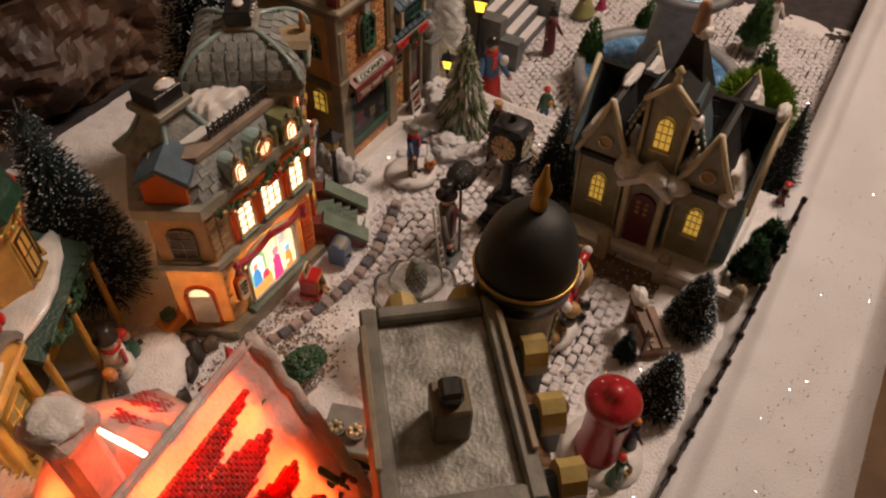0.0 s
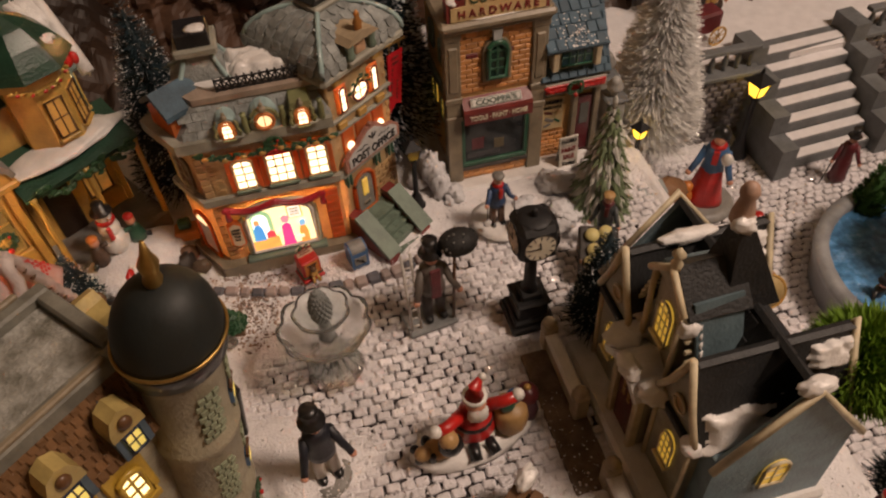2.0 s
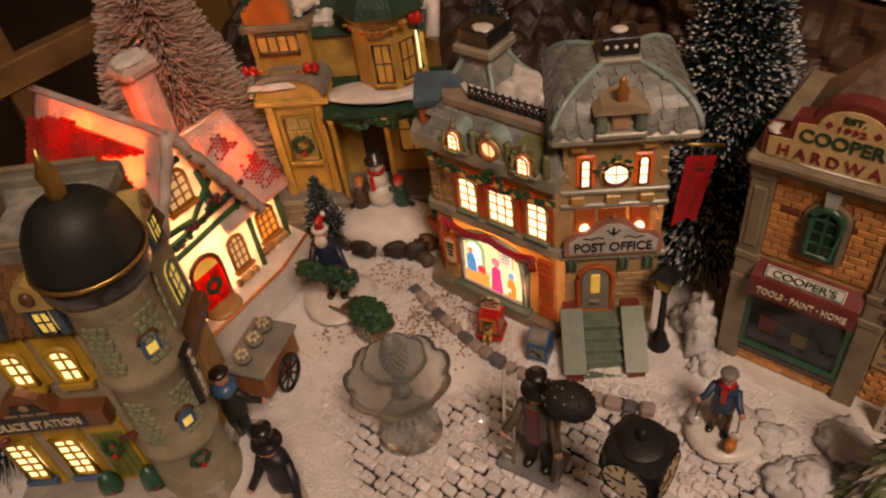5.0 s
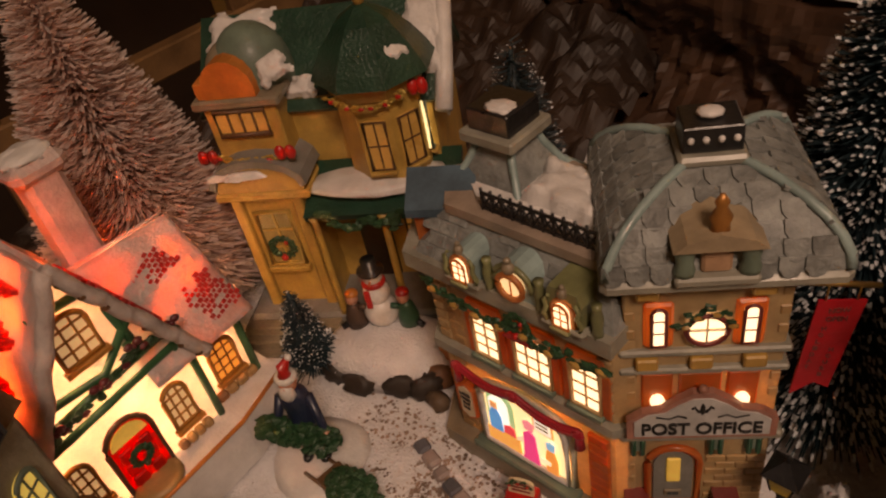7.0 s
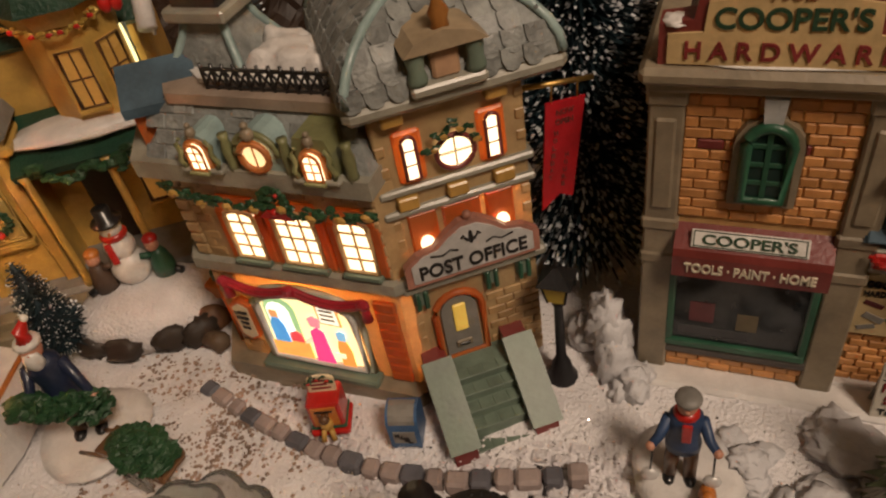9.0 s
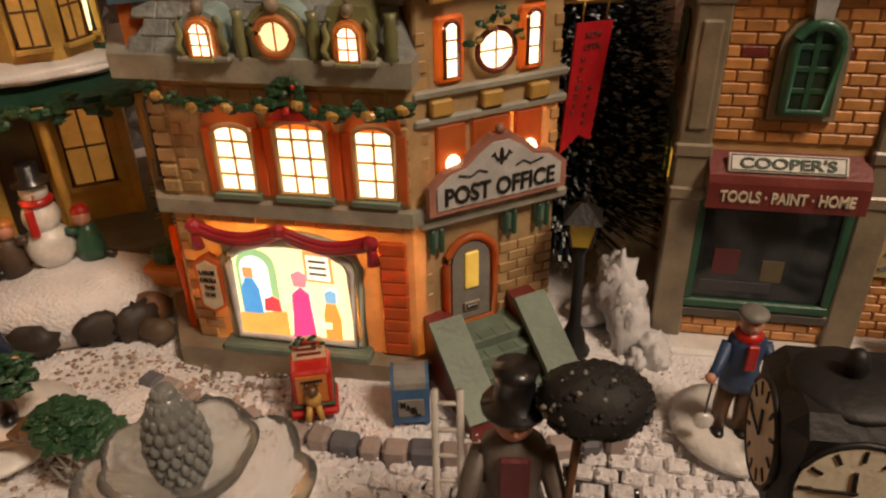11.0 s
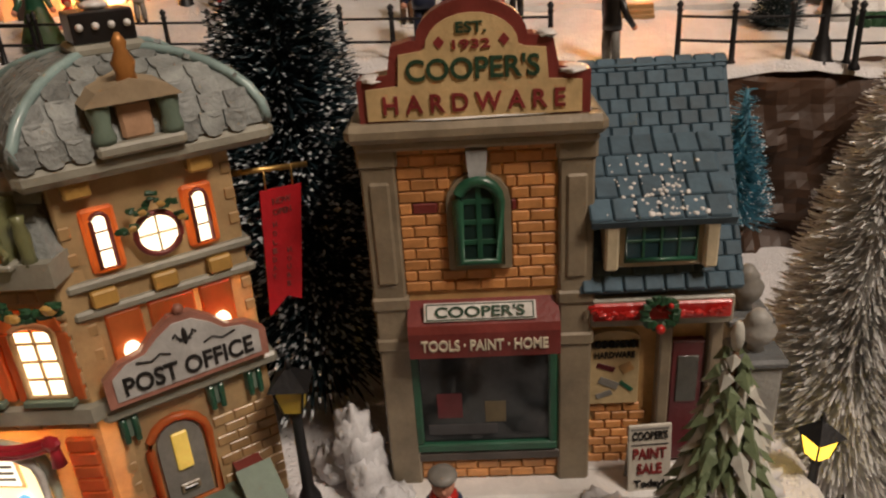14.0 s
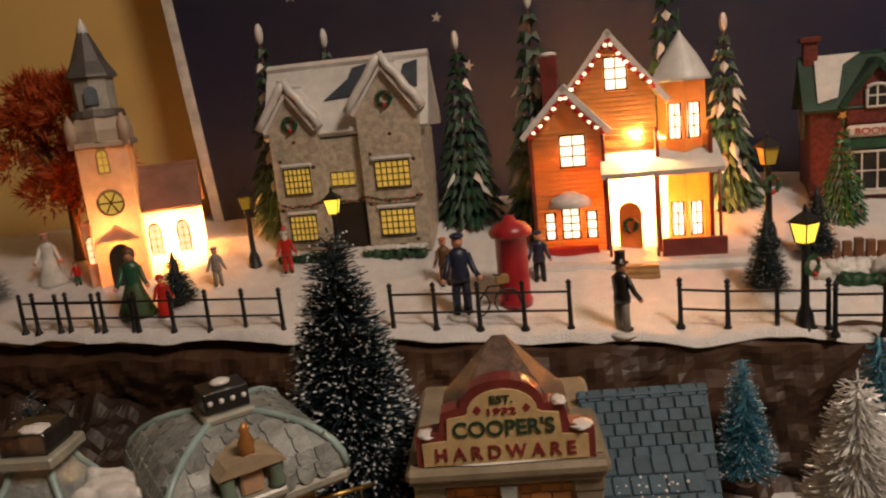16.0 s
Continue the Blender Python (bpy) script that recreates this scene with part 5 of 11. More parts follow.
rng = random.Random(9)
for _ in range(110):
    f = rng.random() ** 1.5
    x = rng.gauss(0.076, 0.011)
    s.m = pose(min(0.104, max(0.049, x)), -0.010 + 0.03 * f, 0.1442 + 0.0167 * f, 31)
    r = rng.uniform(0.0004, 0.0012)
    s.ball((0, 0, 0), (r, r, r * 0.5), SNOWPAINT, 6, 4)
s.m = Matrix()
s.link("snow_dusting", dr2, "flecks of snow")["kind"] = "stuff"
dmo.location.z = 0.004
# fascia, wreath and door of the wing
s = Shape()
s.box(0.0485, 0.112, -0.005, 0.009, 0.092, 0.1065, POTRIM, 0.001)
s.box(0.0490, 0.1105, -0.0062, -0.004, 0.0955, 0.1045, RED, 0.001)
s.link("fascia", hw, "grey fascia with red cloth band")
for x0, x1 in ((0.049, 0.075), (0.078, 0.110)):
    swag(hw, [(x0, -0.0068, 0.1035), ((x0 + x1) / 2, -0.0075, 0.1000), (x1, -0.0068, 0.1035)], 0.0020, RED, None, "red_bunting", "red cloth bunting")
wreath(hw, (0.078, -0.009, 0.1005), 0.0068)
s = Shape()
s.box(0.0495, 0.0735, 0.0045, 0.009, 0.043, 0.080, mat("poster_cream", (0.60, 0.46, 0.25)), 0.0006)
s.ext(arch(0.024, 0.075, 0.0795, 0.005, x=0.0615), 0.0045, 0.009, mat("poster_cream_top", (0.60, 0.46, 0.25)))
ps = s.link("painted_poster", hw, "cream wall advertisement")
text("COOPER'S", 0.019, 0.0042, LEDTXT, ps, pose(0.0615, 0.0042, 0.0775, 90))
text("HARDWARE", 0.019, 0.0034, LEDTXT, ps, pose(0.0615, 0.0042, 0.0715, 90))
for x, z, w, h, r, cm in ((0.0575, 0.0645, 0.009, 0.0028, 20, DARKRED), (0.0675, 0.0640, 0.006, 0.005, -30, TAN), (0.059, 0.0555, 0.010, 0.004, 25, GREY), (0.0675, 0.0535, 0.008, 0.0022, 40, GREEN), (0.057, 0.0490, 0.008, 0.003, -20, GREY)):
    s = Shape()
    s.m = pose(x, 0, z, 0, r, 0)
    s.box(-w / 2, w / 2, 0.0040, 0.0046, -h / 2, h / 2, cm, 0.0002)
    s.link("painted_tool", ps)
for k in range(7):
    for i in range(3):
        s = Shape()
        x = 0.050 + 0.0085 * i + (0.003 if k % 2 else 0)
        s.box(x, x + 0.0078, 0.0064, 0.0088, 0.006 + k * 0.0052, 0.0106 + k * 0.0052, BRICKO, 0.0005)
        s.link("brick", hw)
s = Shape()
s.box(0.088, 0.104, 0.004, 0.012, 0.008, 0.078, DARKRED, 0.001)
dd = s.link("shop_door", hw, "red side door")
s = Shape()
s.box(0.0910, 0.1010, 0.0032, 0.0042, 0.044, 0.070, mat("door_glass_dim", (0.10, 0.10, 0.09), 0.1), 0.0004)
s.link("pane", dd)
for x in (0.0845, 0.1075):
    s = Shape()
    s.box(x - 0.003, x + 0.003, 0.001, 0.012, 0.006, 0.092, TAUPE, 0.001)
    s.link("door_post", hw)
s = Shape()
s.box(0.046, 0.112, 0.002, 0.0095, 0.0, 0.006, SNOWPAINT, 0.001)
s.link("threshold", hw)
# side wall windows; the lower panes' faint glow stands in for orange reflections
for y in (0.03, 0.068):
    window(hw, pose(-0.0425, y, 0.062, 0, 0, -90), 0.016, 0.026, SAGE, WIN_YEL, 2, 3, 0.006, 0.0012, 0.003)
    window(hw, pose(-0.0425, y, 0.128, 0, 0, -90), 0.016, 0.026, SAGE, bpy.data.materials["dark_pane"], 2, 3, 0.006, 0.0012, 0.003)
s = Shape()
s.box(-0.046, -0.041, 0.009, 0.101, 0.095, 0.103, SAGE, 0.001)
s.link("side_band", hw)
# board on the pavement
eb = thing("sale_board", "small white folding sale board standing in the snow", "sign", pose(0.077, -0.014, -0.008, 0, 0, 4))
s = Shape()
s.m = pose(0, 0, 0, -6)
s.box(-0.0105, 0.0105, 0, 0.0015, 0.0, 0.041, mat("board_white", (0.62, 0.58, 0.50), 0.5), 0.0005)
bo = s.link("board", eb)
for k, (wd, cm, h) in enumerate((("COOPER'S", LEDTXT, 0.0045), ("PAINT", REDTXT, 0.0058), ("SALE", REDTXT, 0.0058), ("Today!", LEDTXT, 0.0052))):
    text(wd, (0.017, 0.016, 0.012, 0.015)[k], h, cm, bo, pose(0, 0, 0, -6) @ pose(0, -0.0003, (0.0355, 0.0255, 0.0170, 0.0080)[k], 90))
s = Shape()
s.m = pose(0, 0, 0, -6)
s.box(-0.009, 0.009, -0.0004, 0.0002, 0.0300, 0.0306, LEDTXT, 0.0001)
s.link("rule", bo)
s = Shape()
s.m = pose(0, 0.012, 0, 12)
s.box(-0.0095, 0.0095, 0, 0.0012, 0.0, 0.040, GREY, 0.0004)
s.link("back_board", eb)

# ---- toy cottage with the red roof ----
rc = thing("toy_cottage", "glowing porcelain cottage with snowy red roof and green timbers", "building", pose(-0.391, -0.2085, 0.030, 0, 0, 95))
s = Shape()
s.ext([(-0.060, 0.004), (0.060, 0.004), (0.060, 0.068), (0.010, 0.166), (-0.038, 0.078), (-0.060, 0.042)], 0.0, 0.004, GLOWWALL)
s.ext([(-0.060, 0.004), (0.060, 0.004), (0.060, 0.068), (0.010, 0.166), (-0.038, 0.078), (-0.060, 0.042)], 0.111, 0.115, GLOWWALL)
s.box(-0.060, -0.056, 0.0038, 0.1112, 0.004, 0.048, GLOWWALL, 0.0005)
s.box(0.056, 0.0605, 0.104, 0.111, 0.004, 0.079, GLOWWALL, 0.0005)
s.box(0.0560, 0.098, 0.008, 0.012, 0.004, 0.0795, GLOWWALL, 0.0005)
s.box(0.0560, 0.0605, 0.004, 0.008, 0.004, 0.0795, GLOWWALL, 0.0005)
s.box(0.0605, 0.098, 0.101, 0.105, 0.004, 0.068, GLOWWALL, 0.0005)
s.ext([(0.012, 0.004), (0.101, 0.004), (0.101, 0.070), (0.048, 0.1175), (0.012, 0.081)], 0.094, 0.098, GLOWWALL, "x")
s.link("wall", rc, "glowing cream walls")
s = Shape()
s.ext([(-0.075, -0.024), (0.060, -0.021), (0.106, -0.010), (0.112, 0.110), (-0.075, 0.125)], -0.032, 0.005, SNOWPAINT, "z")
s.link("base", rc, "snowy base slab")
T = 0.0035


def fingers(u, v):
    """The bare tiles of the main slope: three ragged tongues that point at the gable; u along, v up, both -1 to 1."""
    tip = 0.10 + 0.58 * abs(math.cos(math.pi * (v - 0.78) / 0.36)) ** 0.9 + 0.12 * noise.noise(Vector((u * 3, v * 7, 4.0)))
    return 0.5 if u < tip and -0.55 < v < 0.80 + 0.12 * min(0.0, u + 0.4) + 0.06 * noise.noise(Vector((u * 4, 2.0, 1.0))) else 0.0


def roof_patch(parent, m, w, h, seed, material=GLOWRED, cut=0.28, inside=None):
    """Red tiles that show through the snow, as one ragged patch with tile courses."""
    s = Shape()
    s.m = m
    n, c = int(h / 0.0028), int(w / 0.0040)
    for k in range(n):
        for i in range(c + 1):
            x = -w / 2 + w * (i + (0.5 if k % 2 else 0.0)) / c
            y = -h / 2 + h * (k + 0.5) / n
            if (inside(2 * x / w, 2 * y / h) if inside else lobe(2 * x / w, 2 * y / h, seed)) < cut:
                continue
            t = 0.0013 + 0.0006 * noise.noise(Vector((x * 400, y * 400, seed)))
            s.box(x - w / c * 0.47, x + w / c * 0.47, y - 0.0015, y + 0.0015, -0.0030, t, material, 0.0005)
    o = s.link("tile_patch", parent, "bare patch of red tiles")
    o["kind"] = "stuff"
    return o


def shell(s, a, b, c, d, t, material, seed, n=18, lump=0.0022):
    """A moulded snowy roof slope between four corners, lumpy above, flat below."""
    a, b, c, d = (Vector(p) for p in (a, b, c, d))
    nn = (b - a).cross(d - a).normalized()
    top, low = [], []
    for j in range(n + 1):
        for i in range(n + 1):
            u, v = i / n, j / n
            p = (a * (1 - u) + b * u) * (1 - v) + (d * (1 - u) + c * u) * v
            e = min(1, 7 * min(u, 1 - u, v, 1 - v))
            g = lump * (noise.noise(Vector((u * 4, v * 4, seed))) + 0.5 * noise.noise(Vector((u * 11, v * 11, seed)))) * (0.3 + 0.7 * e)
            top.append(tuple(p + nn * (g - 0.0022 * (1 - e) ** 2)))
            low.append(tuple(p - nn * t))
    m = n + 1
    F = []
    for j in range(n):
        for i in range(n):
            q = j * m + i
            F.append([q, q + 1, q + m + 1, q + m])
            F.append([m * m + q, m * m + q + m, m * m + q + m + 1, m * m + q + 1])
    rim = [i for i in range(m)] + [m * j + n for j in range(1, m)] + [m * n + i for i in range(n - 1, -1, -1)] + [m * j for j in range(n - 1, 0, -1)]
    for x, y in zip(rim, rim[1:] + rim[:1]):
        F.append([x, m * m + x, m * m + y, y])
    s.put(top + low, F, material, True)


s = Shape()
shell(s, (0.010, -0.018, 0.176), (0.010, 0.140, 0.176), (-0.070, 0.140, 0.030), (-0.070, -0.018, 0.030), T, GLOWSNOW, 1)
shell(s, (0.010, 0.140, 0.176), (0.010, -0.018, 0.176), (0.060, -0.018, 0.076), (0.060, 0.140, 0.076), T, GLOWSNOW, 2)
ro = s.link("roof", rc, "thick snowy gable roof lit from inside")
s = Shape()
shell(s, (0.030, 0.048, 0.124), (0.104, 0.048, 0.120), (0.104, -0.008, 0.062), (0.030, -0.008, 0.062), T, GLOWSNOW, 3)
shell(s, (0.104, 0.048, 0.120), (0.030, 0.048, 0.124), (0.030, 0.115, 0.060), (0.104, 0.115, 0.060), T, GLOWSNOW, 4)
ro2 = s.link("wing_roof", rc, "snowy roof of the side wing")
SP = plane((-0.070, 0.140, 0.030), (-0.070, -0.018, 0.030), (0.010, -0.018, 0.176))
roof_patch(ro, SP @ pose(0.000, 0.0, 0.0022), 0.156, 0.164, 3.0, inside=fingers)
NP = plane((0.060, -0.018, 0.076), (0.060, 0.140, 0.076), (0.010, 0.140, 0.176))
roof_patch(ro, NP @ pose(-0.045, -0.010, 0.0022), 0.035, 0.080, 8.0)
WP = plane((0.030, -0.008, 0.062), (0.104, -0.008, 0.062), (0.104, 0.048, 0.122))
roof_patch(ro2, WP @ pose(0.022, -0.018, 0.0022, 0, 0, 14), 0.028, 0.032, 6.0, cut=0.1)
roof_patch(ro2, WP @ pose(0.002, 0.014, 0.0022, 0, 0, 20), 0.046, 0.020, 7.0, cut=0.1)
for a, b in (((0.010, 0.176), (0.062, 0.072)), ((0.010, 0.176), (-0.072, 0.027))):
    s = Shape()
    s.tube([(a[0] + (b[0] - a[0]) * i / 20, -0.019 + 0.0014 * math.sin(i * 2.1), a[1] + (b[1] - a[1]) * i / 20 - 0.003 + 0.0012 * math.sin(i * 1.3)) for i in range(21)], 0.0044, mat("barge_snow_shell", (0.66, 0.58, 0.54), 0.5, thin=0.2, thin_col=(1.0, 0.5, 0.3), bump=0.5) if a[1] - b[1] < 0.11 else bpy.data.materials["barge_snow_shell"], 9)
    s.link("barge_snow", ro, "rolled snow along the gable edge")
s = Shape()
for i in range(8):
    f = (i + 0.5) / 8
    s.ball((0.010 + 0.050 * f, -0.020, 0.170 - 0.102 * f), (0.0034, 0.0022, 0.0026), BROWN, 8, 5)
s.link("barge_beads", ro, "brown beads under the gable edge")
s = Shape()
CHIMP = mat("pink_chimney_shell", (0.72, 0.58, 0.54), 0.45, thin=0.16, thin_col=(1.0, 0.42, 0.32), bump=0.5)
s.box(0.045, 0.069, 0.060, 0.082, 0.09, 0.180, CHIMP, 0.004)
s.box(0.040, 0.074, 0.056, 0.086, 0.174, 0.188, CHIMP, 0.005)
s.ball((0.057, 0.071, 0.188), (0.015, 0.013, 0.004), SNOWPAINT, 14, 8, 0.15)
s.link("chimney", rc, "pink-lit snowy chimney")
# green timbers
TIMB = mat("timber_green", (0.05, 0.17, 0.07), 0.45, coat=0.2, thin=0.08)


def timber(pts, r=0.0026):
    s = Shape()
    s.tube([(p[0], -0.0012, p[1]) for p in pts], r, TIMB, 7)
    s.link("timber", rc, "green painted timber")


for pts in (((-0.050, 0.068), (0.060, 0.076)), ((-0.046, 0.080), (0.058, 0.088)), ((-0.050, 0.088), (-0.020, 0.094), (0.012, 0.090), (0.038, 0.112)), ((0.034, 0.090), (0.030, 0.124)), ((0.010, 0.162), (0.006, 0.146)), ((-0.006, 0.144), (0.020, 0.142)),
            ((0.058, 0.004), (0.058, 0.084)), ((-0.058, 0.004), (-0.058, 0.046)), ((0.004, 0.090), (0.004, 0.078)), ((0.030, 0.098), (0.030, 0.086)), ((-0.026, 0.086), (-0.026, 0.074)), ((0.048, 0.066), (0.058, 0.084))):
    timber(pts)
s = Shape()
s.tube([(0.0975, 0.0070, 0.004), (0.0975, 0.0070, 0.064)], 0.0028, TIMB, 7)
s.link("timber", rc)
ORW = mat("orange_window_frame", (0.55, 0.24, 0.05), 0.4, thin=0.15, coat=0.2)
AMBER = mat("amber_pane", (0.75, 0.48, 0.22), 0.35, glow=(1.0, 0.66, 0.30), power=0.55, var=0.25)
EMBER = mat("ember_pane", (0.75, 0.25, 0.05), 0.35, glow=(1.0, 0.36, 0.05), power=0.9, var=0.25)
REDW = mat("red_door_shell", (0.62, 0.02, 0.015), 0.4, thin=0.4, thin_col=(1.0, 0.05, 0.03))
for x, y, z, w, h in ((-0.030, -0.0015, 0.022, 0.016, 0.032), (0.037, -0.0015, 0.022, 0.016, 0.032), (0.008, -0.0015, 0.108, 0.022, 0.030), (0.0785, 0.0065, 0.020, 0.019, 0.030)):
    window(rc, pose(x, y, z), w, h, ORW, AMBER if y < 0 else EMBER, 3, 4, 0.008, 0.0017, 0.003, sill=ORW)
d = Shape()
d.ext(arch(0.028, 0.005, 0.042, 0.014, x=0.003), -0.003, 0.001, REDW)
do = d.link("front_door", rc, "bright red panelled door with arched head")
s = Shape()
s.tube([(p[0], -0.003, p[1]) for p in arch(0.030, 0.005, 0.043, 0.0155, x=0.003)], 0.0018, BROWN, 6, closed=True)
s.ext(arch(0.024, 0.044, 0.044, 0.011, x=0.003), -0.0042, -0.003, WIN_YEL)
s.link("door_surround", do)
for k in range(3):
    for q in (-1, 1):
        s = Shape()
        s.box(0.003 + q * 0.006 - 0.0045, 0.003 + q * 0.006 + 0.0045, -0.0042, -0.002, 0.008 + k * 0.011, 0.017 + k * 0.011, REDW, 0.0008)
        s.link("door_panel", do)
wreath(do, (0.003, -0.006, 0.030), 0.006, LEAF, LEAF)
swag(rc, [(-0.050, -0.006, 0.074), (-0.026, -0.007, 0.084), (0.004, -0.007, 0.090), (0.030, -0.007, 0.098), (0.054, -0.006, 0.094)], 0.0032, LEAF, DARKRED, "garland", "green garland with dark red bows")
for x, z in ((-0.050, 0.076), (-0.026, 0.086), (0.004, 0.092), (0.030, 0.100), (0.054, 0.096)):
    s = Shape()
    for q in (-1, 1):
        s.ball((x + q * 0.003, -0.010, z + 0.001), (0.0032, 0.002, 0.0024), DARKRED, 8, 5)
    s.ball((x, -0.011, z), 0.0016, DARKRED, 7, 5)
    s.link("bow", rc, "dark red bow")
for x0, x1, y in ((-0.040, -0.018, -0.004), (0.024, 0.050, -0.004), (0.062, 0.096, 0.004)):
    for i in range(4):
        x = x0 + (x1 - x0) * (i + 0.5) / 4
        s = Shape()
        s.box(x - (x1 - x0) / 8.5, x + (x1 - x0) / 8.5, y - 0.002, y + 0.004, 0.006, 0.0125, mat("plinth_stone", (0.30, 0.14, 0.06), 0.5) if i == 0 else TAN, 0.0014)
        s.link("plinth_brick", rc)
s = Shape()
s.lathe([(0.0165, 0.0045), (0.0155, 0.008), (0.012, 0.0092)], TAN, 0.003, -0.006, 18)
s.link("door_step", rc)
s = Shape()
s.tube([(-0.074, -0.0235, 0.0055), (0.02, -0.0215, 0.0055), (0.060, -0.0205, 0.0055), (0.105, -0.0095, 0.0055)], 0.0016, ORANGE, 6)
s.link("base_edge", rc, "orange painted edge of the base")
lamp("bulb_toy_cottage", "POINT", (-0.441, -0.172, 0.098), 20.0, (1.0, 0.64, 0.40), 0.012)

# ---- yellow house with the green roof ----
gh = thing("yellow_house", "yellow porcelain house with dark green roofs and snowy porch", "building", pose(-0.42, -0.003, 0.010, 0, 0, 34))
GREENR = mat("dark_green_roof", (0.012, 0.055, 0.032), 0.4, bump=0.4, coat=0.2)
s = Shape()
s.box(-0.075, 0.075, 0.020, 0.110, 0.0, 0.165, YELLOWH, 0.001)
s.box(-0.075, -0.015, -0.008, 0.03, 0.0, 0.112, YELLOWH, 0.001)
s.link("wall", gh, "mustard yellow walls")
s = Shape()
s.box(-0.088, 0.092, -0.026, 0.115, -0.022, 0.004, GREY, 0.003)
for k in range(3):
    s.box(-0.090 - 0.004 * k, -0.012, -0.036 - 0.008 * k, -0.02, -0.022, 0.000 - 0.007 * k, TAUPE, 0.001)
s.link("base", gh, "grey stepped base")
bay = Shape()
bay.ext(arch(0.064, 0.112, 0.116, 0.018, x=-0.045), -0.014, 0.03, YELLOWH)
bo = bay.link("bay_arch", gh, "rounded yellow pediment over the bay")
s = Shape()
s.box(-0.080, -0.010, -0.016, 0.03, 0.106, 0.113, YELLOWH, 0.0015)
s.ext([(p[0], p[1]) for p in arch(0.072, 0.114, 0.119, 0.021, x=-0.045)][2:] + [(p[0], p[1]) for p in arch(0.063, 0.114, 0.117, 0.0175, x=-0.045)][2:][::-1], -0.017, 0.03, GREY)
s.link("bay_cornice", gh)
window(gh, pose(-0.045, -0.0090, 0.045), 0.026, 0.048, YELLOWH, mat("dim_gold_pane", (0.20, 0.14, 0.05), 0.2, glow=(1, 0.6, 0.15), power=0.08), 2, 3, 0, 0.0022, 0.004, sill=YELLOWH)
wreath(gh, (-0.045, -0.013, 0.062), 0.008, LEAF, RED)
for x in (-0.068, -0.022):
    s = Shape()
    s.box(x - 0.004, x + 0.004, -0.013, -0.004, 0.003, 0.106, YELLOWH, 0.001)
    s.link("bay_pilaster", gh)
# small upper storey with dome
s = Shape()
s.box(-0.072, -0.020, 0.000, 0.05, 0.126, 0.176, YELLOWH, 0.001)
s.box(-0.077, -0.015, -0.005, 0.05, 0.173, 0.180, TAUPE, 0.0015)
uo = s.link("upper_storey", gh, "narrow upper storey with taupe cornice")
window(uo, pose(-0.046, -0.0012, 0.153), 0.036, 0.018, BROWN, mat("ochre_pane", (0.55, 0.30, 0.08), 0.3, glow=(1, 0.5, 0.1), power=0.12), 4, 1, 0, 0.0020, 0.003)
s = Shape()
s.ext(arch(0.036, 0.180, 0.188, 0.018, x=-0.048), -0.002, 0.012, ORANGE)
s.box(-0.072, -0.064, -0.002, 0.012, 0.180, 0.192, ORANGE, 0.001)
s.link("round_gable", uo, "orange round gable")
s = Shape()
s.ball((-0.040, 0.030, 0.184), (0.027, 0.026, 0.034), SAGE, 20, 14)
s.ball((-0.056, 0.026, 0.182), (0.016, 0.022, 0.026), TAUPE, 18, 12)
s.link("dome", uo, "sage green dome with snow")
snow_patch(uo, plane((-0.030, 0.000, 0.180), (-0.006, 0.010, 0.190), (-0.006, 0.020, 0.206)), 0.026, 0.022, 4.0, 0.004)
snow_patch(gh, pose(-0.058, -0.012, 0.1265, 0, 0, 0), 0.052, 0.018, 5.0, 0.005)
swag(gh, [(-0.070, -0.010, 0.143), (-0.046, -0.012, 0.138), (-0.020, -0.010, 0.143)], 0.0026, mat("gilt_tinsel", (0.5, 0.35, 0.08), 0.4, metal=0.5), RED, "tinsel", "gilt tinsel swag")
for x in (-0.074, -0.018):
    s = Shape()
    for q in (-1, 1):
        s.ball((x + q * 0.0035, -0.013, 0.143), (0.0042, 0.003, 0.0055), RED, 8, 6)
    s.link("bow", gh, "red bow")
# octagonal turret on the right
OC = (0.046, 0.020)


def ring8(r, z, a0=0.39):
    return [(OC[0] + r * math.cos(a0 + math.pi * i / 4), OC[1] + r * math.sin(a0 + math.pi * i / 4), z) for i in range(8)]


def loft8(levels, material, name, label, parent):
    s = Shape()
    vs, F = [], []
    for r, z in levels:
        vs += ring8(r, z)
    for k in range(len(levels) - 1):
        for i in range(8):
            j = (i + 1) % 8
            F.append([8 * k + i, 8 * k + j, 8 * k + 8 + j, 8 * k + 8 + i])
    F += [list(range(8))[::-1], [8 * (len(levels) - 1) + i for i in range(8)]]
    s.put(vs, F, material)
    return s.link(name, parent, label)


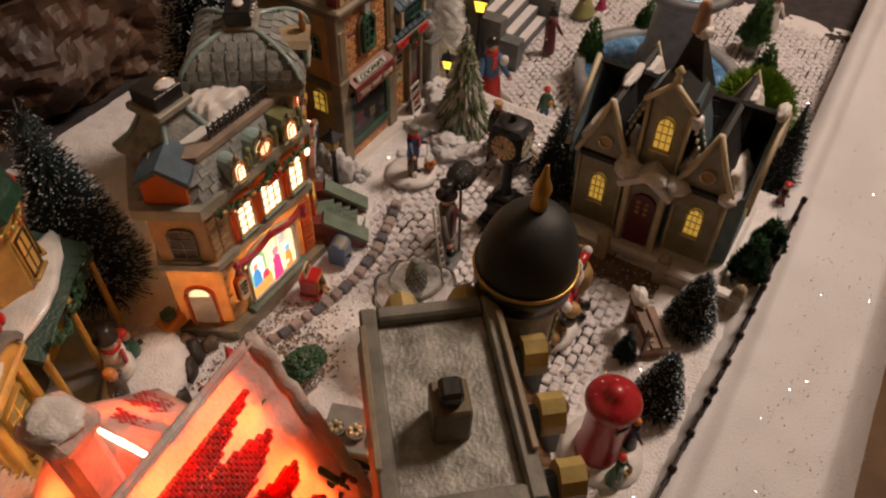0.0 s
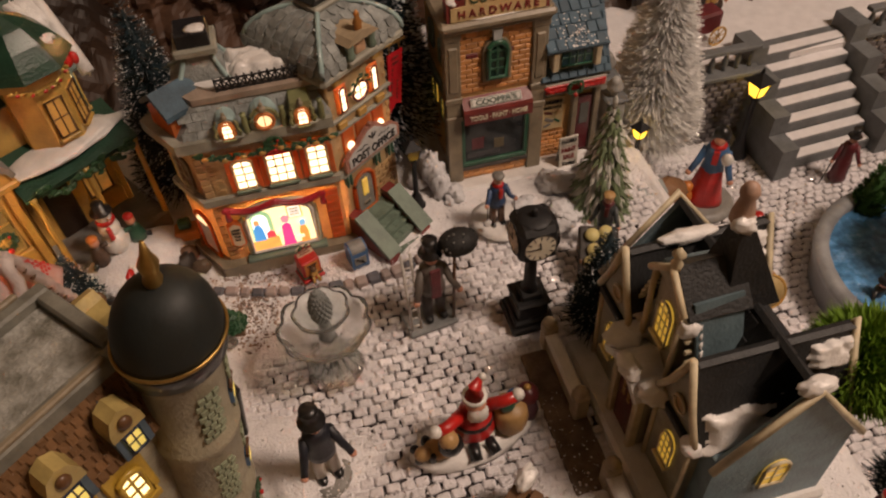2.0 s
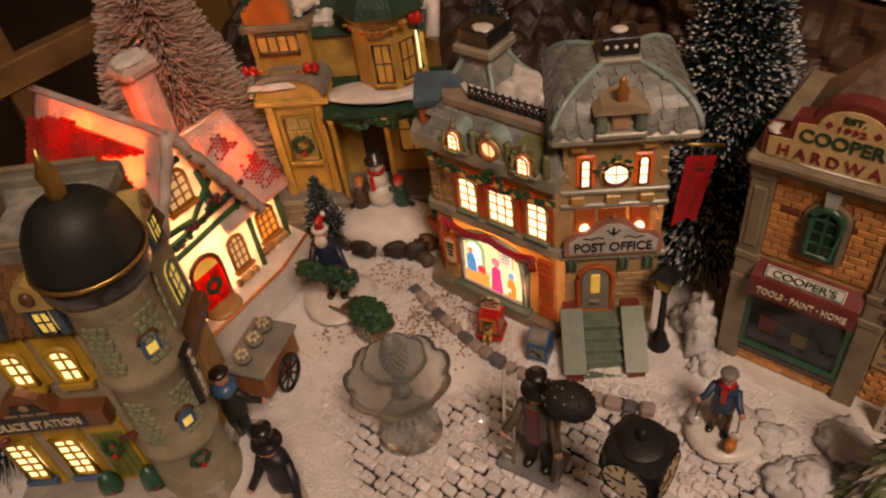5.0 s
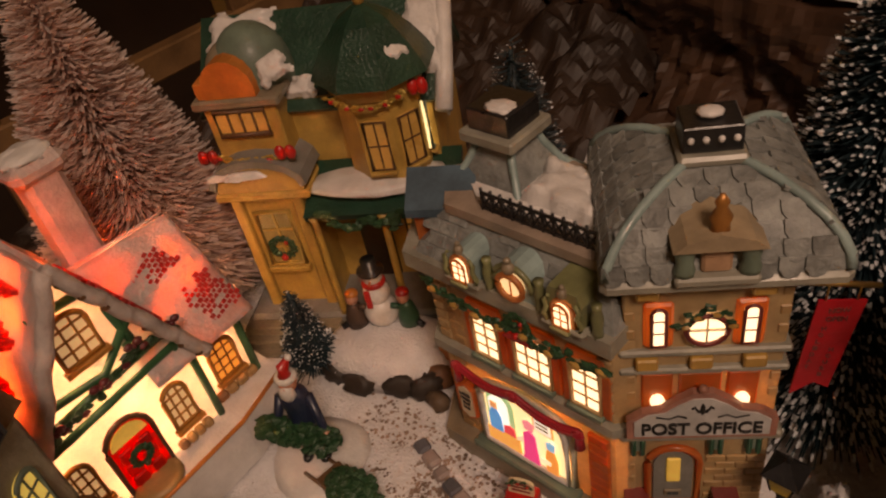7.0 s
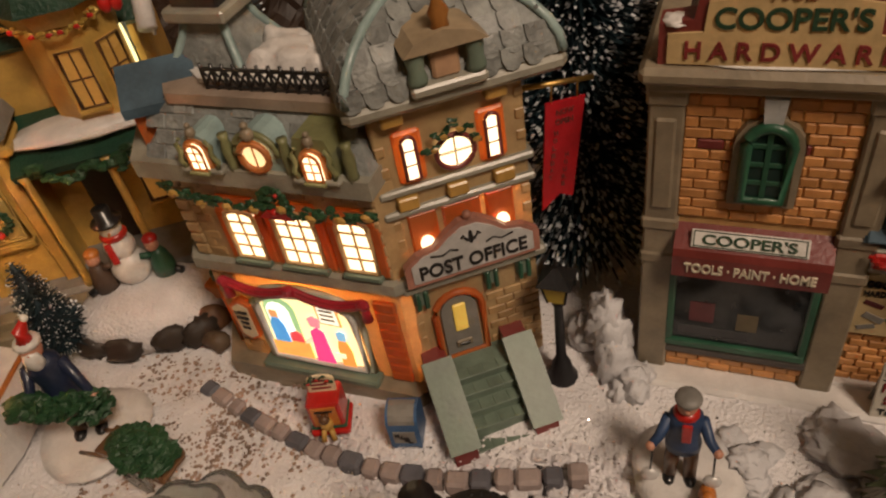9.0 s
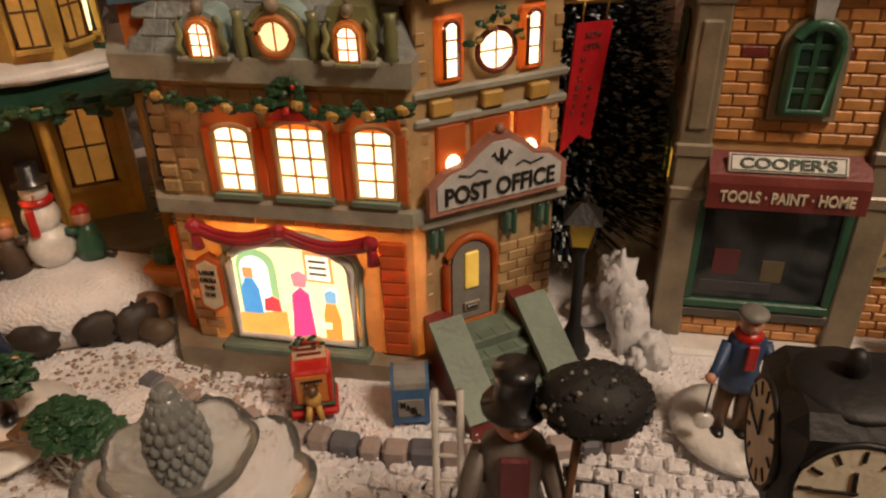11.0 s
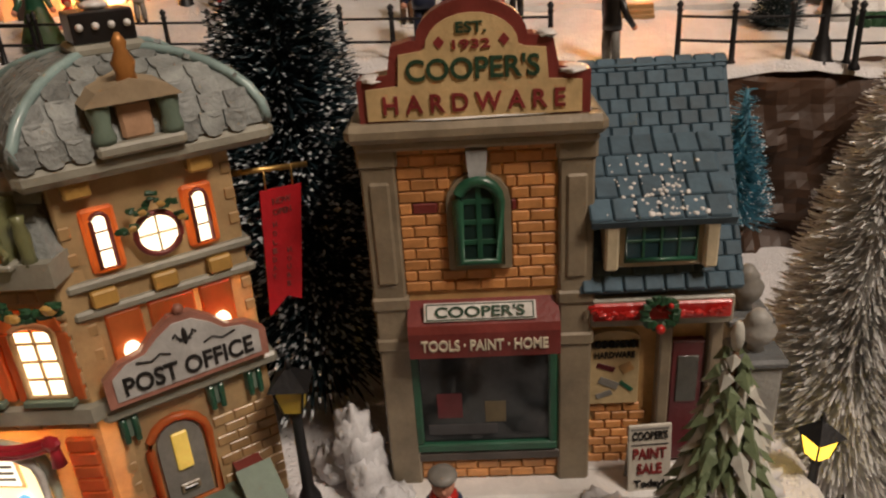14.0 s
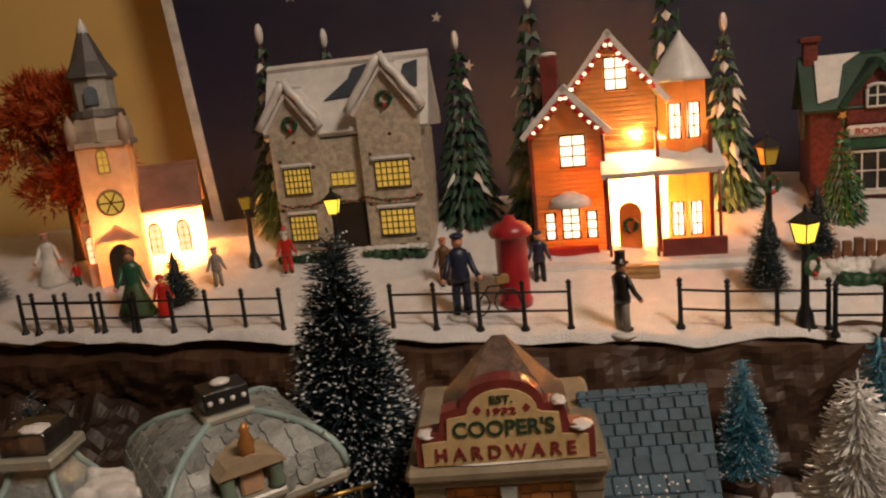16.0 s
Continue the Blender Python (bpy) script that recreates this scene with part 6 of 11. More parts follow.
tu = loft8([(0.030, 0.10), (0.030, 0.178)], YELLOWH, "turret_wall", "yellow octagonal turret", gh)
loft8([(0.032, 0.172), (0.037, 0.182), (0.036, 0.186)], YELLOWH, "turret_cornice", "", gh)
loft8([(0.042, 0.184), (0.038, 0.192), (0.030, 0.204), (0.019, 0.216), (0.006, 0.224), (0.001, 0.226)], GREENR, "turret_roof", "dark green pointed turret roof", gh)
s = Shape()
s.lathe([(0.0028, 0.224), (0.0044, 0.230), (0.002, 0.234), (0.0036, 0.238), (0.001, 0.242)], GOLDP, OC[0], OC[1], 10)
s.link("finial", gh)
for k in (5, 6, 7):
    a = 0.39 + math.pi * (k + 0.5) / 4
    r = 0.030 * math.cos(math.pi / 8)
    mm = pose(OC[0] + r * math.cos(a), OC[1] + r * math.sin(a), 0.122, 0, 0, math.degrees(a) + 90) @ pose(0, -0.0012, 0)
    window(tu, mm, 0.0145, 0.036, BROWN if k < 7 else SAGE, WIN_PALE if k == 7 else mat("ochre_pane_b", (0.50, 0.28, 0.08), 0.3, glow=(1, 0.5, 0.1), power=0.12), 2, 2, 0, 0.0013, 0.003, sill=YELLOWH)
swag(gh, [(0.020, -0.010, 0.178), (0.046, -0.016, 0.172), (0.072, -0.006, 0.178)], 0.0024, mat("gilt_tinsel_b", (0.5, 0.35, 0.08), 0.4, metal=0.5), RED, "tinsel", "gilt tinsel swag")
s = Shape()
for q in (-1, 1):
    s.ball((0.077 + q * 0.003, 0.000, 0.176), (0.004, 0.004, 0.006), RED, 8, 6)
s.link("bow", gh, "red bow")
# main roof, porch
s = Shape()
s.quad((-0.085, 0.014, 0.158), (0.088, 0.014, 0.158), (0.088, 0.066, 0.210), (-0.085, 0.066, 0.210), 0.005, GREENR)
s.quad((0.088, 0.066, 0.210), (0.088, 0.118, 0.156), (-0.085, 0.118, 0.156), (-0.085, 0.066, 0.210), 0.005, GREENR)
mr = s.link("main_roof", gh, "dark green main roof")
RP = plane((-0.085, 0.014, 0.158), (0.088, 0.014, 0.158), (0.088, 0.066, 0.210))
snow_patch(mr, RP @ pose(-0.056, 0.024, 0), 0.058, 0.034, 6.0, 0.006)
snow_patch(mr, RP @ pose(0.076, 0.006, 0), 0.034, 0.072, 7.0, 0.006)
snow_patch(mr, RP @ pose(-0.012, -0.020, 0), 0.030, 0.020, 8.0, 0.006)
s = Shape()
s.tube([(0.089, 0.010, 0.152), (0.090, 0.030, 0.172), (0.090, 0.050, 0.194), (0.090, 0.066, 0.211)], 0.0060, SNOWPAINT, 9)
for i in range(5):
    s.tube([(0.091, 0.014 + 0.011 * i, 0.156 + 0.011 * i), (0.091, 0.014 + 0.011 * i, 0.146 + 0.011 * i - 0.004 * (i % 2))], 0.0030, SNOWPAINT, 7, 0.0010)
s.link("verge_snow", mr, "snow hanging over the gable verge")
snow_patch(tu, pose(OC[0] + 0.020, OC[1] - 0.018, 0.2000, 0, 0, 45) @ pose(0, 0, 0, 42, 0, 0), 0.020, 0.016, 9.0, 0.004)
s = Shape()
s.ext([(0.018, 0.004), (0.112, 0.004), (0.112, 0.156), (0.066, 0.204), (0.018, 0.156)], 0.0745, 0.080, YELLOWH, "x")
s.link("side_gable", gh, "yellow side gable")
s = Shape()
s.quad((-0.016, -0.024, 0.096), (0.094, -0.024, 0.096), (0.094, 0.024, 0.116), (-0.016, 0.024, 0.116), 0.006, GREENR)
pr = s.link("porch_roof", gh, "green porch roof under snow")
s = Shape()
s.ball((0.039, 0.001, 0.108), (0.056, 0.021, 0.0055), SNOWPAINT, 20, 12, 0.10)
s.link("porch_snow", pr, "snow on the porch roof")
swag(pr, [(0.000, -0.026, 0.098), (0.030, -0.027, 0.096), (0.060, -0.027, 0.097), (0.092, -0.024, 0.098)], 0.0055, LEAF, None, "garland", "thick green garland along the porch")
for x in (-0.010, 0.040, 0.090):
    s = Shape()
    s.lathe([(0.004, 0.002), (0.003, 0.006), (0.0026, 0.088), (0.004, 0.094)], YELLOWH, x, -0.021, 10)
    s.link("porch_post", gh)
# no opening is cut: a near-black slab carries the doorway's shade
s = Shape()
s.box(0.005, 0.030, 0.0175, 0.0205, 0.004, 0.085, mat("doorway_shade", (0.03, 0.016, 0.008)), 0.001)
s.link("doorway", gh, "dark slab with an open doorway's shade as its colour")
window(gh, pose(0.055, 0.0185, 0.030), 0.024, 0.048, BROWN, mat("ochre_pane_c", (0.50, 0.28, 0.08), 0.3, glow=(1, 0.5, 0.1), power=0.12), 2, 2, 0, 0.0016, 0.003, sill=YELLOWH)

# ---- chapel ----
ch = thing("chapel", "small grey-blue porcelain chapel with black slate roofs and snow", "building", pose(0.0145, -0.313, 0.004, 0, 0, -90) @ pose(0, 0, 0, 0, -2, 0))
ch.scale = (0.98, 1.0, 1.0)
s = Shape()
s.box(-0.080, 0.084, 0.004, 0.100, 0.004, 0.088, CHAPEL, 0.001)
s.link("wall", ch, "blue-grey chapel walls")
s = Shape()
s.box(-0.088, 0.092, -0.024, 0.106, -0.006, 0.006, SNOWPAINT, 0.003)
s.link("base", ch, "snowy base")
for x0 in (-0.0485, 0.0485):
    g = Shape()
    g.ext([(x0 - 0.022, 0.004), (x0 + 0.022, 0.004), (x0 + 0.022, 0.092), (x0, 0.144), (x0 - 0.022, 0.092)], -0.004, 0.03, CHFRONT)
    go = g.link("gable_front", ch, "dark stone gable front")
    s = Shape()
    for q in (-1, 1):
        s.tube([(x0, -0.006, 0.152), (x0 + q * 0.014, -0.006, 0.114), (x0 + q * 0.027, -0.006, 0.088)], 0.0028, CHTRIM, 6)
        s.tube([(x0 + q * 0.0225, -0.005, 0.088), (x0 + q * 0.0225, -0.005, 0.004)], 0.0018, CHTRIM, 6)
    s.link("gable_trim", go, "cream gable trim")
    s = Shape()
    s.box(x0 - 0.023, x0 + 0.023, -0.008, 0.0, 0.084, 0.090, CHROOF, 0.001)
    s.link("gable_band", go)
    s = Shape()
    s.tube([(x0 + 0.0065 * math.cos(2 * math.pi * i / 16), -0.006, 0.106 + 0.0065 * math.sin(2 * math.pi * i / 16)) for i in range(16)], 0.0012, CHTRIM, 6, closed=True)
    rw = s.link("round_window", go)
    s = Shape()
    s.ext([(x0 + 0.006 * math.cos(2 * math.pi * i / 16), 0.106 + 0.006 * math.sin(2 * math.pi * i / 16)) for i in range(16)], -0.0052, -0.003, TAN)
    s.link("pane", rw)
    window(go, pose(x0, -0.0048, 0.036), 0.015, 0.032, CHTRIM, WIN_YEL, 3, 4, 0.010, 0.0010, 0.003, sill=CHTRIM)
    r = Shape()
    for q in (-1, 1):
        a, b = (x0, -0.003, 0.150), (x0, 0.100, 0.150)
        c, d = (x0 + q * 0.028, 0.100, 0.086), (x0 + q * 0.028, -0.003, 0.086)
        r.quad(*((a, d, c, b) if q > 0 else (a, b, c, d)), 0.004, CHROOF)
    r.link("roof", go, "black slate gable roof")
r = Shape()
r.quad((-0.060, 0.012, 0.092), (0.060, 0.012, 0.092), (0.060, 0.052, 0.152), (-0.060, 0.052, 0.152), 0.004, CHROOF)
r.quad((0.084, 0.052, 0.152), (0.084, 0.104, 0.084), (-0.084, 0.104, 0.084), (-0.084, 0.052, 0.152), 0.004, CHROOF)
mr = r.link("main_roof", ch, "black slate main roof")
for k in range(5):
    for i in range(7):
        s = Shape()
        s.m = pose(-0.028 + 0.0085 * i + (0.004 if k % 2 else 0) + 0.004, 0.016 + 0.0072 * k, 0.0985 + 0.0108 * k, 56.3)
        s.box(-0.0039, 0.0039, -0.0058, 0.0058, 0.0, 0.0012, CHROOF, 0.0007)
        s.link("slate", mr)
g = Shape()
g.ext([(0.004, 0.004), (0.100, 0.004), (0.100, 0.086), (0.052, 0.148), (0.004, 0.086)], 0.082, 0.086, CHAPEL, "x")
g.link("side_gable", ch, "blue-grey side gable")
g = Shape()
g.ext([(0.004, 0.004), (0.100, 0.004), (0.100, 0.086), (0.052, 0.148), (0.004, 0.086)], -0.086, -0.082, CHAPEL, "x")
g.link("side_gable", ch, "blue-grey side gable")
for q in (-1, 1):
    s = Shape()
    s.tube([(q * 0.088, 0.000, 0.084), (q * 0.088, 0.052, 0.153), (q * 0.088, 0.104, 0.084)], 0.0030, CHTRIM, 6)
    s.link("verge", ch, "cream verge trim")
    window(ch, pose(q * 0.0865, 0.052, 0.040, 0, 0, 90 * q), 0.018, 0.030, CHTRIM, WIN_YEL, 2, 3, 0.010, 0.0014, 0.003)
# door porch and bell tower
p = Shape()
p.ext([(-0.019, 0.004), (0.019, 0.004), (0.019, 0.086), (-0.019, 0.086)], -0.010, 0.02, CHFRONT)
po2 = p.link("porch", ch, "door porch with cream posts")
s = Shape()
s.ext(arch(0.024, 0.006, 0.056, 0.012), -0.0125, -0.009, DARKRED)
dd = s.link("door", po2, "maroon arched door")
s = Shape()
for q in (-1, 1):
    for k in range(3):
        s.box(q * 0.004 - 0.002, q * 0.004 + 0.002, -0.0135, -0.012, 0.044 + 0.006 * k, 0.048 + 0.006 * k, TAN, 0.0004)
s.link("door_light", dd)
for q in (-1, 1):
    s = Shape()
    s.box(q * 0.017 - 0.003, q * 0.017 + 0.003, -0.016, -0.009, 0.004, 0.082, CHTRIM, 0.001)
    s.link("porch_post", po2)
s = Shape()
for q in (-1, 1):
    s.quad(*(((0, -0.022, 0.098), (q * 0.027, -0.022, 0.080), (q * 0.027, 0.012, 0.080), (0, 0.012, 0.098))[::q]), 0.006, SNOWPAINT)
s.ball((0.006, -0.020, 0.095), (0.012, 0.007, 0.006), SNOWPAINT, 12, 8, 0.15)
s.ball((-0.022, -0.010, 0.090), (0.012, 0.014, 0.007), SNOWPAINT, 12, 8, 0.15)
s.ball((0.026, -0.008, 0.088), (0.011, 0.012, 0.006), SNOWPAINT, 12, 8, 0.15)
s.link("porch_snow", po2, "snow on the porch roof")
t = Shape()
t.box(-0.017, 0.017, 0.004, 0.040, 0.085, 0.160, CHFRONT, 0.001)
to = t.link("bell_tower", ch, "square bell tower")
window(to, pose(0, 0.003, 0.112), 0.016, 0.034, CHTRIM, WIN_YEL, 3, 4, 0.010, 0.0010, 0.003, sill=CHTRIM)
s = Shape()
for q in (-1, 1):
    s.tube([(q * 0.019, 0.001, 0.085), (q * 0.019, 0.001, 0.162)], 0.0022, CHTRIM, 6)
    s.tube([(0, -0.001, 0.182), (q * 0.023, -0.001, 0.160)], 0.0026, CHTRIM, 6)
s.ext([(-0.020, 0.160), (0.020, 0.160), (0, 0.180)], 0.002, 0.042, CHFRONT)
s.lathe([(0.003, 0.180), (0.004, 0.185), (0.002, 0.189), (0.0045, 0.193), (0.001, 0.198)], CHTRIM, 0, 0.001, 10)
s.link("tower_gable", to, "cream-edged tower gable")
s = Shape()
for q in (-1, 1):
    s.quad(*(((0, 0.002, 0.183), (q * 0.026, 0.002, 0.158), (q * 0.026, 0.044, 0.158), (0, 0.044, 0.183))[::q]), 0.004, CHROOF)
s.link("tower_roof", to, "black tower roof")
for q in (-1, 1):
    s = Shape()
    s.quad(*(((q * 0.016, 0.040, 0.166), (q * 0.040, 0.040, 0.100), (q * 0.040, 0.010, 0.100), (q * 0.018, 0.006, 0.166))[::q]), 0.003, CHSKIRT)
    s.link("tower_skirt", to, "blue-grey sloping tower skirt")
    for k in range(8):
        s = Shape()
        s.box(q * (0.021 + 0.0026 * k) - 0.0012, q * (0.021 + 0.0026 * k) + 0.0012, 0.002, 0.007, 0.152 - 0.0075 * k, 0.1555 - 0.0075 * k, CHTRIM, 0.0004)
        s.link("crocket", to)
s = Shape()
s.put([(-0.020, 0.030, 0.148), (0.020, 0.030, 0.148), (0.020, 0.068, 0.148), (-0.020, 0.068, 0.148), (0, 0.036, 0.226)], [[0, 1, 4], [1, 2, 4], [2, 3, 4], [3, 0, 4], [3, 2, 1, 0]], CHROOF)
s.link("spire", ch, "steep black spire")
s = Shape()
s.lathe([(0.0075, 0.212), (0.0065, 0.220), (0.0045, 0.228), (0.0060, 0.233), (0.004, 0.238), (0.001, 0.240)], mat("spire_rosy_stone", (0.42, 0.27, 0.20), 0.5), 0, 0.036, 10)
s.ball((0.005, 0.034, 0.213), (0.007, 0.007, 0.006), SNOWPAINT, 10, 8, 0.2)
s.link("spire_top", ch)
for q in (-1, 1):
    # snow drifts on the roofs and in the valleys beside the tower
    GP = plane((0.0485 * q + 0.028, -0.003, 0.086), (0.0485 * q + 0.028, 0.100, 0.086), (0.0485 * q, 0.100, 0.150))
    snow_patch(ch, GP @ pose(-0.024, -0.020, 0.0005), 0.060, 0.034, 11.0 + q, 0.005, label="snow drift on the roof's lower edge")
    snow_patch(ch, GP @ pose(0.036, 0.016, 0.0005), 0.034, 0.024, 15.0 + q, 0.005)
    GP = plane((0.0485 * q - 0.028, 0.100, 0.086), (0.0485 * q - 0.028, -0.003, 0.086), (0.0485 * q, -0.003, 0.150))
    snow_patch(ch, GP @ pose(0.026, -0.018, 0.0005), 0.050, 0.028, 13.0 + q, 0.005, label="snow drift in the roof valley")
    s = Shape()
    s.tube([(0.0485 * q - 0.028, 0.1015, 0.085), (0.0485 * q, 0.1015, 0.152), (0.0485 * q + 0.028, 0.1015, 0.085)], 0.0030, CHTRIM, 6)
    s.link("verge", ch, "cream verge trim")
    s = Shape()
    s.ext([(0.0485 * q - 0.022, 0.004), (0.0485 * q + 0.022, 0.004), (0.0485 * q + 0.022, 0.092), (0.0485 * q, 0.146), (0.0485 * q - 0.022, 0.092)], 0.092, 0.099, CHAPEL)
    s.link("rear_gable", ch, "blue-grey rear gable")
for x, y, z, a, b, c in ((0.0, 0.056, 0.156, 0.012, 0.006, 0.005), (0.084, 0.052, 0.152, 0.006, 0.012, 0.006), (0.070, -0.006, 0.090, 0.008, 0.007, 0.006), (-0.025, 0.000, 0.094, 0.008, 0.012, 0.006), (0.024, 0.004, 0.150, 0.006, 0.007, 0.007), (-0.0485, 0.040, 0.151, 0.006, 0.022, 0.005)):
    s = Shape()
    s.ball((x, y, z), (a, b, c), SNOWPAINT, 14, 8, 0.14)
    s.link("snow_lump", ch, "lump of snow on the roof")
# jagged icicle edge on the tower's skirts
for q in (-1, 1):
    s = Shape()
    for k in range(9):
        s.tube([(q * (0.020 + 0.0024 * k), 0.012, 0.160 - 0.0066 * k), (q * (0.025 + 0.0024 * k), 0.010, 0.156 - 0.0066 * k)], 0.0022, SNOWPAINT, 6, 0.0008)
    s.link("snow_edge", to, "jagged snow edge")
# low garden walls in front of the chapel
for x0, x1 in ((-0.098, -0.030), (0.030, 0.100)):
    gw = thing("garden_wall", "low cream stone garden wall with snowy coping", "wall", pose(-0.022, -0.320, 0.0, 0, 0, -90), "chapel garden walls")
    s = Shape()
    s.box(x0, x1, -0.004, 0.004, 0.0, 0.018, COPPICE, 0.002)
    s.link("wall", gw)
    s = Shape()
    s.box(x0 - 0.002, x1 + 0.002, -0.006, 0.006, 0.018, 0.023, SNOWPAINT, 0.0022)
    s.link("coping", gw, "snowy coping")
    for x in (x0, x1):
        s = Shape()
        s.box(x - 0.006, x + 0.006, -0.006, 0.006, 0.0, 0.030, COPPICE, 0.0016)
        s.lathe([(0.005, 0.030), (0.006, 0.033), (0.002, 0.038)], COPPICE, x, 0, 10)
        s.link("gate_post", gw)
s = Shape()
s.box(-0.094, 0.098, -0.056, -0.024, -0.004, 0.0016, mat("brown_earth", (0.20, 0.14, 0.10), 0.8, var=0.35, bump=0.6), 0.001)
solo("garden_bed", s, "strip of brown earth before the chapel", "ground", pose(0.008, -0.320, 0.0, 0, 0, -90), kind="structure")

# ---- police station ----
ps = thing("police_station", "yellow and stone porcelain police station with flat grey roof", "building", pose(-0.326, -0.343, 0.0, 0, 0, 41))
ps.scale = (0.9, 0.9, 1.16)
YEL = mat("police_yellow", (0.52, 0.33, 0.045), 0.42, coat=0.2)
PSTONE = mat("police_stone", (0.36, 0.325, 0.235), 0.5, bump=0.4)
WIN_POL = mat("station_pane", (0.7, 0.55, 0.2), 0.35, glow=(1.0, 0.78, 0.16), power=0.55, var=0.3)
WIN_STA = mat("station_front_pane", (0.8, 0.7, 0.4), 0.35, glow=(1.0, 0.84, 0.40), power=1.9, var=0.2)
TILE = mat("brown_roof_tile", (0.17, 0.085, 0.035), 0.5, bump=0.4, tint=0.25)
ROOFG = mat("lead_roof", (0.22, 0.215, 0.18), 0.5, var=0.25)
s = Shape()
s.box(-0.075, 0.066, 0.0, 0.090, 0.004, 0.160, PSTONE, 0.001)
s.link("wall", ps, "stone walls")
s = Shape()
s.box(-0.085, 0.075, -0.020, 0.096, -0.004, 0.020, mat("station_base_stone", (0.40, 0.38, 0.35), 0.55, bump=0.5), 0.004)
s.link("base", ps)
s = Shape()
a, b = [(-0.080, -0.010), (0.070, -0.010), (0.070, 0.094), (-0.080, 0.094)], [(-0.066, 0.010), (0.060, 0.010), (0.060, 0.084), (-0.066, 0.084)]
s.put([(*p, 0.154) for p in a] + [(*p, 0.188) for p in b], [[0, 1, 5, 4], [1, 2, 6, 5], [2, 3, 7, 6], [3, 0, 4, 7], [4, 5, 6, 7], [3, 2, 1, 0]], TILE)
mo = s.link("mansard_roof", ps, "brown tiled mansard roof")
sl = math.degrees(math.atan2(0.034, 0.020))
for side, (n, x0, x1) in enumerate(((22, -0.074, 0.066), (14, -0.004, 0.088))):
    for k in range(8):
        f = (k + 0.5) / 8
        for i in range(n):
            w = (x1 - x0) / n
            x = x0 + w * (i + 0.5 + (0.25 if k % 2 else -0.25))
            sft = (0.5 - (i + 0.5) / n) * f * 0.022
            s = Shape()
            if side == 0:
                s.m = pose(x + sft, -0.010 + 0.020 * f, 0.154 + 0.034 * f, sl)
            else:
                s.m = pose(-0.080 + 0.014 * f, x + sft * 0.7, 0.154 + 0.034 * f, 0, 0, -90) @ pose(0, 0, 0, sl + 8)
            s.box(-w * 0.42, w * 0.42, -0.0030, 0.0030, 0.0, 0.0014, TILE, 0.0006)
            s.link("roof_tile", mo)
s = Shape()
for a0, b0, c0, d0 in ((-0.070, 0.060, 0.008, 0.018), (-0.070, 0.060, 0.081, 0.091), (-0.070, -0.060, 0.018, 0.081), (0.050, 0.060, 0.018, 0.081)):
    s = Shape()
    s.box(a0, b0, c0, d0, 0.186, 0.196, ROOFG, 0.0015)
    s.link("parapet", ps, "grey roof rim")
s = Shape()
s.box(-0.060, 0.050, 0.018, 0.081, 0.184, 0.190, mat("frosted_lead", (0.40, 0.40, 0.37), 0.4, dark=(0.15, 0.15, 0.125), var=0.3, scale=75, bump=0.6, coat=0.4), 0.0005)
s.link("flat_roof", ps, "flat lead roof dusted with snow")
for w in (0.010, 0.090):
    s = Shape()
    s.box(-0.045, 0.045, w - 0.002, w + 0.002, 0.196, 0.199, TAUPE, 0.0008)
    s.link("roof_bar", ps)
s = Shape()
s.box(-0.030, -0.008, 0.040, 0.060, 0.190, 0.212, mat("chimney_taupe", (0.16, 0.13, 0.08), 0.5), 0.0015)
s.box(-0.026, -0.012, 0.044, 0.056, 0.212, 0.220, BLACK, 0.002)
s.link("chimney", ps, "short taupe chimney with black pot")


SHELLY = mat("pale_shell_yellow", (0.48, 0.36, 0.13), 0.42, coat=0.3)


def dormer(m):
    d = Shape()
    d.m = m
    d.ext([(-0.010, 0.0), (0.010, 0.0), (0.010, 0.018), (0.007, 0.022), (0.0, 0.027), (-0.007, 0.022), (-0.010, 0.018)], -0.002, 0.024, mat("dormer_blue", (0.07, 0.11, 0.15), 0.45))
    do = d.link("dormer", ps, "blue-grey dormer with yellow shell top")
    s = Shape()
    s.m = m
    s.ext([(-0.011, 0.018), (0.011, 0.018), (0.0105, 0.024), (0.007, 0.031), (0, 0.034), (-0.007, 0.031), (-0.0105, 0.024)], -0.004, 0.010, SHELLY)
    s.ball((0, -0.005, 0.026), (0.0045, 0.003, 0.004), BROWN, 10, 7)
    s.link("shell_top", do)
    window(do, m @ pose(0, -0.0028, 0.003), 0.010, 0.014, NAVY, WIN_POL, 2, 2, 0, 0.0012, 0.002)


for x in (-0.052, -0.012, 0.028):
    dormer(pose(x, -0.012, 0.156))
for y in (0.024, 0.064):
    dormer(pose(-0.084, y, 0.156, 0, 0, -90))
    dormer(pose(0.072, y, 0.156, 0, 0, 90))
for x in (-0.056, -0.018, 0.014):
    s = Shape()
    s.box(x - 0.014, x + 0.014, -0.003, 0.001, 0.111, 0.147, YEL, 0.001)
    fo = s.link("window_panel", ps, "yellow window surround")
    window(fo, pose(x, -0.0035, 0.115), 0.015, 0.024, YEL, WIN_STA, 2, 3, 0.004, 0.0022, 0.003, sill=YEL)
for x in (-0.060, -0.024):
    s = Shape()
    s.box(x - 0.014, x + 0.014, -0.003, 0.001, 0.022, 0.080, YEL, 0.001)
    fo = s.link("window_panel", ps, "yellow window surround")
    window(fo, pose(x, -0.0035, 0.033), 0.017, 0.034, YEL, WIN_STA, 2, 5, 0, 0.0022, 0.003, sill=BLUE)
s = Shape()
s.box(-0.004, 0.022, -0.005, 0.001, 0.021, 0.077, YEL, 0.001)
do = s.link("station_door", ps, "green and yellow double door")
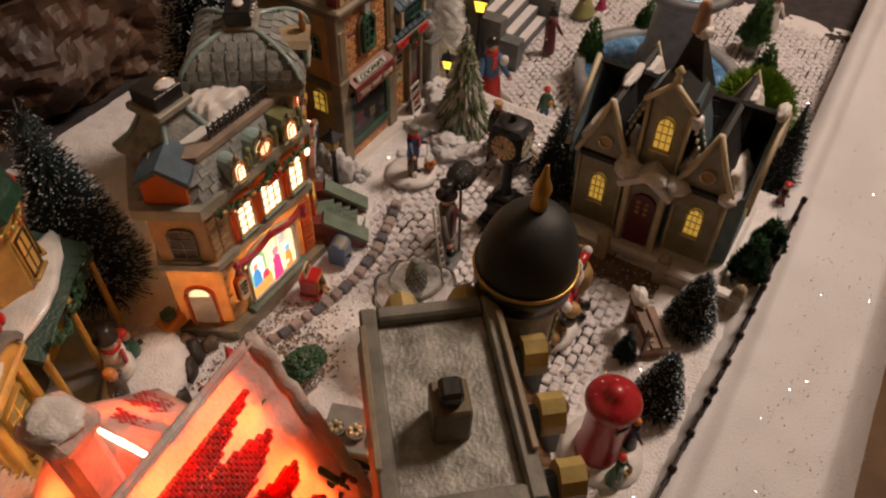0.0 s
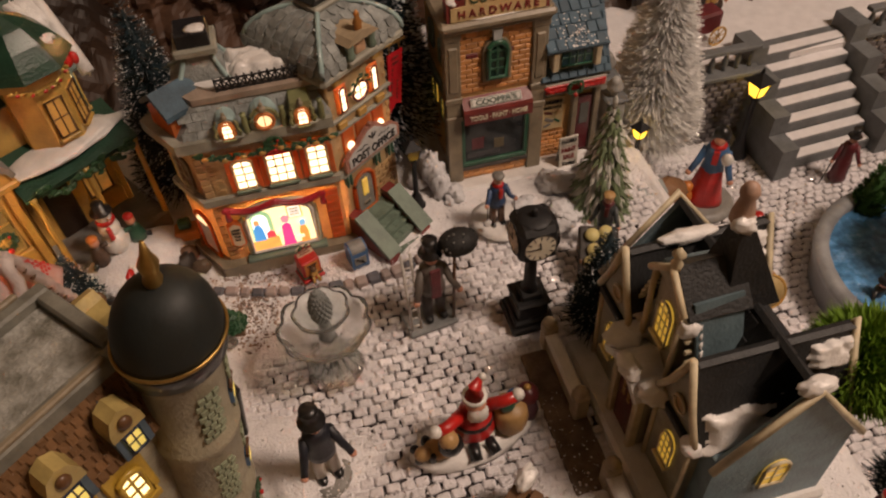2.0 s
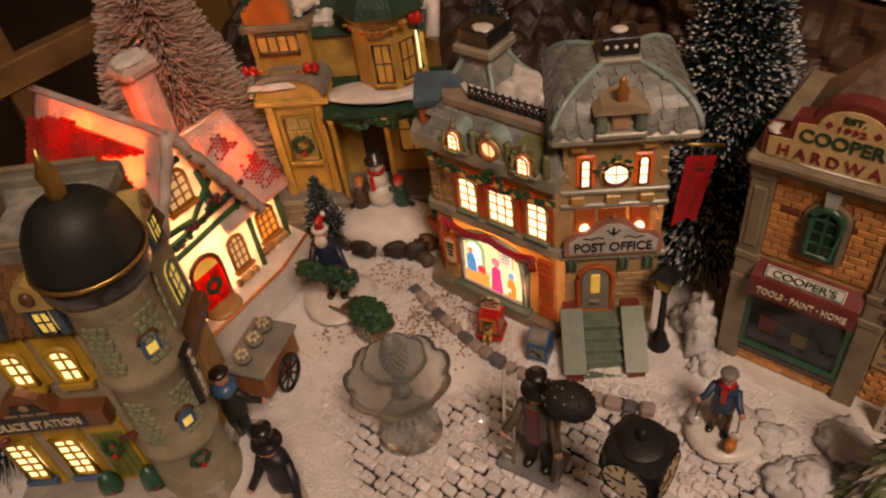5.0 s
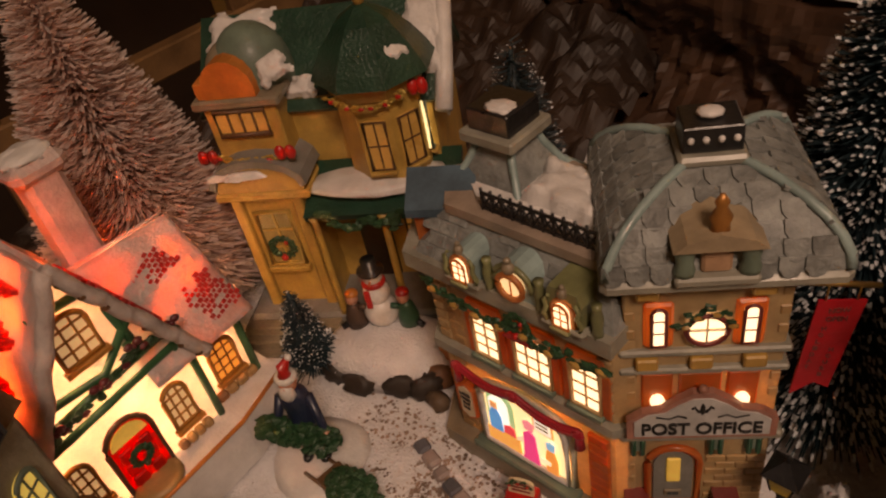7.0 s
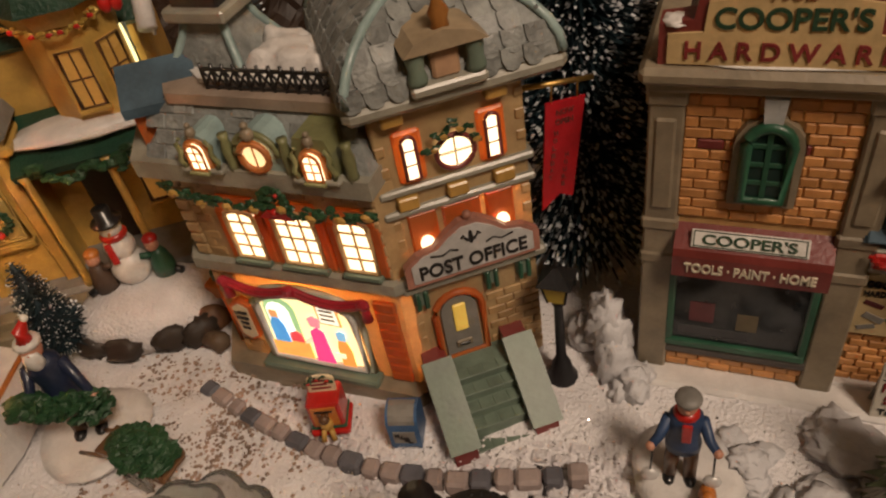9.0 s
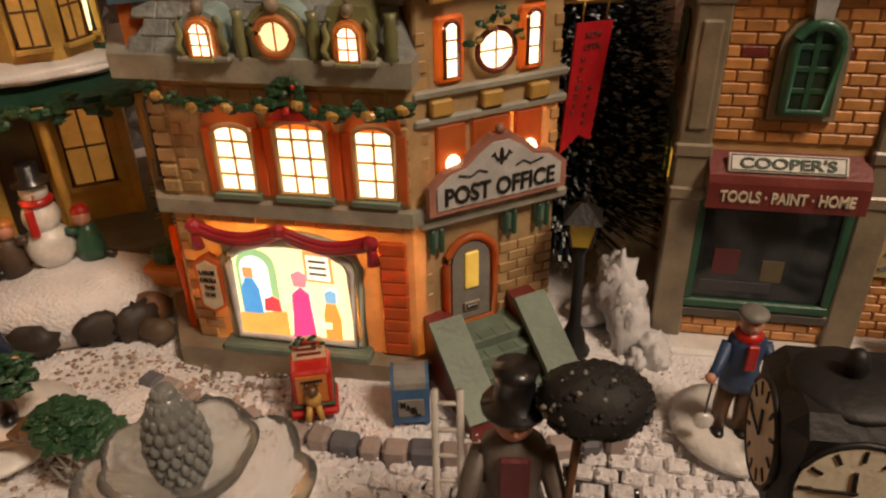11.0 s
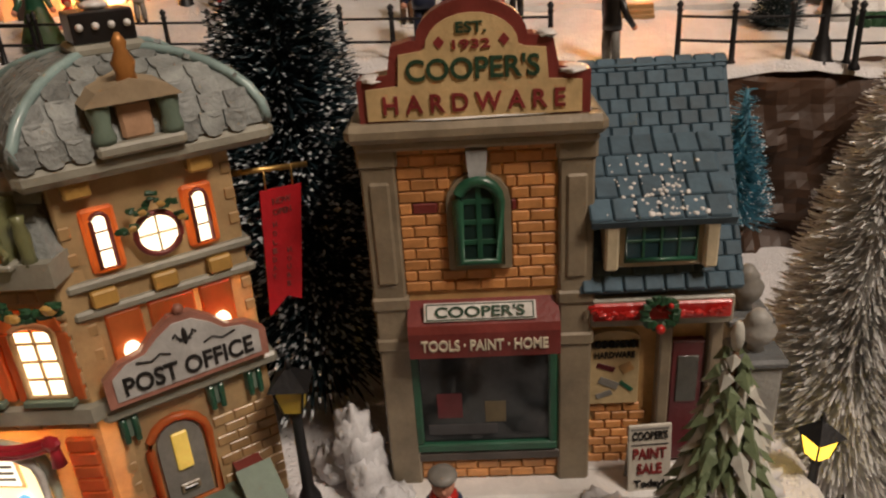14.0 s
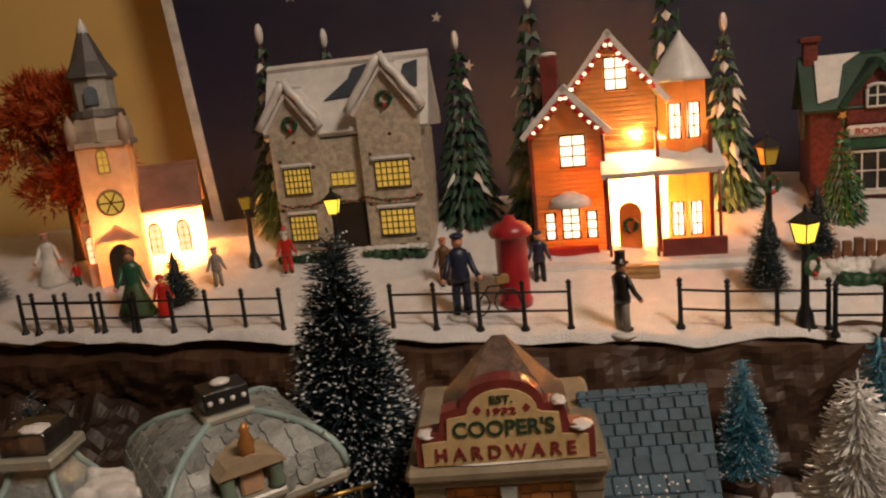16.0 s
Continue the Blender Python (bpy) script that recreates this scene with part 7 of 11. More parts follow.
for q in range(4):
    s = Shape()
    s.box(-0.002 + q * 0.0058, 0.003 + q * 0.0058, -0.0065, -0.004, 0.026, 0.070, mat("door_green_yellow", (0.16, 0.20, 0.04)), 0.0008)
    s.link("door_panel", do)
wreath(do, (0.009, -0.009, 0.058), 0.006)
for x, h in ((0.025, 0.020), (-0.008, 0.018)):
    s = Shape()
    s.lathe([(0.004, 0.020), (0.008, 0.023), (0.0085, 0.020 + h * 0.4), (0.006, 0.020 + h * 0.8), (0.001, 0.020 + h)], GREEN, x, -0.012, 12, wob=0.12)
    s.ball((x + 0.004, -0.019, 0.026), 0.0016, RED, 7, 5)
    s.link("clipped_bush", ps, "small dark green bush by the door")
sg = Shape()
sg.ext([(-0.076, 0.085), (0.024, 0.085), (0.024, 0.097), (-0.006, 0.099), (-0.012, 0.111), (-0.024, 0.117), (-0.036, 0.111), (-0.042, 0.099), (-0.076, 0.097)], -0.014, -0.002, mat("sign_brown", (0.20, 0.075, 0.03), 0.4, coat=0.3))
so = sg.link("sign_board", ps, "brown carved sign board")
s = Shape()
s.ext([(-0.060, 0.0865), (0.010, 0.0865), (0.010, 0.0975), (-0.010, 0.0985), (-0.016, 0.108), (-0.032, 0.108), (-0.038, 0.0985), (-0.060, 0.0975)], -0.0148, -0.014, BLACK)
s.link("sign_panel", so)
text("POLICE STATION", 0.064, 0.0062, WHTTXT, so, pose(-0.025, -0.0150, 0.0918, 90))
s = Shape()
for i in range(3):
    s.box(-0.040 + 0.011 * i, -0.031 + 0.011 * i, -0.0153, -0.0147, 0.0995, 0.1015, TAUPE, 0.0002)
s.link("small_lettering", so)
s = Shape()
s.ball((-0.024, -0.0145, 0.1055), (0.004, 0.001, 0.0028), TAUPE, 8, 6)
s.link("badge", so)
for x in (-0.070, 0.029):
    s = Shape()
    s.tube([(x, -0.020, 0.077), (x + 0.026, -0.020, 0.087)], 0.002, BRICKRED, 6)
    s.link("rail", ps)
# east side front and plaque
s = Shape()
s.m = pose(0.0665, 0.046, 0, 0, 0, 90)
s.box(-0.034, 0.034, -0.003, 0.0, 0.020, 0.086, YEL, 0.001)
so = s.link("side_front", ps, "tan side front")
SF = pose(0.0665, 0.046, 0, 0, 0, 90)
s = Shape()
s.m = SF
s.box(-0.040, 0.040, -0.002, 0.0, 0.102, 0.152, PSTONE, 0.001)
s.link("upper_front", so, "stone upper front")
s = Shape()
s.m = SF
s.box(-0.042, 0.042, -0.010, 0.0, 0.089, 0.101, BROWN, 0.001)
s.link("side_board", so, "brown side board")
s = Shape()
s.m = SF
s.box(0.004, 0.030, -0.0045, -0.002, 0.024, 0.080, TAN, 0.001)
s.ball((0.008, -0.0055, 0.052), 0.0016, BRASS, 8, 6)
s.link("side_door", so, "tan boarded side door")
for y in (-0.018, 0.020):
    window(so, pose(0.0685, 0.046, 0, 0, 0, 90) @ pose(y, -0.001, 0.112), 0.015, 0.026, SAGE, WIN_POL, 2, 3, 0.004, 0.0014, 0.003)
# round turret with the black dome
TX, TY = 0.0778, -0.0164
tr = Shape()
prof = [(0.032, 0.002), (0.034, 0.012), (0.0295, 0.018), (0.028, 0.060), (0.0285, 0.062), (0.0305, 0.066), (0.0305, 0.071), (0.0275, 0.074), (0.0265, 0.134), (0.029, 0.138), (0.029, 0.144), (0.0262, 0.147), (0.0255, 0.196), (0.029, 0.202), (0.029, 0.207)]
tr.lathe(prof, PSTONE, TX, TY, 28)
to = tr.link("turret", ps, "round stone turret")
to.matrix_basis = Matrix.Translation((TX, TY, 0)) @ Matrix.Diagonal((0.87 / 0.9, 0.87 / 0.9, 1.065 / 1.16, 1)) @ Matrix.Translation((-TX, -TY, 0))
for z0, z1 in ((0.024, 0.056), (0.082, 0.128), (0.152, 0.192)):
    for side in (-100, -35, 30):
        s = Shape()
        n = int((z1 - z0) / 0.0048)
        for k in range(n):
            for i in range(3):
                a = math.radians(side + (i - 1) * 11 + (4 if k % 2 else 0))
                s.m = pose(TX + 0.0275 * math.cos(a), TY + 0.0275 * math.sin(a), z0 + k * 0.0048, 0, 0, math.degrees(a) + 90)
                s.box(-0.0023, 0.0023, -0.0008, 0.0012, 0, 0.0041, mat("turret_stone_green", (0.29, 0.33, 0.22), 0.5) if (z0, side, k, i) == (0.024, -100, 0, 0) else bpy.data.materials["turret_stone_green"], 0.0004)
        o = s.link("stone_panel", to, "greenish squared stonework")
        o["kind"] = "stuff"
s = Shape()
s.m = pose(TX, TY, 0) @ pose(0, 0, 0, 0, 0, -6) @ pose(0.0295, 0, 0.0965, 0, 0, 90)
s.box(-0.0075, 0.0075, -0.004, 0.002, 0.0, 0.050, BLACK, 0.003)
pq = s.link("plaque", to, "black upright plaque")
for k, chh in enumerate("POLICE"):
    text(chh, 0.0045, 0.0055, WHTTXT, pq, pose(TX, TY, 0) @ pose(0, 0, 0, 0, 0, -6) @ pose(0.0295, 0, 0.0965, 0, 0, 90) @ pose(0, -0.0043, 0.044 - 0.0074 * k, 90))
for a, z in ((-44, 0.090), (-42, 0.158), (75, 0.024)):
    s = Shape()
    s.m = pose(TX, TY, 0) @ pose(0, 0, 0, 0, 0, a) @ pose(0.0285 - 0.02 * max(0, z - 0.03), 0, z, 0, 0, 90)
    s.ext(arch(0.012, 0, 0.012, 0.005), -0.002, 0.001, BLUE)
    w = s.link("turret_window", to, "small blue arched window with brown hood")
    s = Shape()
    s.m = pose(TX, TY, 0) @ pose(0, 0, 0, 0, 0, a) @ pose(0.0285 - 0.02 * max(0, z - 0.03), 0, z, 0, 0, 90)
    s.tube([(0.0066 * math.cos(math.pi * q / 8), -0.0016, 0.0125 + 0.0052 * math.sin(math.pi * q / 8)) for q in range(9)], 0.0014, BROWN, 6)
    s.box(-0.0035, 0.0035, -0.0026, -0.0018, 0.002, 0.009, WIN_POL, 0.0005)
    s.link("hood_and_pane", w, "brown hood over a dim pane")
dm = Shape()
dm.lathe([(0.029, 0.206), (0.0315, 0.207), (0.0325, 0.216), (0.0325, 0.2195)], BLACK, TX, TY, 32)
pts = [(0.0322 * math.cos(math.pi / 2 * k / 10) ** 0.8, 0.2195 + 0.036 * math.sin(math.pi / 2 * k / 10)) for k in range(10)] + [(0.003, 0.2555)]
dm.lathe(pts, mat("dome_black", (0.011, 0.015, 0.014), 0.6, bump=0.1), TX, TY, 32)
do = dm.link("dome", to, "black domed turret cap")
s = Shape()
s.tube([(TX + 0.0330 * math.cos(2 * math.pi * i / 36), TY + 0.0330 * math.sin(2 * math.pi * i / 36), 0.2205) for i in range(36)], 0.0012, BRASS, 6, closed=True)
s.link("gilt_band", do, "thin gilt band")
s = Shape()
s.lathe([(0.0042, 0.254), (0.0056, 0.258), (0.0044, 0.262), (0.0060, 0.268), (0.0030, 0.274), (0.0012, 0.281)], BRASS, TX, TY, 12)
s.link("finial", do, "brass finial")
wreath(to, (0, 0, 0), 0.0062, LEAF, RED, m=pose(TX, TY, 0) @ pose(0, 0, 0, 0, 0, -52) @ pose(0.031, 0, 0.058, 0, 0, 90))
# the turret leans a little to the east
LEAN = Matrix(((1, 0, 0.1155, -0.1155 * 0.2535), (0, 1, -0.1004, 0.1004 * 0.2535), (0, 0, 1, 0), (0, 0, 0, 1)))
for o in [to] + list(to.children_recursive):
    m = Matrix() if o == to else o.matrix_basis.copy()
    o.data.transform(m.inverted() @ LEAN @ m)

# ---- trees ----


def bristle_crown(h, r, z0, n, mats_, seed, droop=0.15, top=0.02, width=0.00045, frost=0.35, taper=1.0, flatten=1.0):
    """Radiating flat bristles on a wire, dense towards the foot; some carry frosted tips."""
    rg = random.Random(seed)
    s = Shape()
    body, tip = mats_
    vb, fb, vt, ft = [], [], [], []
    for _ in range(n):
        f = 1 - math.sqrt(rg.random()) if taper == 1.0 else rg.random() ** 1.3
        z = z0 + (h - z0) * f
        a = rg.uniform(0, 2 * math.pi)
        L = (r * (1 - f) ** 0.85 + top) * rg.uniform(0.72, 1.06)
        d = Vector((math.cos(a), math.sin(a), rg.uniform(-droop, 0.5 * (1 - droop)))).normalized()
        side = d.cross(Vector((rg.uniform(-1, 1), rg.uniform(-1, 1), 1))).normalized() * width
        p0, p1 = Vector((0, 0, z)), Vector((0, 0, z)) + d * L
        q = p0.lerp(p1, 0.93 if rg.random() < frost else 1.0)
        b = len(vb)
        vb += [tuple(p0 - side), tuple(p0 + side), tuple(q + side * 0.8), tuple(q - side * 0.8)]
        fb.append([b, b + 1, b + 2, b + 3])
        if (q - p1).length > 1e-5:
            b = len(vt)
            w = side * 1.5
            vt += [tuple(q - w), tuple(q + w), tuple(p1 + w * 0.7), tuple(p1 - w * 0.7)]
            ft.append([b, b + 1, b + 2, b + 3])
    s.put(vb, fb, body)
    if vt:
        s.put(vt, ft, tip)
    me = bpy.data.meshes.new("crown")
    me.from_pydata(s.v, [], s.f)
    for m in s.mats:
        me.materials.append(m)
    me.polygons.foreach_set("material_index", s.mi)
    me.update()
    return me


def brush_tree(at, h, r, n, mats_, label, seed, name="bottle_brush_tree", z0=None, base=WOOD, snow_base=False, lean=0, **kw):
    t = thing(name, label, "tree", pose(at[0], at[1], at[2], lean, 0, seed * 37 % 360))
    s = Shape()
    z0 = h * 0.10 if z0 is None else z0
    s.lathe([(r * 0.34, 0.0), (r * 0.34, 0.004), (r * 0.08, 0.006), (0.0016, z0), (0.0006, h * 0.98)], SNOWPAINT if snow_base else base, seg=12)
    s.link("trunk", t, "wire trunk on a small base")
    if mats_[0] in (PINE, BLUEBR, SILVER, PINKBR):
        c = Shape()
        c.lathe([(r * 0.55, z0), (r * 0.70, z0 + h * 0.04), (r * 0.33, h * 0.55), (0.001, h * 0.97)], mats_[0], seg=14)
        c.link("inner_cone", t, "dense inner needles")
    ob = new("crown", bristle_crown(h, r, z0, n, mats_, seed, **kw))
    ob.parent = t
    return t


FROSTY = (PINE, FROST)
brush_tree((-0.102, 0.100, -0.01), 0.305, 0.066, 17000, FROSTY, "tall dark green bottle-brush tree dusted with frost", 1, frost=0.55, top=0.011, width=0.0006)
brush_tree((-0.311, 0.080, -0.01), 0.217, 0.046, 6500, FROSTY, "dark bottle-brush tree with frosted tips", 2, frost=0.4, top=0.008)
brush_tree((-0.403, -0.072, 0.0), 0.078, 0.021, 1500, FROSTY, "small dark frosted bottle-brush tree on a snowy foot", 4, frost=0.35, snow_base=True, top=0.003)
brush_tree((-0.064, -0.392, 0.0), 0.080, 0.021, 3400, FROSTY, "small dark frosted tree by the fence", 5, frost=0.3, snow_base=True, top=0.004)
brush_tree((-0.158, -0.396, 0.0), 0.083, 0.020, 3200, FROSTY, "small dark frosted tree beside the pillar box", 6, frost=0.35, snow_base=True, top=0.004)
brush_tree((-0.124, -0.356, 0.0), 0.042, 0.010, 900, (PINE, PINE), "tiny dark tree by the garden seat", 7, top=0.002)
brush_tree((0.203, 0.055, -0.055), 0.245, 0.053, 15000, (SILVER, SILVER), "large silver tinsel tree", 8, "tinsel_tree", top=0.010, droop=0.35, width=0.0006, frost=0.0)
brush_tree((-0.560, -0.086, 0.0), 0.290, 0.084, 20000, (PINKBR, PINKBR), "white bottle-brush tree glowing pink in the cottage's light", 9, top=0.008, droop=0.05, width=0.0009, frost=0.0)
brush_tree((0.196, 0.238, 0.02), 0.115, 0.024, 1800, (BLUEBR, FROST), "small blue bottle-brush tree with frost", 10, frost=0.4, top=0.006)
brush_tree((0.300, 0.230, 0.02), 0.130, 0.028, 1800, (BLUEBR, FROST), "small blue bottle-brush tree behind the tinsel tree", 11, frost=0.4, top=0.006)
brush_tree((-0.620, -0.290, 0.0), 0.160, 0.060, 3500, FROSTY, "dark frosted tree behind the cottage", 12, top=0.006)
brush_tree((-0.455, -0.375, 0.0), 0.150, 0.055, 3000, FROSTY, "dark frosted tree beside the police station", 13, top=0.006)
brush_tree((-0.640, 0.470, 0.165), 0.150, 0.050, 3000, (mat("grey_bristle", (0.22, 0.24, 0.23), 0.6), FROST), "grey frosted tree on the upper terrace", 14, frost=0.5, top=0.006)
brush_tree((-0.365, 0.445, 0.162), 0.068, 0.022, 1100, FROSTY, "small frosted tree before the church", 15, frost=0.5, top=0.004)
brush_tree((0.262, 0.370, 0.145), 0.085, 0.022, 1400, FROSTY, "small frosted tree by the street lamp", 16, frost=0.35, top=0.004)
brush_tree((0.395, 0.340, 0.14), 0.080, 0.024, 1300, FROSTY, "small frosted tree near the log fence", 17, frost=0.4, top=0.004)
brush_tree((0.335, 0.430, 0.16), 0.080, 0.020, 1100, FROSTY, "slim frosted tree beside the far lamp", 18, frost=0.45, top=0.004)


def clump_tree(at, h, r, label, seed, leaf, snow, rows=11, name="fir_tree", snowy=0.35, base=BROWN):
    """A moulded fir: tiers of drooping pointed leaf clumps round a trunk."""
    rg = random.Random(seed)
    t = thing(name, label, "tree", pose(*at, 0, 0, seed * 50))
    s = Shape()
    s.lathe([(r * 0.30, 0), (r * 0.22, h * 0.05), (r * 0.10, h * 0.2), (0.001, h * 0.96)], base, seg=9)
    s.link("trunk", t)
    s = Shape()
    for k in range(rows):
        f = k / rows
        z = h * (0.08 + 0.88 * f)
        R = r * (1 - f) ** 0.9 + 0.002
        n = max(4, int(2 * math.pi * R / (h * 0.042)))
        for i in range(n):
            a = 2 * math.pi * (i + 0.5 * (k % 2) + rg.uniform(-0.2, 0.2)) / n
            q = R * rg.uniform(0.85, 1.1)
            L = h * 0.085 * rg.uniform(0.8, 1.2)
            s.m = pose(q * 0.55 * math.cos(a), q * 0.55 * math.sin(a), z, 0, 0, math.degrees(a)) @ pose(0, 0, 0, 0, 28 + 20 * rg.random(), 0)
            w = L * 0.42
            m_ = snow if rg.random() < snowy else leaf
            s.put([(0, 0, w * 0.5), (q * 0.35, -w * 0.7, 0), (q * 0.35, w * 0.7, 0), (q * 0.55 + L * 0.45, 0, -w * 0.2), (q * 0.3, 0, w * 0.55), (q * 0.25, 0, -w * 0.5)],
                  [[0, 1, 4], [0, 4, 2], [4, 1, 3], [4, 3, 2], [0, 5, 1], [0, 2, 5], [5, 3, 1], [5, 2, 3]], m_)
    s.m = Matrix()
    s.ball((0, 0, h * 0.97), (h * 0.02, h * 0.02, h * 0.05), snow, 8, 6)
    ob = s.link("crown", t)
    return t


clump_tree((0.090, -0.068, -0.010), 0.130, 0.031, "moulded sage-green fir with snowy leaf tips", 1, FIRG, mat("snowy_leaf", (0.60, 0.60, 0.54), 0.5), 19, snowy=0.45)
DG = mat("deep_green_leaf", (0.015, 0.06, 0.03), 0.5, bump=0.4)
for i, (x, y, h, r, sn) in enumerate(((-0.285, 0.640, 0.275, 0.040, 0.14), (-0.205, 0.660, 0.262, 0.038, 0.16), (-0.030, 0.610, 0.240, 0.040, 0.12), (0.060, 0.560, 0.290, 0.042, 0.22), (0.292, 0.590, 0.230, 0.040, 0.22), (0.245, 0.680, 0.290, 0.045, 0.15))):
    clump_tree((x, y, terrace_z(y) - 0.004), h, r, "tall green moulded fir with lumps of snow", 20 + i, DG, SNOWPAINT, 13, snowy=sn)
clump_tree((0.400, 0.520, 0.180), 0.115, 0.026, "decorated green fir with a gold star on top", 31, mat("xmas_green", (0.03, 0.13, 0.03), 0.4), LEAF, 12, snowy=0.5)
s = Shape()
rg = random.Random(3)
for k in range(40):
    f = rg.random()
    a = rg.uniform(0, 6.28)
    s.ball((0.024 * (1 - f) * math.cos(a), 0.024 * (1 - f) * math.sin(a), 0.012 + 0.1 * f), 0.0015, RED if k % 2 else GOLDP, 6, 4)
s.ext([((0.006 if i % 2 else 0.0025) * math.cos(math.pi * i / 5 + 0.3), 0.120 + (0.006 if i % 2 else 0.0025) * math.sin(math.pi * i / 5 + 0.3)) for i in range(10)], -0.0007, 0.0007, GOLDP)
solo("tree_ornament", s, "gold star and small red baubles on the fir", "ornament", pose(0.400, 0.520, 0.180))


def leaf_ball(center, r, n, material, seed, spike=0.006, squash=0.9):
    rg = random.Random(seed)
    vs, F = [], []
    for _ in range(n):
        d = Vector((rg.gauss(0, 1), rg.gauss(0, 1), rg.gauss(0, 1))).normalized()
        d.z = abs(d.z) if rg.random() < 0.75 else d.z
        p = Vector((d.x * r, d.y * r, d.z * r * squash)) * rg.uniform(0.75, 1.0)
        e = (d + Vector((rg.uniform(-.5, .5), rg.uniform(-.5, .5), rg.uniform(-.5, .5)))).normalized() * spike * rg.uniform(0.7, 1.4)
        w = e.cross(Vector((rg.uniform(-1, 1), rg.uniform(-1, 1), rg.uniform(-1, 1)))).normalized() * spike * 0.11
        b = len(vs)
        c = Vector(center)
        vs += [tuple(c + p - w), tuple(c + p + w), tuple(c + p + e)]
        F.append([b, b + 1, b + 2])
    return vs, F


def topiary(at, h, r, label, seed, material=TOPI, name="topiary_tree"):
    t = thing(name, label, "tree", pose(*at))
    s = Shape()
    s.lathe([(0.010, 0), (0.013, 0.014), (0.011, 0.016), (0.002, 0.017), (0.002, 0.03)], GREY, seg=12)
    s.link("pot", t, "small grey pot")
    s = Shape()
    rg = random.Random(seed)
    vs, F = [], []
    for _ in range(900):
        f = 1 - math.sqrt(rg.random())
        a = rg.uniform(0, 6.283)
        R = r * (1 - f) ** 0.8 * rg.uniform(0.75, 1.0)
        p = Vector((R * math.cos(a), R * math.sin(a), 0.018 + (h - 0.018) * f))
        e = Vector((math.cos(a), math.sin(a), 0.9)).normalized() * 0.007
        w = e.cross(Vector((rg.uniform(-1, 1), rg.uniform(-1, 1), 1))).normalized() * 0.0016
        b = len(vs)
        vs += [tuple(p - w), tuple(p + w), tuple(p + e)]
        F.append([b, b + 1, b + 2])
    s.put(vs, F, material)
    s.lathe([(r * 0.5, 0.018), (r * 0.85, 0.03), (r * 0.5, h * 0.5), (0.001, h * 0.97)], material, seg=14)
    s.link("crown", t)


topiary((0.395, -0.105, -0.105), 0.100, 0.022, "slim cone-clipped green topiary in a pot", 1)
topiary((0.510, -0.145, -0.105), 0.085, 0.022, "cone-clipped green topiary in a pot", 2)
topiary((0.600, -0.290, -0.105), 0.105, 0.026, "tall clipped green topiary by the fountain", 3)
topiary((0.500, -0.330, -0.105), 0.080, 0.020, "clipped green topiary behind the fountain", 4)
topiary((0.060, -0.425, 0.0), 0.052, 0.015, "dark green clipped bush at the chapel corner", 5, LEAF)
topiary((0.015, -0.418, 0.0), 0.066, 0.016, "dark green clipped bush beside the chapel gable", 6, LEAF)
t = thing("grass_bush", "bright yellow-green bristly ball bush", "bush", pose(0.140, -0.360, -0.004))
s = Shape()
vs, F = leaf_ball((0, 0, 0.108), 0.027, 6500, GRASSB, 3, 0.015, 1.0)
s.put(vs, F, GRASSB)
s.ball((0, 0, 0.108), 0.026, GRASSB, 18, 12)
s.link("crown", t)
s = Shape()
s.lathe([(0.02, 0), (0.02, 0.006), (0.006, 0.010), (0.006, 0.09)], BROWN, seg=12)
s.link("trunk", t)
brush_tree((0.022, -0.216, 0.0), 0.125, 0.026, 2600, FROSTY, "dark tree beside the chapel front", 21, frost=0.2, top=0.004)
brush_tree((0.205, -0.405, -0.06), 0.150, 0.030, 2600, FROSTY, "dark frosted tree behind the chapel", 22, frost=0.3, top=0.004)
# autumn tree beside the church
t = thing("autumn_tree", "bushy tree with red-orange autumn leaves", "tree", pose(-0.560, 0.600, 0.190))
s = Shape()
s.lathe([(0.012, 0), (0.008, 0.04), (0.005, 0.12)], BROWN, seg=10)
rg = random.Random(8)
for k in range(12):
    a = rg.uniform(0, 6.28)
    s.tube([(0, 0, 0.07 + 0.004 * k), (0.03 * math.cos(a), 0.03 * math.sin(a), 0.11 + 0.006 * k), (0.06 * math.cos(a), 0.06 * math.sin(a), 0.14 + 0.008 * k)], 0.003, BROWN, 6, 0.001)
s.link("trunk", t, "forked trunk with limbs")
s = Shape()
for k in range(60):
    a, f = rg.uniform(0, 6.28), rg.random()
    q = 0.075 * math.sin(math.pi * (0.15 + 0.75 * f)) * rg.uniform(0.4, 1.0)
    vs, F = leaf_ball((q * math.cos(a), q * math.sin(a), 0.09 + 0.15 * f), 0.024, 150, AUTUMN, 50 + k, 0.014, 0.8)
    F = [f_ for f_ in F]
    s.put(vs, F, AUTUMN)
s.link("crown", t, "loose clumps of orange leaves")

# ---- street furniture ----


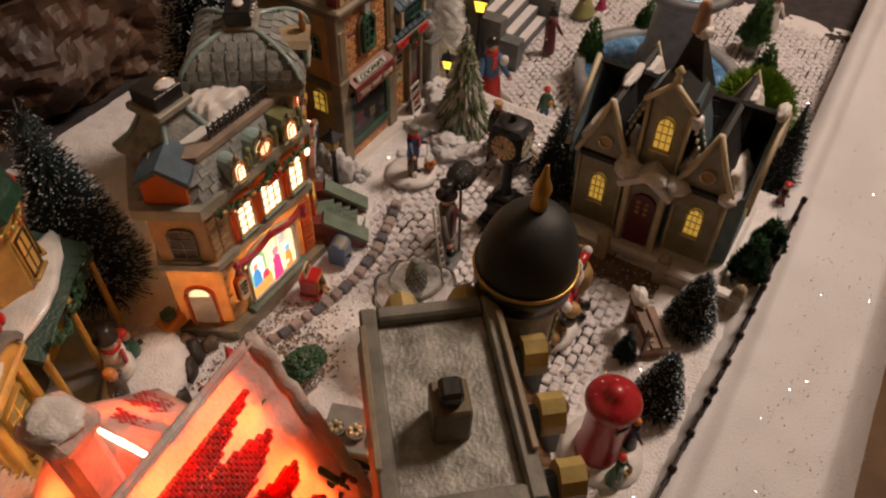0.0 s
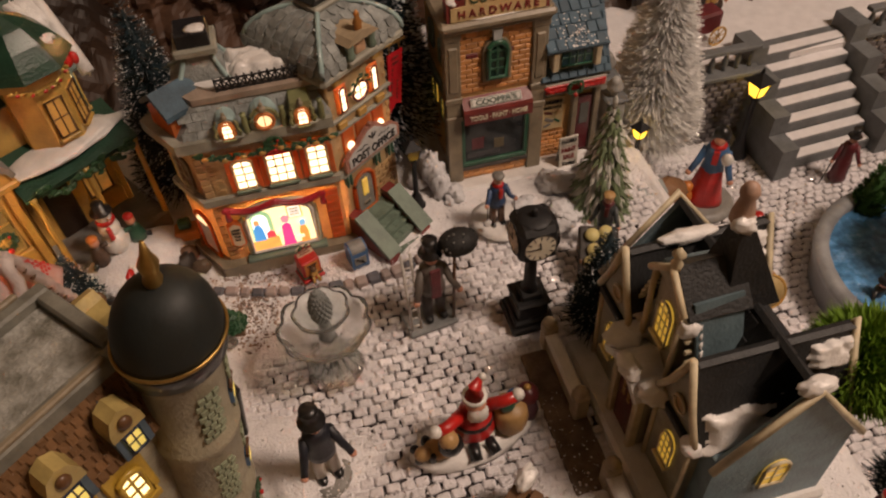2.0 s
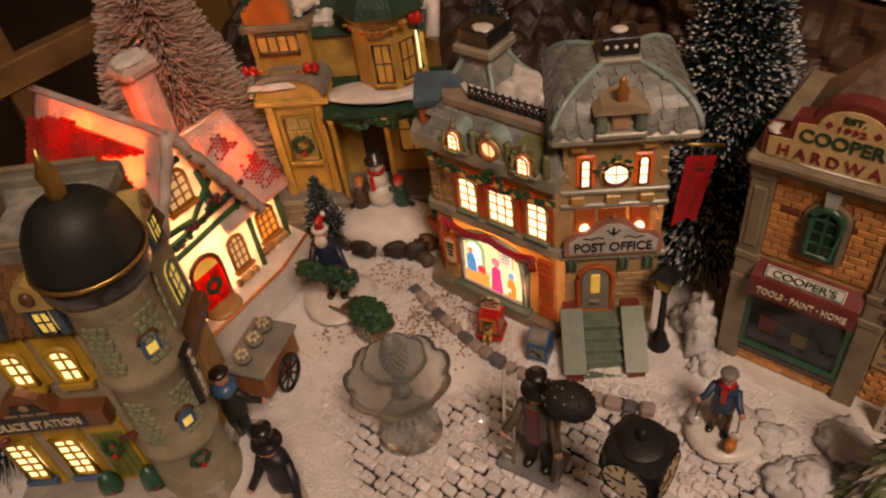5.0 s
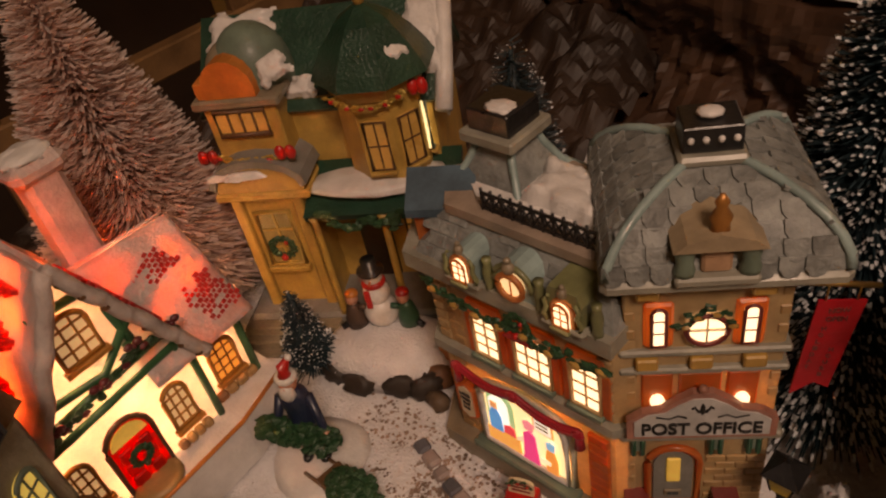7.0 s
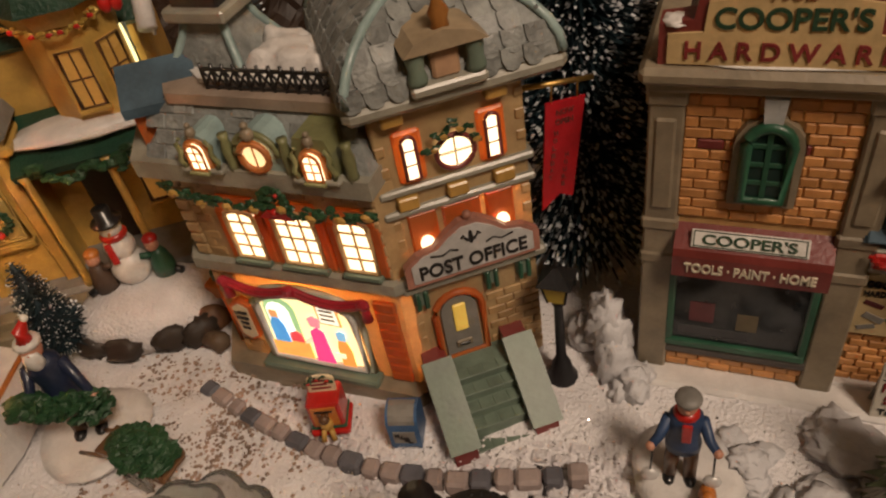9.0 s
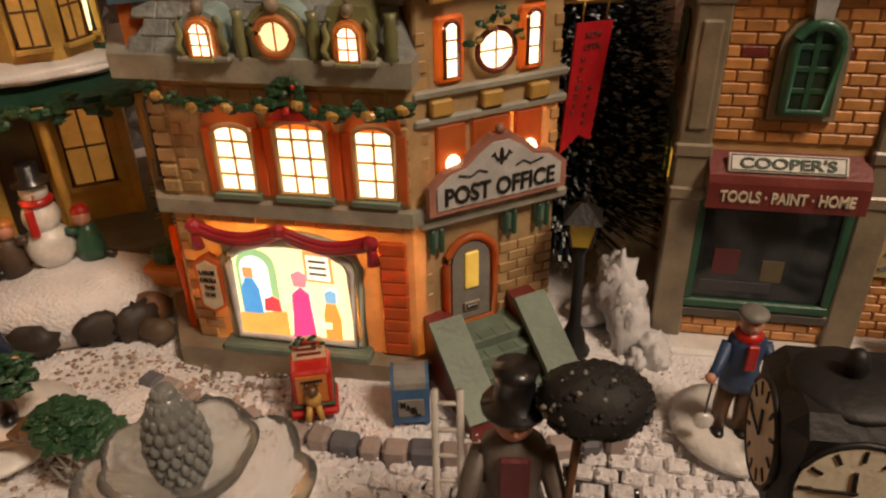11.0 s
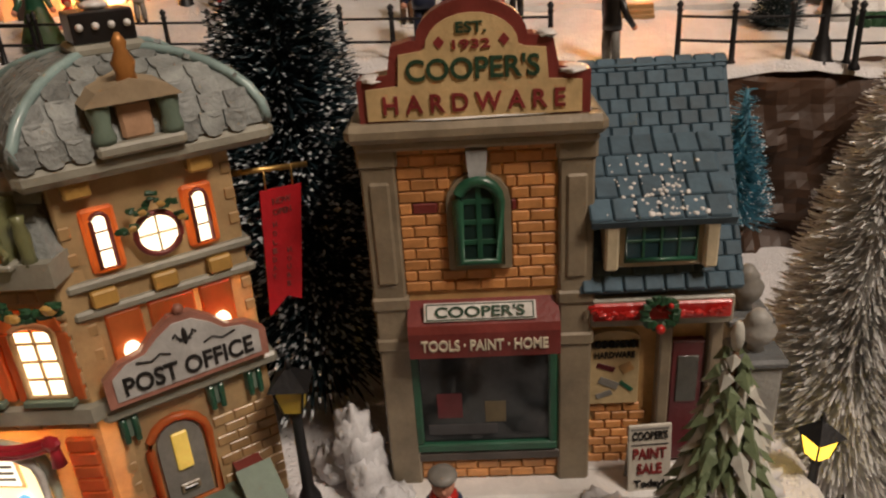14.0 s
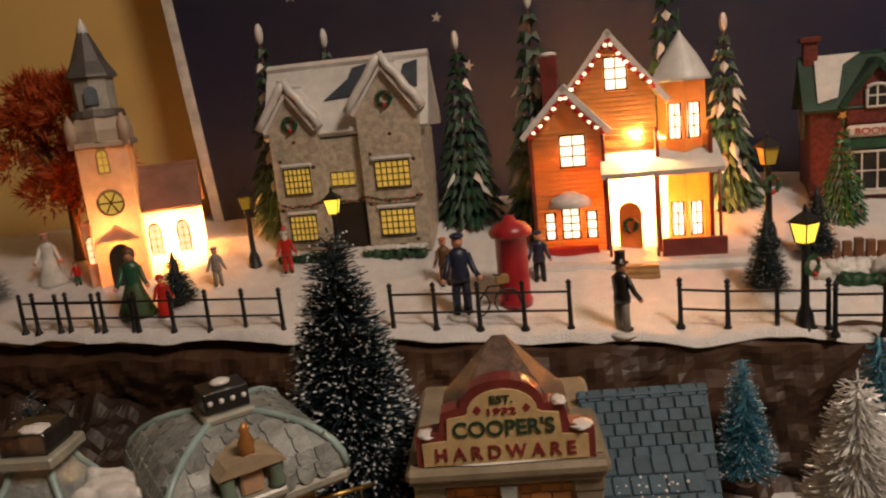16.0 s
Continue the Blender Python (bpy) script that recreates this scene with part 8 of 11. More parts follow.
def street_lamp(at, h, lit, label, turn=0, wreath_on=False):
    t = thing("street_lamp", label, "street lamp", pose(*at, 0, 0, turn), "black street lamps")
    k = h / 0.09
    s = Shape()
    s.lathe([(0.0090 * k, 0), (0.0090 * k, 0.003 * k), (0.0065 * k, 0.006 * k), (0.0055 * k, 0.014 * k), (0.0030 * k, 0.020 * k), (0.0024 * k, 0.060 * k), (0.0034 * k, 0.062 * k), (0.0026 * k, 0.066 * k)], IRON, seg=12)
    s.link("post", t)
    s = Shape()
    z0, z1 = 0.066 * k, 0.080 * k
    a, b = 0.0042 * k, 0.0066 * k
    s.put([(-a, -a, z0), (a, -a, z0), (a, a, z0), (-a, a, z0), (-b, -b, z1), (b, -b, z1), (b, b, z1), (-b, b, z1)], [[3, 2, 1, 0], [4, 5, 6, 7], [0, 1, 5, 4], [1, 2, 6, 5], [2, 3, 7, 6], [3, 0, 4, 7]], LANTERN if lit else DIMLAN)
    lo = s.link("lantern", t, "yellow lantern glass")
    s = Shape()
    for i in range(4):
        x, y = (-1, 1, 1, -1)[i], (-1, -1, 1, 1)[i]
        s.tube([(x * a * 1.05, y * a * 1.05, z0), (x * b * 1.05, y * b * 1.05, z1)], 0.0006 * k, IRON, 5)
    c = b * 1.35
    s.put([(-c, -c, z1), (c, -c, z1), (c, c, z1), (-c, c, z1), (0, 0, z1 + 0.009 * k)], [[0, 1, 4], [1, 2, 4], [2, 3, 4], [3, 0, 4], [3, 2, 1, 0]], IRON)
    s.lathe([(0.0012 * k, z1 + 0.006 * k), (0.0016 * k, z1 + 0.010 * k), (0.0004 * k, z1 + 0.013 * k)], IRON, seg=8)
    s.link("lantern_cap", lo)
    if wreath_on:
        wreath(t, (0, -0.006 * k, 0.050 * k), 0.006 * k)
    return t


street_lamp((-0.088, -0.020, -0.009), 0.090, False, "black street lamp with unlit yellow lantern beside the post office")
street_lamp((0.160, -0.004, -0.055), 0.084, True, "black street lamp with glowing lantern beside the tinsel tree", 20)
street_lamp((0.332, 0.045, -0.105), 0.125, True, "black street lamp with glowing lantern by the stairs", 15)
street_lamp((0.575, 0.055, -0.105), 0.125, True, "black street lamp with glowing lantern beyond the stairs", 15)
street_lamp((0.185, -0.185, -0.100), 0.090, True, "black street lamp with glowing lantern behind the chapel", 30)
street_lamp((0.036, -0.240, 0.0), 0.105, False, "dark street lamp at the chapel's corner", 10)
street_lamp((-0.182, 0.480, 0.172), 0.105, True, "black street lamp with glowing lantern before the manor")
street_lamp((0.268, 0.292, 0.132), 0.112, True, "black street lamp with glowing lantern and wreath", 30, True)
street_lamp((-0.300, 0.530, 0.180), 0.105, False, "black street lamp with dull lantern beside the manor", 10)
street_lamp((0.300, 0.470, 0.172), 0.120, False, "black street lamp with dull lantern and wreath", 10, True)


def picket_run(a, b, n, z, h, label, group, r=0.0016):
    """A run of black posts with ball tops and two rails."""
    a, b = Vector(a), Vector(b)
    t = thing("iron_fence", label, "fence", pose(a.x, a.y, 0), group)
    for i in range(n):
        p = (b - a) * i / max(1, n - 1)
        zz = z(a.x + p.x, a.y + p.y) if callable(z) else z
        s = Shape()
        s.lathe([(r * 2.2, zz), (r * 2.2, zz + h * 0.05), (r * 1.2, zz + h * 0.12), (r, zz + h * 0.9), (r * 1.6, zz + h * 0.92), (r * 0.8, zz + h * 0.95), (r * 1.5, zz + h * 1.02), (r * 0.4, zz + h * 1.08)], IRON, p.x, p.y, 8)
        s.link("post", t)
    for f in (0.42, 0.82):
        s = Shape()
        pts = []
        for i in range(n):
            p = (b - a) * i / max(1, n - 1)
            zz = z(a.x + p.x, a.y + p.y) if callable(z) else z
            pts.append((p.x, p.y, zz + h * f))
        s.tube(pts, r * 0.6, IRON, 6)
        s.link("rail", t)
    return t


TZ = lambda x, y: terrace_z(y) - 0.002
picket_run((-0.530, 0.408), (-0.395, 0.390), 4, TZ, 0.043, "black iron fence along the terrace edge", "terrace fences", 0.002)
picket_run((-0.512, 0.404), (-0.225, 0.368), 8, TZ, 0.045, "black iron fence along the terrace edge", "terrace fences", 0.002)
picket_run((-0.108, 0.352), (0.066, 0.330), 5, TZ, 0.047, "black iron fence on the cliff edge", "terrace fences", 0.002)
picket_run((0.166, 0.318), (0.285, 0.285), 4, TZ, 0.046, "black iron fence on the cliff edge", "terrace fences", 0.002)
picket_run((0.285, 0.272), (0.470, 0.230), 6, TZ, 0.046, "black iron fence on the cliff edge", "terrace fences", 0.002)
for a, b in (((-0.290, -0.424), (-0.150, -0.431)), ((-0.138, -0.432), (-0.010, -0.436)), ((0.002, -0.436), (0.125, -0.439))):
    picket_run(a, b, 5, 0.0, 0.036, "low black iron fence along the front edge", "front fences", 0.0022)

# crystal fountain
ft = thing("crystal_fountain", "clear glass fountain with two basins and pine-cone top", "fountain", pose(-0.200, -0.192, -0.005))
ft.scale = (1.12, 1.12, 1.29)
s = Shape()
s.lathe([(0.020, 0), (0.0215, 0.003), (0.019, 0.008), (0.013, 0.014), (0.008, 0.022), (0.0075, 0.034)], ICE, seg=24, wob=0.04)
s.link("pedestal", ft)
for i in range(14):
    s = Shape()
    s.m = pose(0, 0, 0, 0, 0, i * 360 / 14)
    s.tube([(0.019, 0, 0.004), (0.0155, 0, 0.013), (0.010, 0, 0.021)], 0.0018, ICE, 6, 0.0008)
    s.link("leaf_rib", ft)
for z, R, k in ((0.034, 0.0305, 9), (0.054, 0.0185, 7)):
    s = Shape()
    seg = 54
    vs, F = [], []
    prof = [(0.20, 0.0), (0.65, 0.005), (0.94, 0.014), (1.02, 0.0185), (0.98, 0.0195), (0.84, 0.0165), (0.40, 0.008), (0.12, 0.006)]
    for r_, zz in prof:
        for i in range(seg):
            a = 2 * math.pi * i / seg
            w = 1 + 0.09 * abs(math.sin(k * a / 2)) * r_
            vs.append((R * r_ * w * math.cos(a), R * r_ * w * math.sin(a), z + zz * R / 0.036 * (1 + 0.15 * r_ * abs(math.sin(k * a / 2)))))
    for q in range(len(prof) - 1):
        for i in range(seg):
            j = (i + 1) % seg
            F.append([q * seg + i, q * seg + j, (q + 1) * seg + j, (q + 1) * seg + i])
    F += [list(range(seg))[::-1], [(len(prof) - 1) * seg + i for i in range(seg)]]
    s.put(vs, F, ICE, True)
    s.link("basin", ft, "scalloped glass basin")
s = Shape()
s.m = Matrix.Diagonal((0.84, 0.84, 0.95, 1))
s.lathe([(0.0075, 0.040), (0.0055, 0.046), (0.006, 0.056), (0.007, 0.060), (0.0085, 0.066), (0.0085, 0.074), (0.006, 0.082), (0.002, 0.087)], CONE, seg=16)
for k in range(9):
    for i in range(14):
        a = 2 * math.pi * (i + 0.5 * (k % 2)) / 14
        R = (0.0068, 0.0080, 0.0086, 0.0088, 0.0084, 0.0076, 0.0063, 0.0045, 0.0024)[k]
        s.ball((R * math.cos(a), R * math.sin(a), 0.061 + 0.0030 * k), (0.0016, 0.0016, 0.0019), CONE, 7, 5)
s.link("cone_top", ft, "pine-cone shaped glass top")["kind"] = "stuff"

# street clock
ck = thing("street_clock", "black four-faced street clock on a stepped plinth", "clock", pose(-0.027, -0.184, -0.006, 0, 0, 1))
ck.scale = (0.92, 0.92, 0.98)
CLOCKB = mat("clock_black", (0.010, 0.010, 0.011), 0.55, var=0.2)
s = Shape()
for w, z0, z1 in ((0.0215, 0, 0.008), (0.0185, 0.008, 0.014), (0.0145, 0.014, 0.030), (0.0165, 0.030, 0.034), (0.0105, 0.034, 0.042)):
    s.box(-w, w, -w, w, z0, z1, CLOCKB, 0.0015)
s.link("plinth", ck)
s = Shape()
s.lathe([(0.0085, 0.042), (0.0060, 0.048), (0.0052, 0.080), (0.0068, 0.084), (0.0060, 0.088), (0.0100, 0.094)], CLOCKB, seg=16)
s.link("column", ck)
s = Shape()
s.box(-0.0175, 0.0175, -0.0175, 0.0175, 0.092, 0.1285, CLOCKB, 0.0045)
s.ball((0, 0, 0.1275), (0.0150, 0.0150, 0.0034), CLOCKB, 24, 12)
s.ball((0, 0, 0.1335), (0.0032, 0.0032, 0.0045), CLOCKB, 10, 8)
hd = s.link("clock_head", ck, "black square clock head")
for i in range(4):
    m = pose(0, 0, 0.110, 0, 0, 90 * i)
    s = Shape()
    s.ext([(0.0138 * math.cos(2 * math.pi * q / 28), 0.0138 * math.sin(2 * math.pi * q / 28)) for q in range(28)], -0.0183, -0.0170, CLEAR_FACE if i % 2 == 0 else mat("clock_face_warm", (0.70, 0.50, 0.28), 0.4))
    fo = s.link("clock_face", hd, "cream clock face", m)
    s = Shape()
    for q in range(12):
        a = 2 * math.pi * q / 12
        s.m = pose(0.0112 * math.sin(a), -0.0185, 0.0112 * math.cos(a), 0, math.degrees(a), 0)
        s.box(-0.0005, 0.0005, -0.0002, 0.0004, -0.0017, 0.0017, LEDTXT, 0.0001)
    s.m = pose(0, -0.0187, 0, 0, -8, 0)
    s.box(-0.0005, 0.0005, -0.0003, 0.0003, -0.001, 0.0065, LEDTXT, 0.0001)
    s.m = pose(0, -0.0189, 0, 0, -90, 0)
    s.box(-0.0004, 0.0004, -0.0003, 0.0003, -0.001, 0.0095, LEDTXT, 0.0001)
    s.m = Matrix()
    s.link("dial_print", fo, "dark hour marks and clock pointers")
    s = Shape()
    s.tube([(0.0142 * math.cos(2 * math.pi * q / 28), -0.0178, 0.0142 * math.sin(2 * math.pi * q / 28)) for q in range(28)], 0.0009, CLOCKB, 6, closed=True)
    s.link("bezel", fo)

# red letter box for wishes, and blue mail box
rb = thing("red_letter_box", "small red letter box with gilt bear and sign", "letter box", pose(-0.206, -0.080, -0.006, 0, 0, 20))
s = Shape()
s.box(-0.011, 0.011, -0.010, 0.010, 0.0, 0.004, RED, 0.001)
s.box(-0.0092, 0.0092, -0.0085, 0.0085, 0.004, 0.026, RED, 0.0012)
s.box(-0.0100, 0.0100, -0.0092, 0.0092, 0.0055, 0.0075, GREEN, 0.0006)
s.link("box", rb)
s = Shape()
s.ext([(-0.007, 0.009), (0.007, 0.009), (0.007, 0.024), (-0.007, 0.024)], -0.0092, -0.0084, ORANGE)
s.box(-0.005, 0.005, -0.0098, -0.009, 0.0205, 0.0218, BLACK, 0.0002)
s.link("front_panel", rb, "orange front panel with slot")
s = Shape()
s.ball((0, -0.0105, 0.012), (0.004, 0.003, 0.0045), GOLDP, 10, 7, 0.1)
s.ball((0, -0.0115, 0.0175), 0.0030, BROWN, 10, 7)
for q in (-1, 1):
    s.ball((q * 0.0022, -0.011, 0.0205), 0.0012, BROWN, 7, 5)
    s.tube([(q * 0.002, -0.012, 0.009), (q * 0.003, -0.015, 0.003)], 0.0016, GOLDP, 6)
s.link("bear_ornament", rb, "small gilt bear")
s = Shape()
s.m = pose(0, 0.002, 0.026, -8)
s.ext(arch(0.015, 0, 0.008, 0.003), -0.001, 0.001, CREAM)
so = s.link("sign", rb, "small cream sign with garland")
for k in range(3):
    s = Shape()
    s.m = pose(0, 0.002, 0.026, -8)
    s.box(-0.0055, 0.0055 - 0.002 * (k % 2), -0.0014, -0.001, 0.002 + 0.0026 * k, 0.0034 + 0.0026 * k, REDTXT, 0.0001)
    s.link("writing_bar", so)
swag(so, [(-0.0075, 0.001, 0.034), (-0.003, 0.001, 0.0385), (0.003, 0.001, 0.0385), (0.0075, 0.001, 0.034)], 0.0014, LEAF, RED)
mb = thing("blue_mail_box", "blue street mail box with grey rounded lid", "mail box", pose(-0.160, -0.078, -0.007, 0, 0, 14))
s = Shape()
pf = [(-0.0085, 0.002), (0.0085, 0.002), (0.0085, 0.021)] + [(0.0085 * math.cos(math.pi * i / 8), 0.021 + 0.007 * math.sin(math.pi * i / 8)) for i in range(1, 8)] + [(-0.0085, 0.021)]
s.ext(pf, -0.0085, 0.0085, BLUE, "x")
for x in (-0.007, 0.007):
    for y in (-0.007, 0.007):
        s.box(x - 0.0012, x + 0.0012, y - 0.0012, y + 0.0012, 0, 0.003, BLUE, 0.0003)
s.link("box", mb)
s = Shape()
s.ext([(p[0] * 1.02, p[1] + 0.0006) for p in pf if p[1] > 0.0205 and p[0] < 0.006], -0.0070, 0.0070, GREY, "x")
s.link("lid", mb, "grey lid")
s = Shape()
s.box(-0.0060, 0.0060, -0.0092, -0.0085, 0.006, 0.016, GREY, 0.0003)
fo = s.link("front_panel", mb, "pale painted panel")
for ch_, x, z in (("M", -0.0035, 0.0135), ("A", -0.0012, 0.0118), ("I", 0.0012, 0.0100), ("L", 0.0032, 0.0085)):
    text(ch_, 0.0022, 0.0032, LEDTXT, fo, pose(x, -0.0094, z, 90))

# kerb stones round the post office
for i in range(20):
    f = i / 19
    x = -0.292 + 0.225 * f
    y = -0.072 - 0.030 * math.sin(math.pi * (0.05 + 0.83 * f)) + 0.012 * max(0, f - 0.7)
    s = Shape()
    w = 0.0055 + 0.0010 * math.sin(i * 2.3)
    s.box(-w, w, -0.0050, 0.0050, -0.006, 0.0095 + 0.001 * math.sin(i * 1.7), mat("kerb_a", (0.13, 0.13, 0.15), 0.6) if i == 0 else (bpy.data.materials["kerb_a"] if i % 3 == 0 else mat("kerb_b", (0.36, 0.29, 0.27), 0.6) if i == 1 else bpy.data.materials["kerb_b"]), 0.0018)
    solo("kerb_stone", s, "rounded kerb stone edging the post office snow bed", "kerb stone", pose(x, y, ground_z(x, y) - 0.0025, 0, 0, 12 * math.cos(math.pi * f) * -1.4), "post office kerb")

# hand cart loaded with greenery
hc = thing("hand_cart", "brown wooden hand cart loaded with evergreen boughs", "cart", pose(-0.290, -0.136, 0.0, 0, 0, -6))
s = Shape()
s.m = pose(0, 0, 0.012, 0, 6, 0)
s.box(-0.026, 0.022, -0.009, 0.009, 0.0, 0.003, WOOD, 0.0006)
s.box(-0.018, 0.022, -0.010, -0.008, 0.002, 0.008, WOOD, 0.0006)
s.box(-0.018, 0.022, 0.008, 0.010, 0.002, 0.008, WOOD, 0.0006)
s.link("bed", hc)
for y in (-0.012, 0.012):
    s = Shape()
    s.tube([(0.006 + 0.0085 * math.cos(2 * math.pi * i / 18), y, 0.0095 + 0.0085 * math.sin(2 * math.pi * i / 18)) for i in range(18)], 0.0010, GREY, 6, closed=True)
    for i in range(6):
        a = math.pi * i / 3
        s.tube([(0.006, y, 0.0095), (0.006 + 0.008 * math.cos(a), y, 0.0095 + 0.008 * math.sin(a))], 0.0006, GREY, 5)
    s.ball((0.006, y, 0.0095), 0.0018, GREY, 8, 6)
    s.link("wheel", hc)
for y in (-0.008, 0.008):
    s = Shape()
    s.tube([(-0.020, y, 0.014), (-0.045, y, 0.004)], 0.0013, WOOD, 6)
    s.link("handle", hc)
s = Shape()
rg = random.Random(4)
for _ in range(190):
    a_, f_ = rg.uniform(0, 6.28), rg.random() ** 0.6
    s.ball((0.002 + 0.021 * f_ * math.cos(a_), 0.012 * f_ * math.sin(a_), 0.018 + 0.015 * (1 - f_ * f_) * rg.uniform(0.7, 1.0)), (rg.uniform(0.0025, 0.0045), rg.uniform(0.0025, 0.0045), rg.uniform(0.0012, 0.0022)), LEAF, 6, 4, 0.4, False)
s.link("evergreen_load", hc, "heap of dark green boughs")["kind"] = "stuff"

# snack cart
fc = thing("snack_cart", "brown two-wheeled snack cart with steaming pans", "cart", pose(-0.320, -0.221, 0.0, 0, 0, 110))
fc.scale = (1.25, 1.25, 1.4)
s = Shape()
s.box(-0.020, 0.020, -0.013, 0.013, 0.010, 0.028, mat("cart_brown", (0.30, 0.12, 0.05), 0.45), 0.001)
s.link("body", fc)
s = Shape()
s.box(-0.022, 0.022, -0.015, 0.015, 0.028, 0.031, GREY, 0.0008)
s.link("worktop", fc)
for y in (-0.0155, 0.0155):
    s = Shape()
    s.tube([(0.011 * math.cos(2 * math.pi * i / 20), y, 0.012 + 0.011 * math.sin(2 * math.pi * i / 20)) for i in range(20)], 0.0014, IRON, 6, closed=True)
    for i in range(8):
        a = math.pi * i / 4
        s.tube([(0, y, 0.012), (0.0105 * math.cos(a), y, 0.012 + 0.0105 * math.sin(a))], 0.0007, IRON, 5)
    s.ball((0, y, 0.012), 0.0024, IRON, 8, 6)
    s.link("wheel", fc)
for x in (-0.012, 0.002, 0.014):
    s = Shape()
    s.lathe([(0.005, 0.031), (0.006, 0.035), (0.005, 0.0355), (0.004, 0.033)], GREY, x, 0.003, 14)
    for i in range(6):
        s.ball((x + 0.003 * math.cos(i), 0.003 + 0.003 * math.sin(i), 0.0355), 0.0016, CREAM, 6, 4)
    s.link("pan", fc)

# market stall cart with round loaves
mk = thing("market_cart", "dark sloping market cart with round pale cheeses", "cart", pose(0.052, -0.148, -0.004, 0, 0, -20))
s = Shape()
s.m = pose(0, 0, 0.018, 24)
s.box(-0.018, 0.018, -0.022, 0.022, 0.0, 0.010, mat("cart_black", (0.03, 0.022, 0.016), 0.5), 0.002)
s.link("tray", mk)
for x in (-0.016, 0.016):
    for y in (-0.016, 0.016):
        s = Shape()
        s.tube([(x, y, 0), (x, y, 0.024)], 0.0015, BROWN, 6)
        s.link("leg", mk)
for i, (x, y) in enumerate(((-0.007, -0.014), (0.006, -0.010), (-0.004, -0.002), (0.008, 0.004), (-0.006, 0.012), (0.006, 0.015))):
    s = Shape()
    s.m = pose(0, 0, 0.018, 24)
    s.lathe([(0.0062, 0.0102), (0.0066, 0.0122), (0.0060, 0.0145)], mat("cheese", (0.60, 0.52, 0.22), 0.5) if i == 0 else bpy.data.materials["cheese"], x, y, 14)
    s.link("cheese", mk)
s = Shape()
for k in range(7):
    a = math.pi * k / 6
    s.tube([(0.020 + 0.006 * math.cos(a), -0.034, 0.006 + 0.012 * math.sin(a)), (0.020 + 0.006 * math.cos(a), -0.010, 0.006 + 0.012 * math.sin(a))], 0.0022, COPPICE, 6)
s.link("barrel_arch", mk, "pale barrel shape under the cart")

# pillar box on its snowy foot
pb = thing("pillar_box", "bright red round pillar box on a snowy foot", "pillar box", pose(-0.220, -0.372, 0.002))
pb.scale = (0.97, 0.97, 1.12)
s = Shape()
s.lathe([(0.034, 0), (0.034, 0.003), (0.028, 0.007), (0.012, 0.008)], SNOWPAINT, 0.004, -0.004, 24, wob=0.05)
s.link("snow_foot", pb)
PBR = mat("pillar_red", (0.42, 0.02, 0.03), 0.35, coat=0.3)
s = Shape()
s.lathe([(0.0185, 0.006), (0.0185, 0.012), (0.0165, 0.014), (0.0165, 0.064), (0.0182, 0.066)], PBR, seg=28)
s.link("body", pb)
s = Shape()
s.lathe([(0.0205, 0.066), (0.0215, 0.070), (0.0200, 0.074), (0.0150, 0.078), (0.0080, 0.080), (0.0075, 0.083), (0.001, 0.084)], PBR, seg=28)
for i in range(26):
    a, r_ = i * 2.4, 0.019 * math.sqrt((i + 0.5) / 26)
    s.ball((r_ * math.cos(a), r_ * math.sin(a), 0.0795 - 0.006 * (r_ / 0.02) ** 2 - (0.002 if r_ > 0.015 else 0)), 0.0008 + 0.0005 * (i % 3), SNOWPAINT, 6, 4)
s.link("cap", pb, "red domed cap flecked with snow")
s = Shape()
s.m = pose(0, 0, 0, 0, 0, -30)
s.box(-0.006, 0.006, -0.0176, -0.0160, 0.052, 0.055, BLACK, 0.0004)
s.link("slot", pb)

# garden seat by the chapel fence
gs = thing("garden_seat", "snow-topped wooden garden seat", "bench", pose(-0.092, -0.366, 0.0, 0, 0, 40))
gs.scale = (1.35, 1.35, 1.5)
for z, y, w in ((0.010, -0.005, 0.0035), (0.010, 0.002, 0.0035), (0.018, 0.008, 0.0018), (0.024, 0.0095, 0.0018)):
    s = Shape()
    s.box(-0.017, 0.017, y - 0.003, y + 0.003, z - 0.001, z + w * 0.5, WOOD, 0.0006)
    s.link("slat", gs)
for x in (-0.015, 0.015):
    s = Shape()
    s.box(x - 0.0016, x + 0.0016, -0.008, 0.011, 0.0, 0.010, WOOD, 0.0005)
    s.box(x - 0.0016, x + 0.0016, 0.008, 0.011, 0.010, 0.028, WOOD, 0.0005)
    s.link("side_frame", gs)
s = Shape()
s.ball((0.012, 0.008, 0.028), (0.008, 0.005, 0.005), SNOWPAINT, 12, 8, 0.15)
s.link("snow_lump", gs)

# grey brick retaining wall, stairs and balustrade at the back of the lower square
STEPM = mat("stair_grey", (0.15, 0.16, 0.165), 0.55, bump=0.4)
GBRICK = mat("grey_wall_brick", (0.15, 0.135, 0.14), 0.6, bump=0.4, tint=0.3)
GW = mat("grey_mortar", (0.30, 0.28, 0.28), 0.7)
sr = thing("stone_stairs", "grey stone stairs with snowy treads and stepped side walls", "stairs", pose(0.430, 0.005, -0.105, 0, 0, 3))
for k in range(7):
    s = Shape()
    s.box(-0.060, 0.060, 0.016 * k, 0.125, 0.0145 * k, 0.0145 * (k + 1), STEPM, 0.001)
    so = s.link("step", sr)
    s = Shape()
    s.box(-0.058, 0.058, 0.016 * k + 0.001, 0.016 * k + 0.015, 0.0145 * (k + 1), 0.0145 * (k + 1) + 0.002, SNOW, 0.001)
    s.link("tread_snow", so, "snow on the tread")
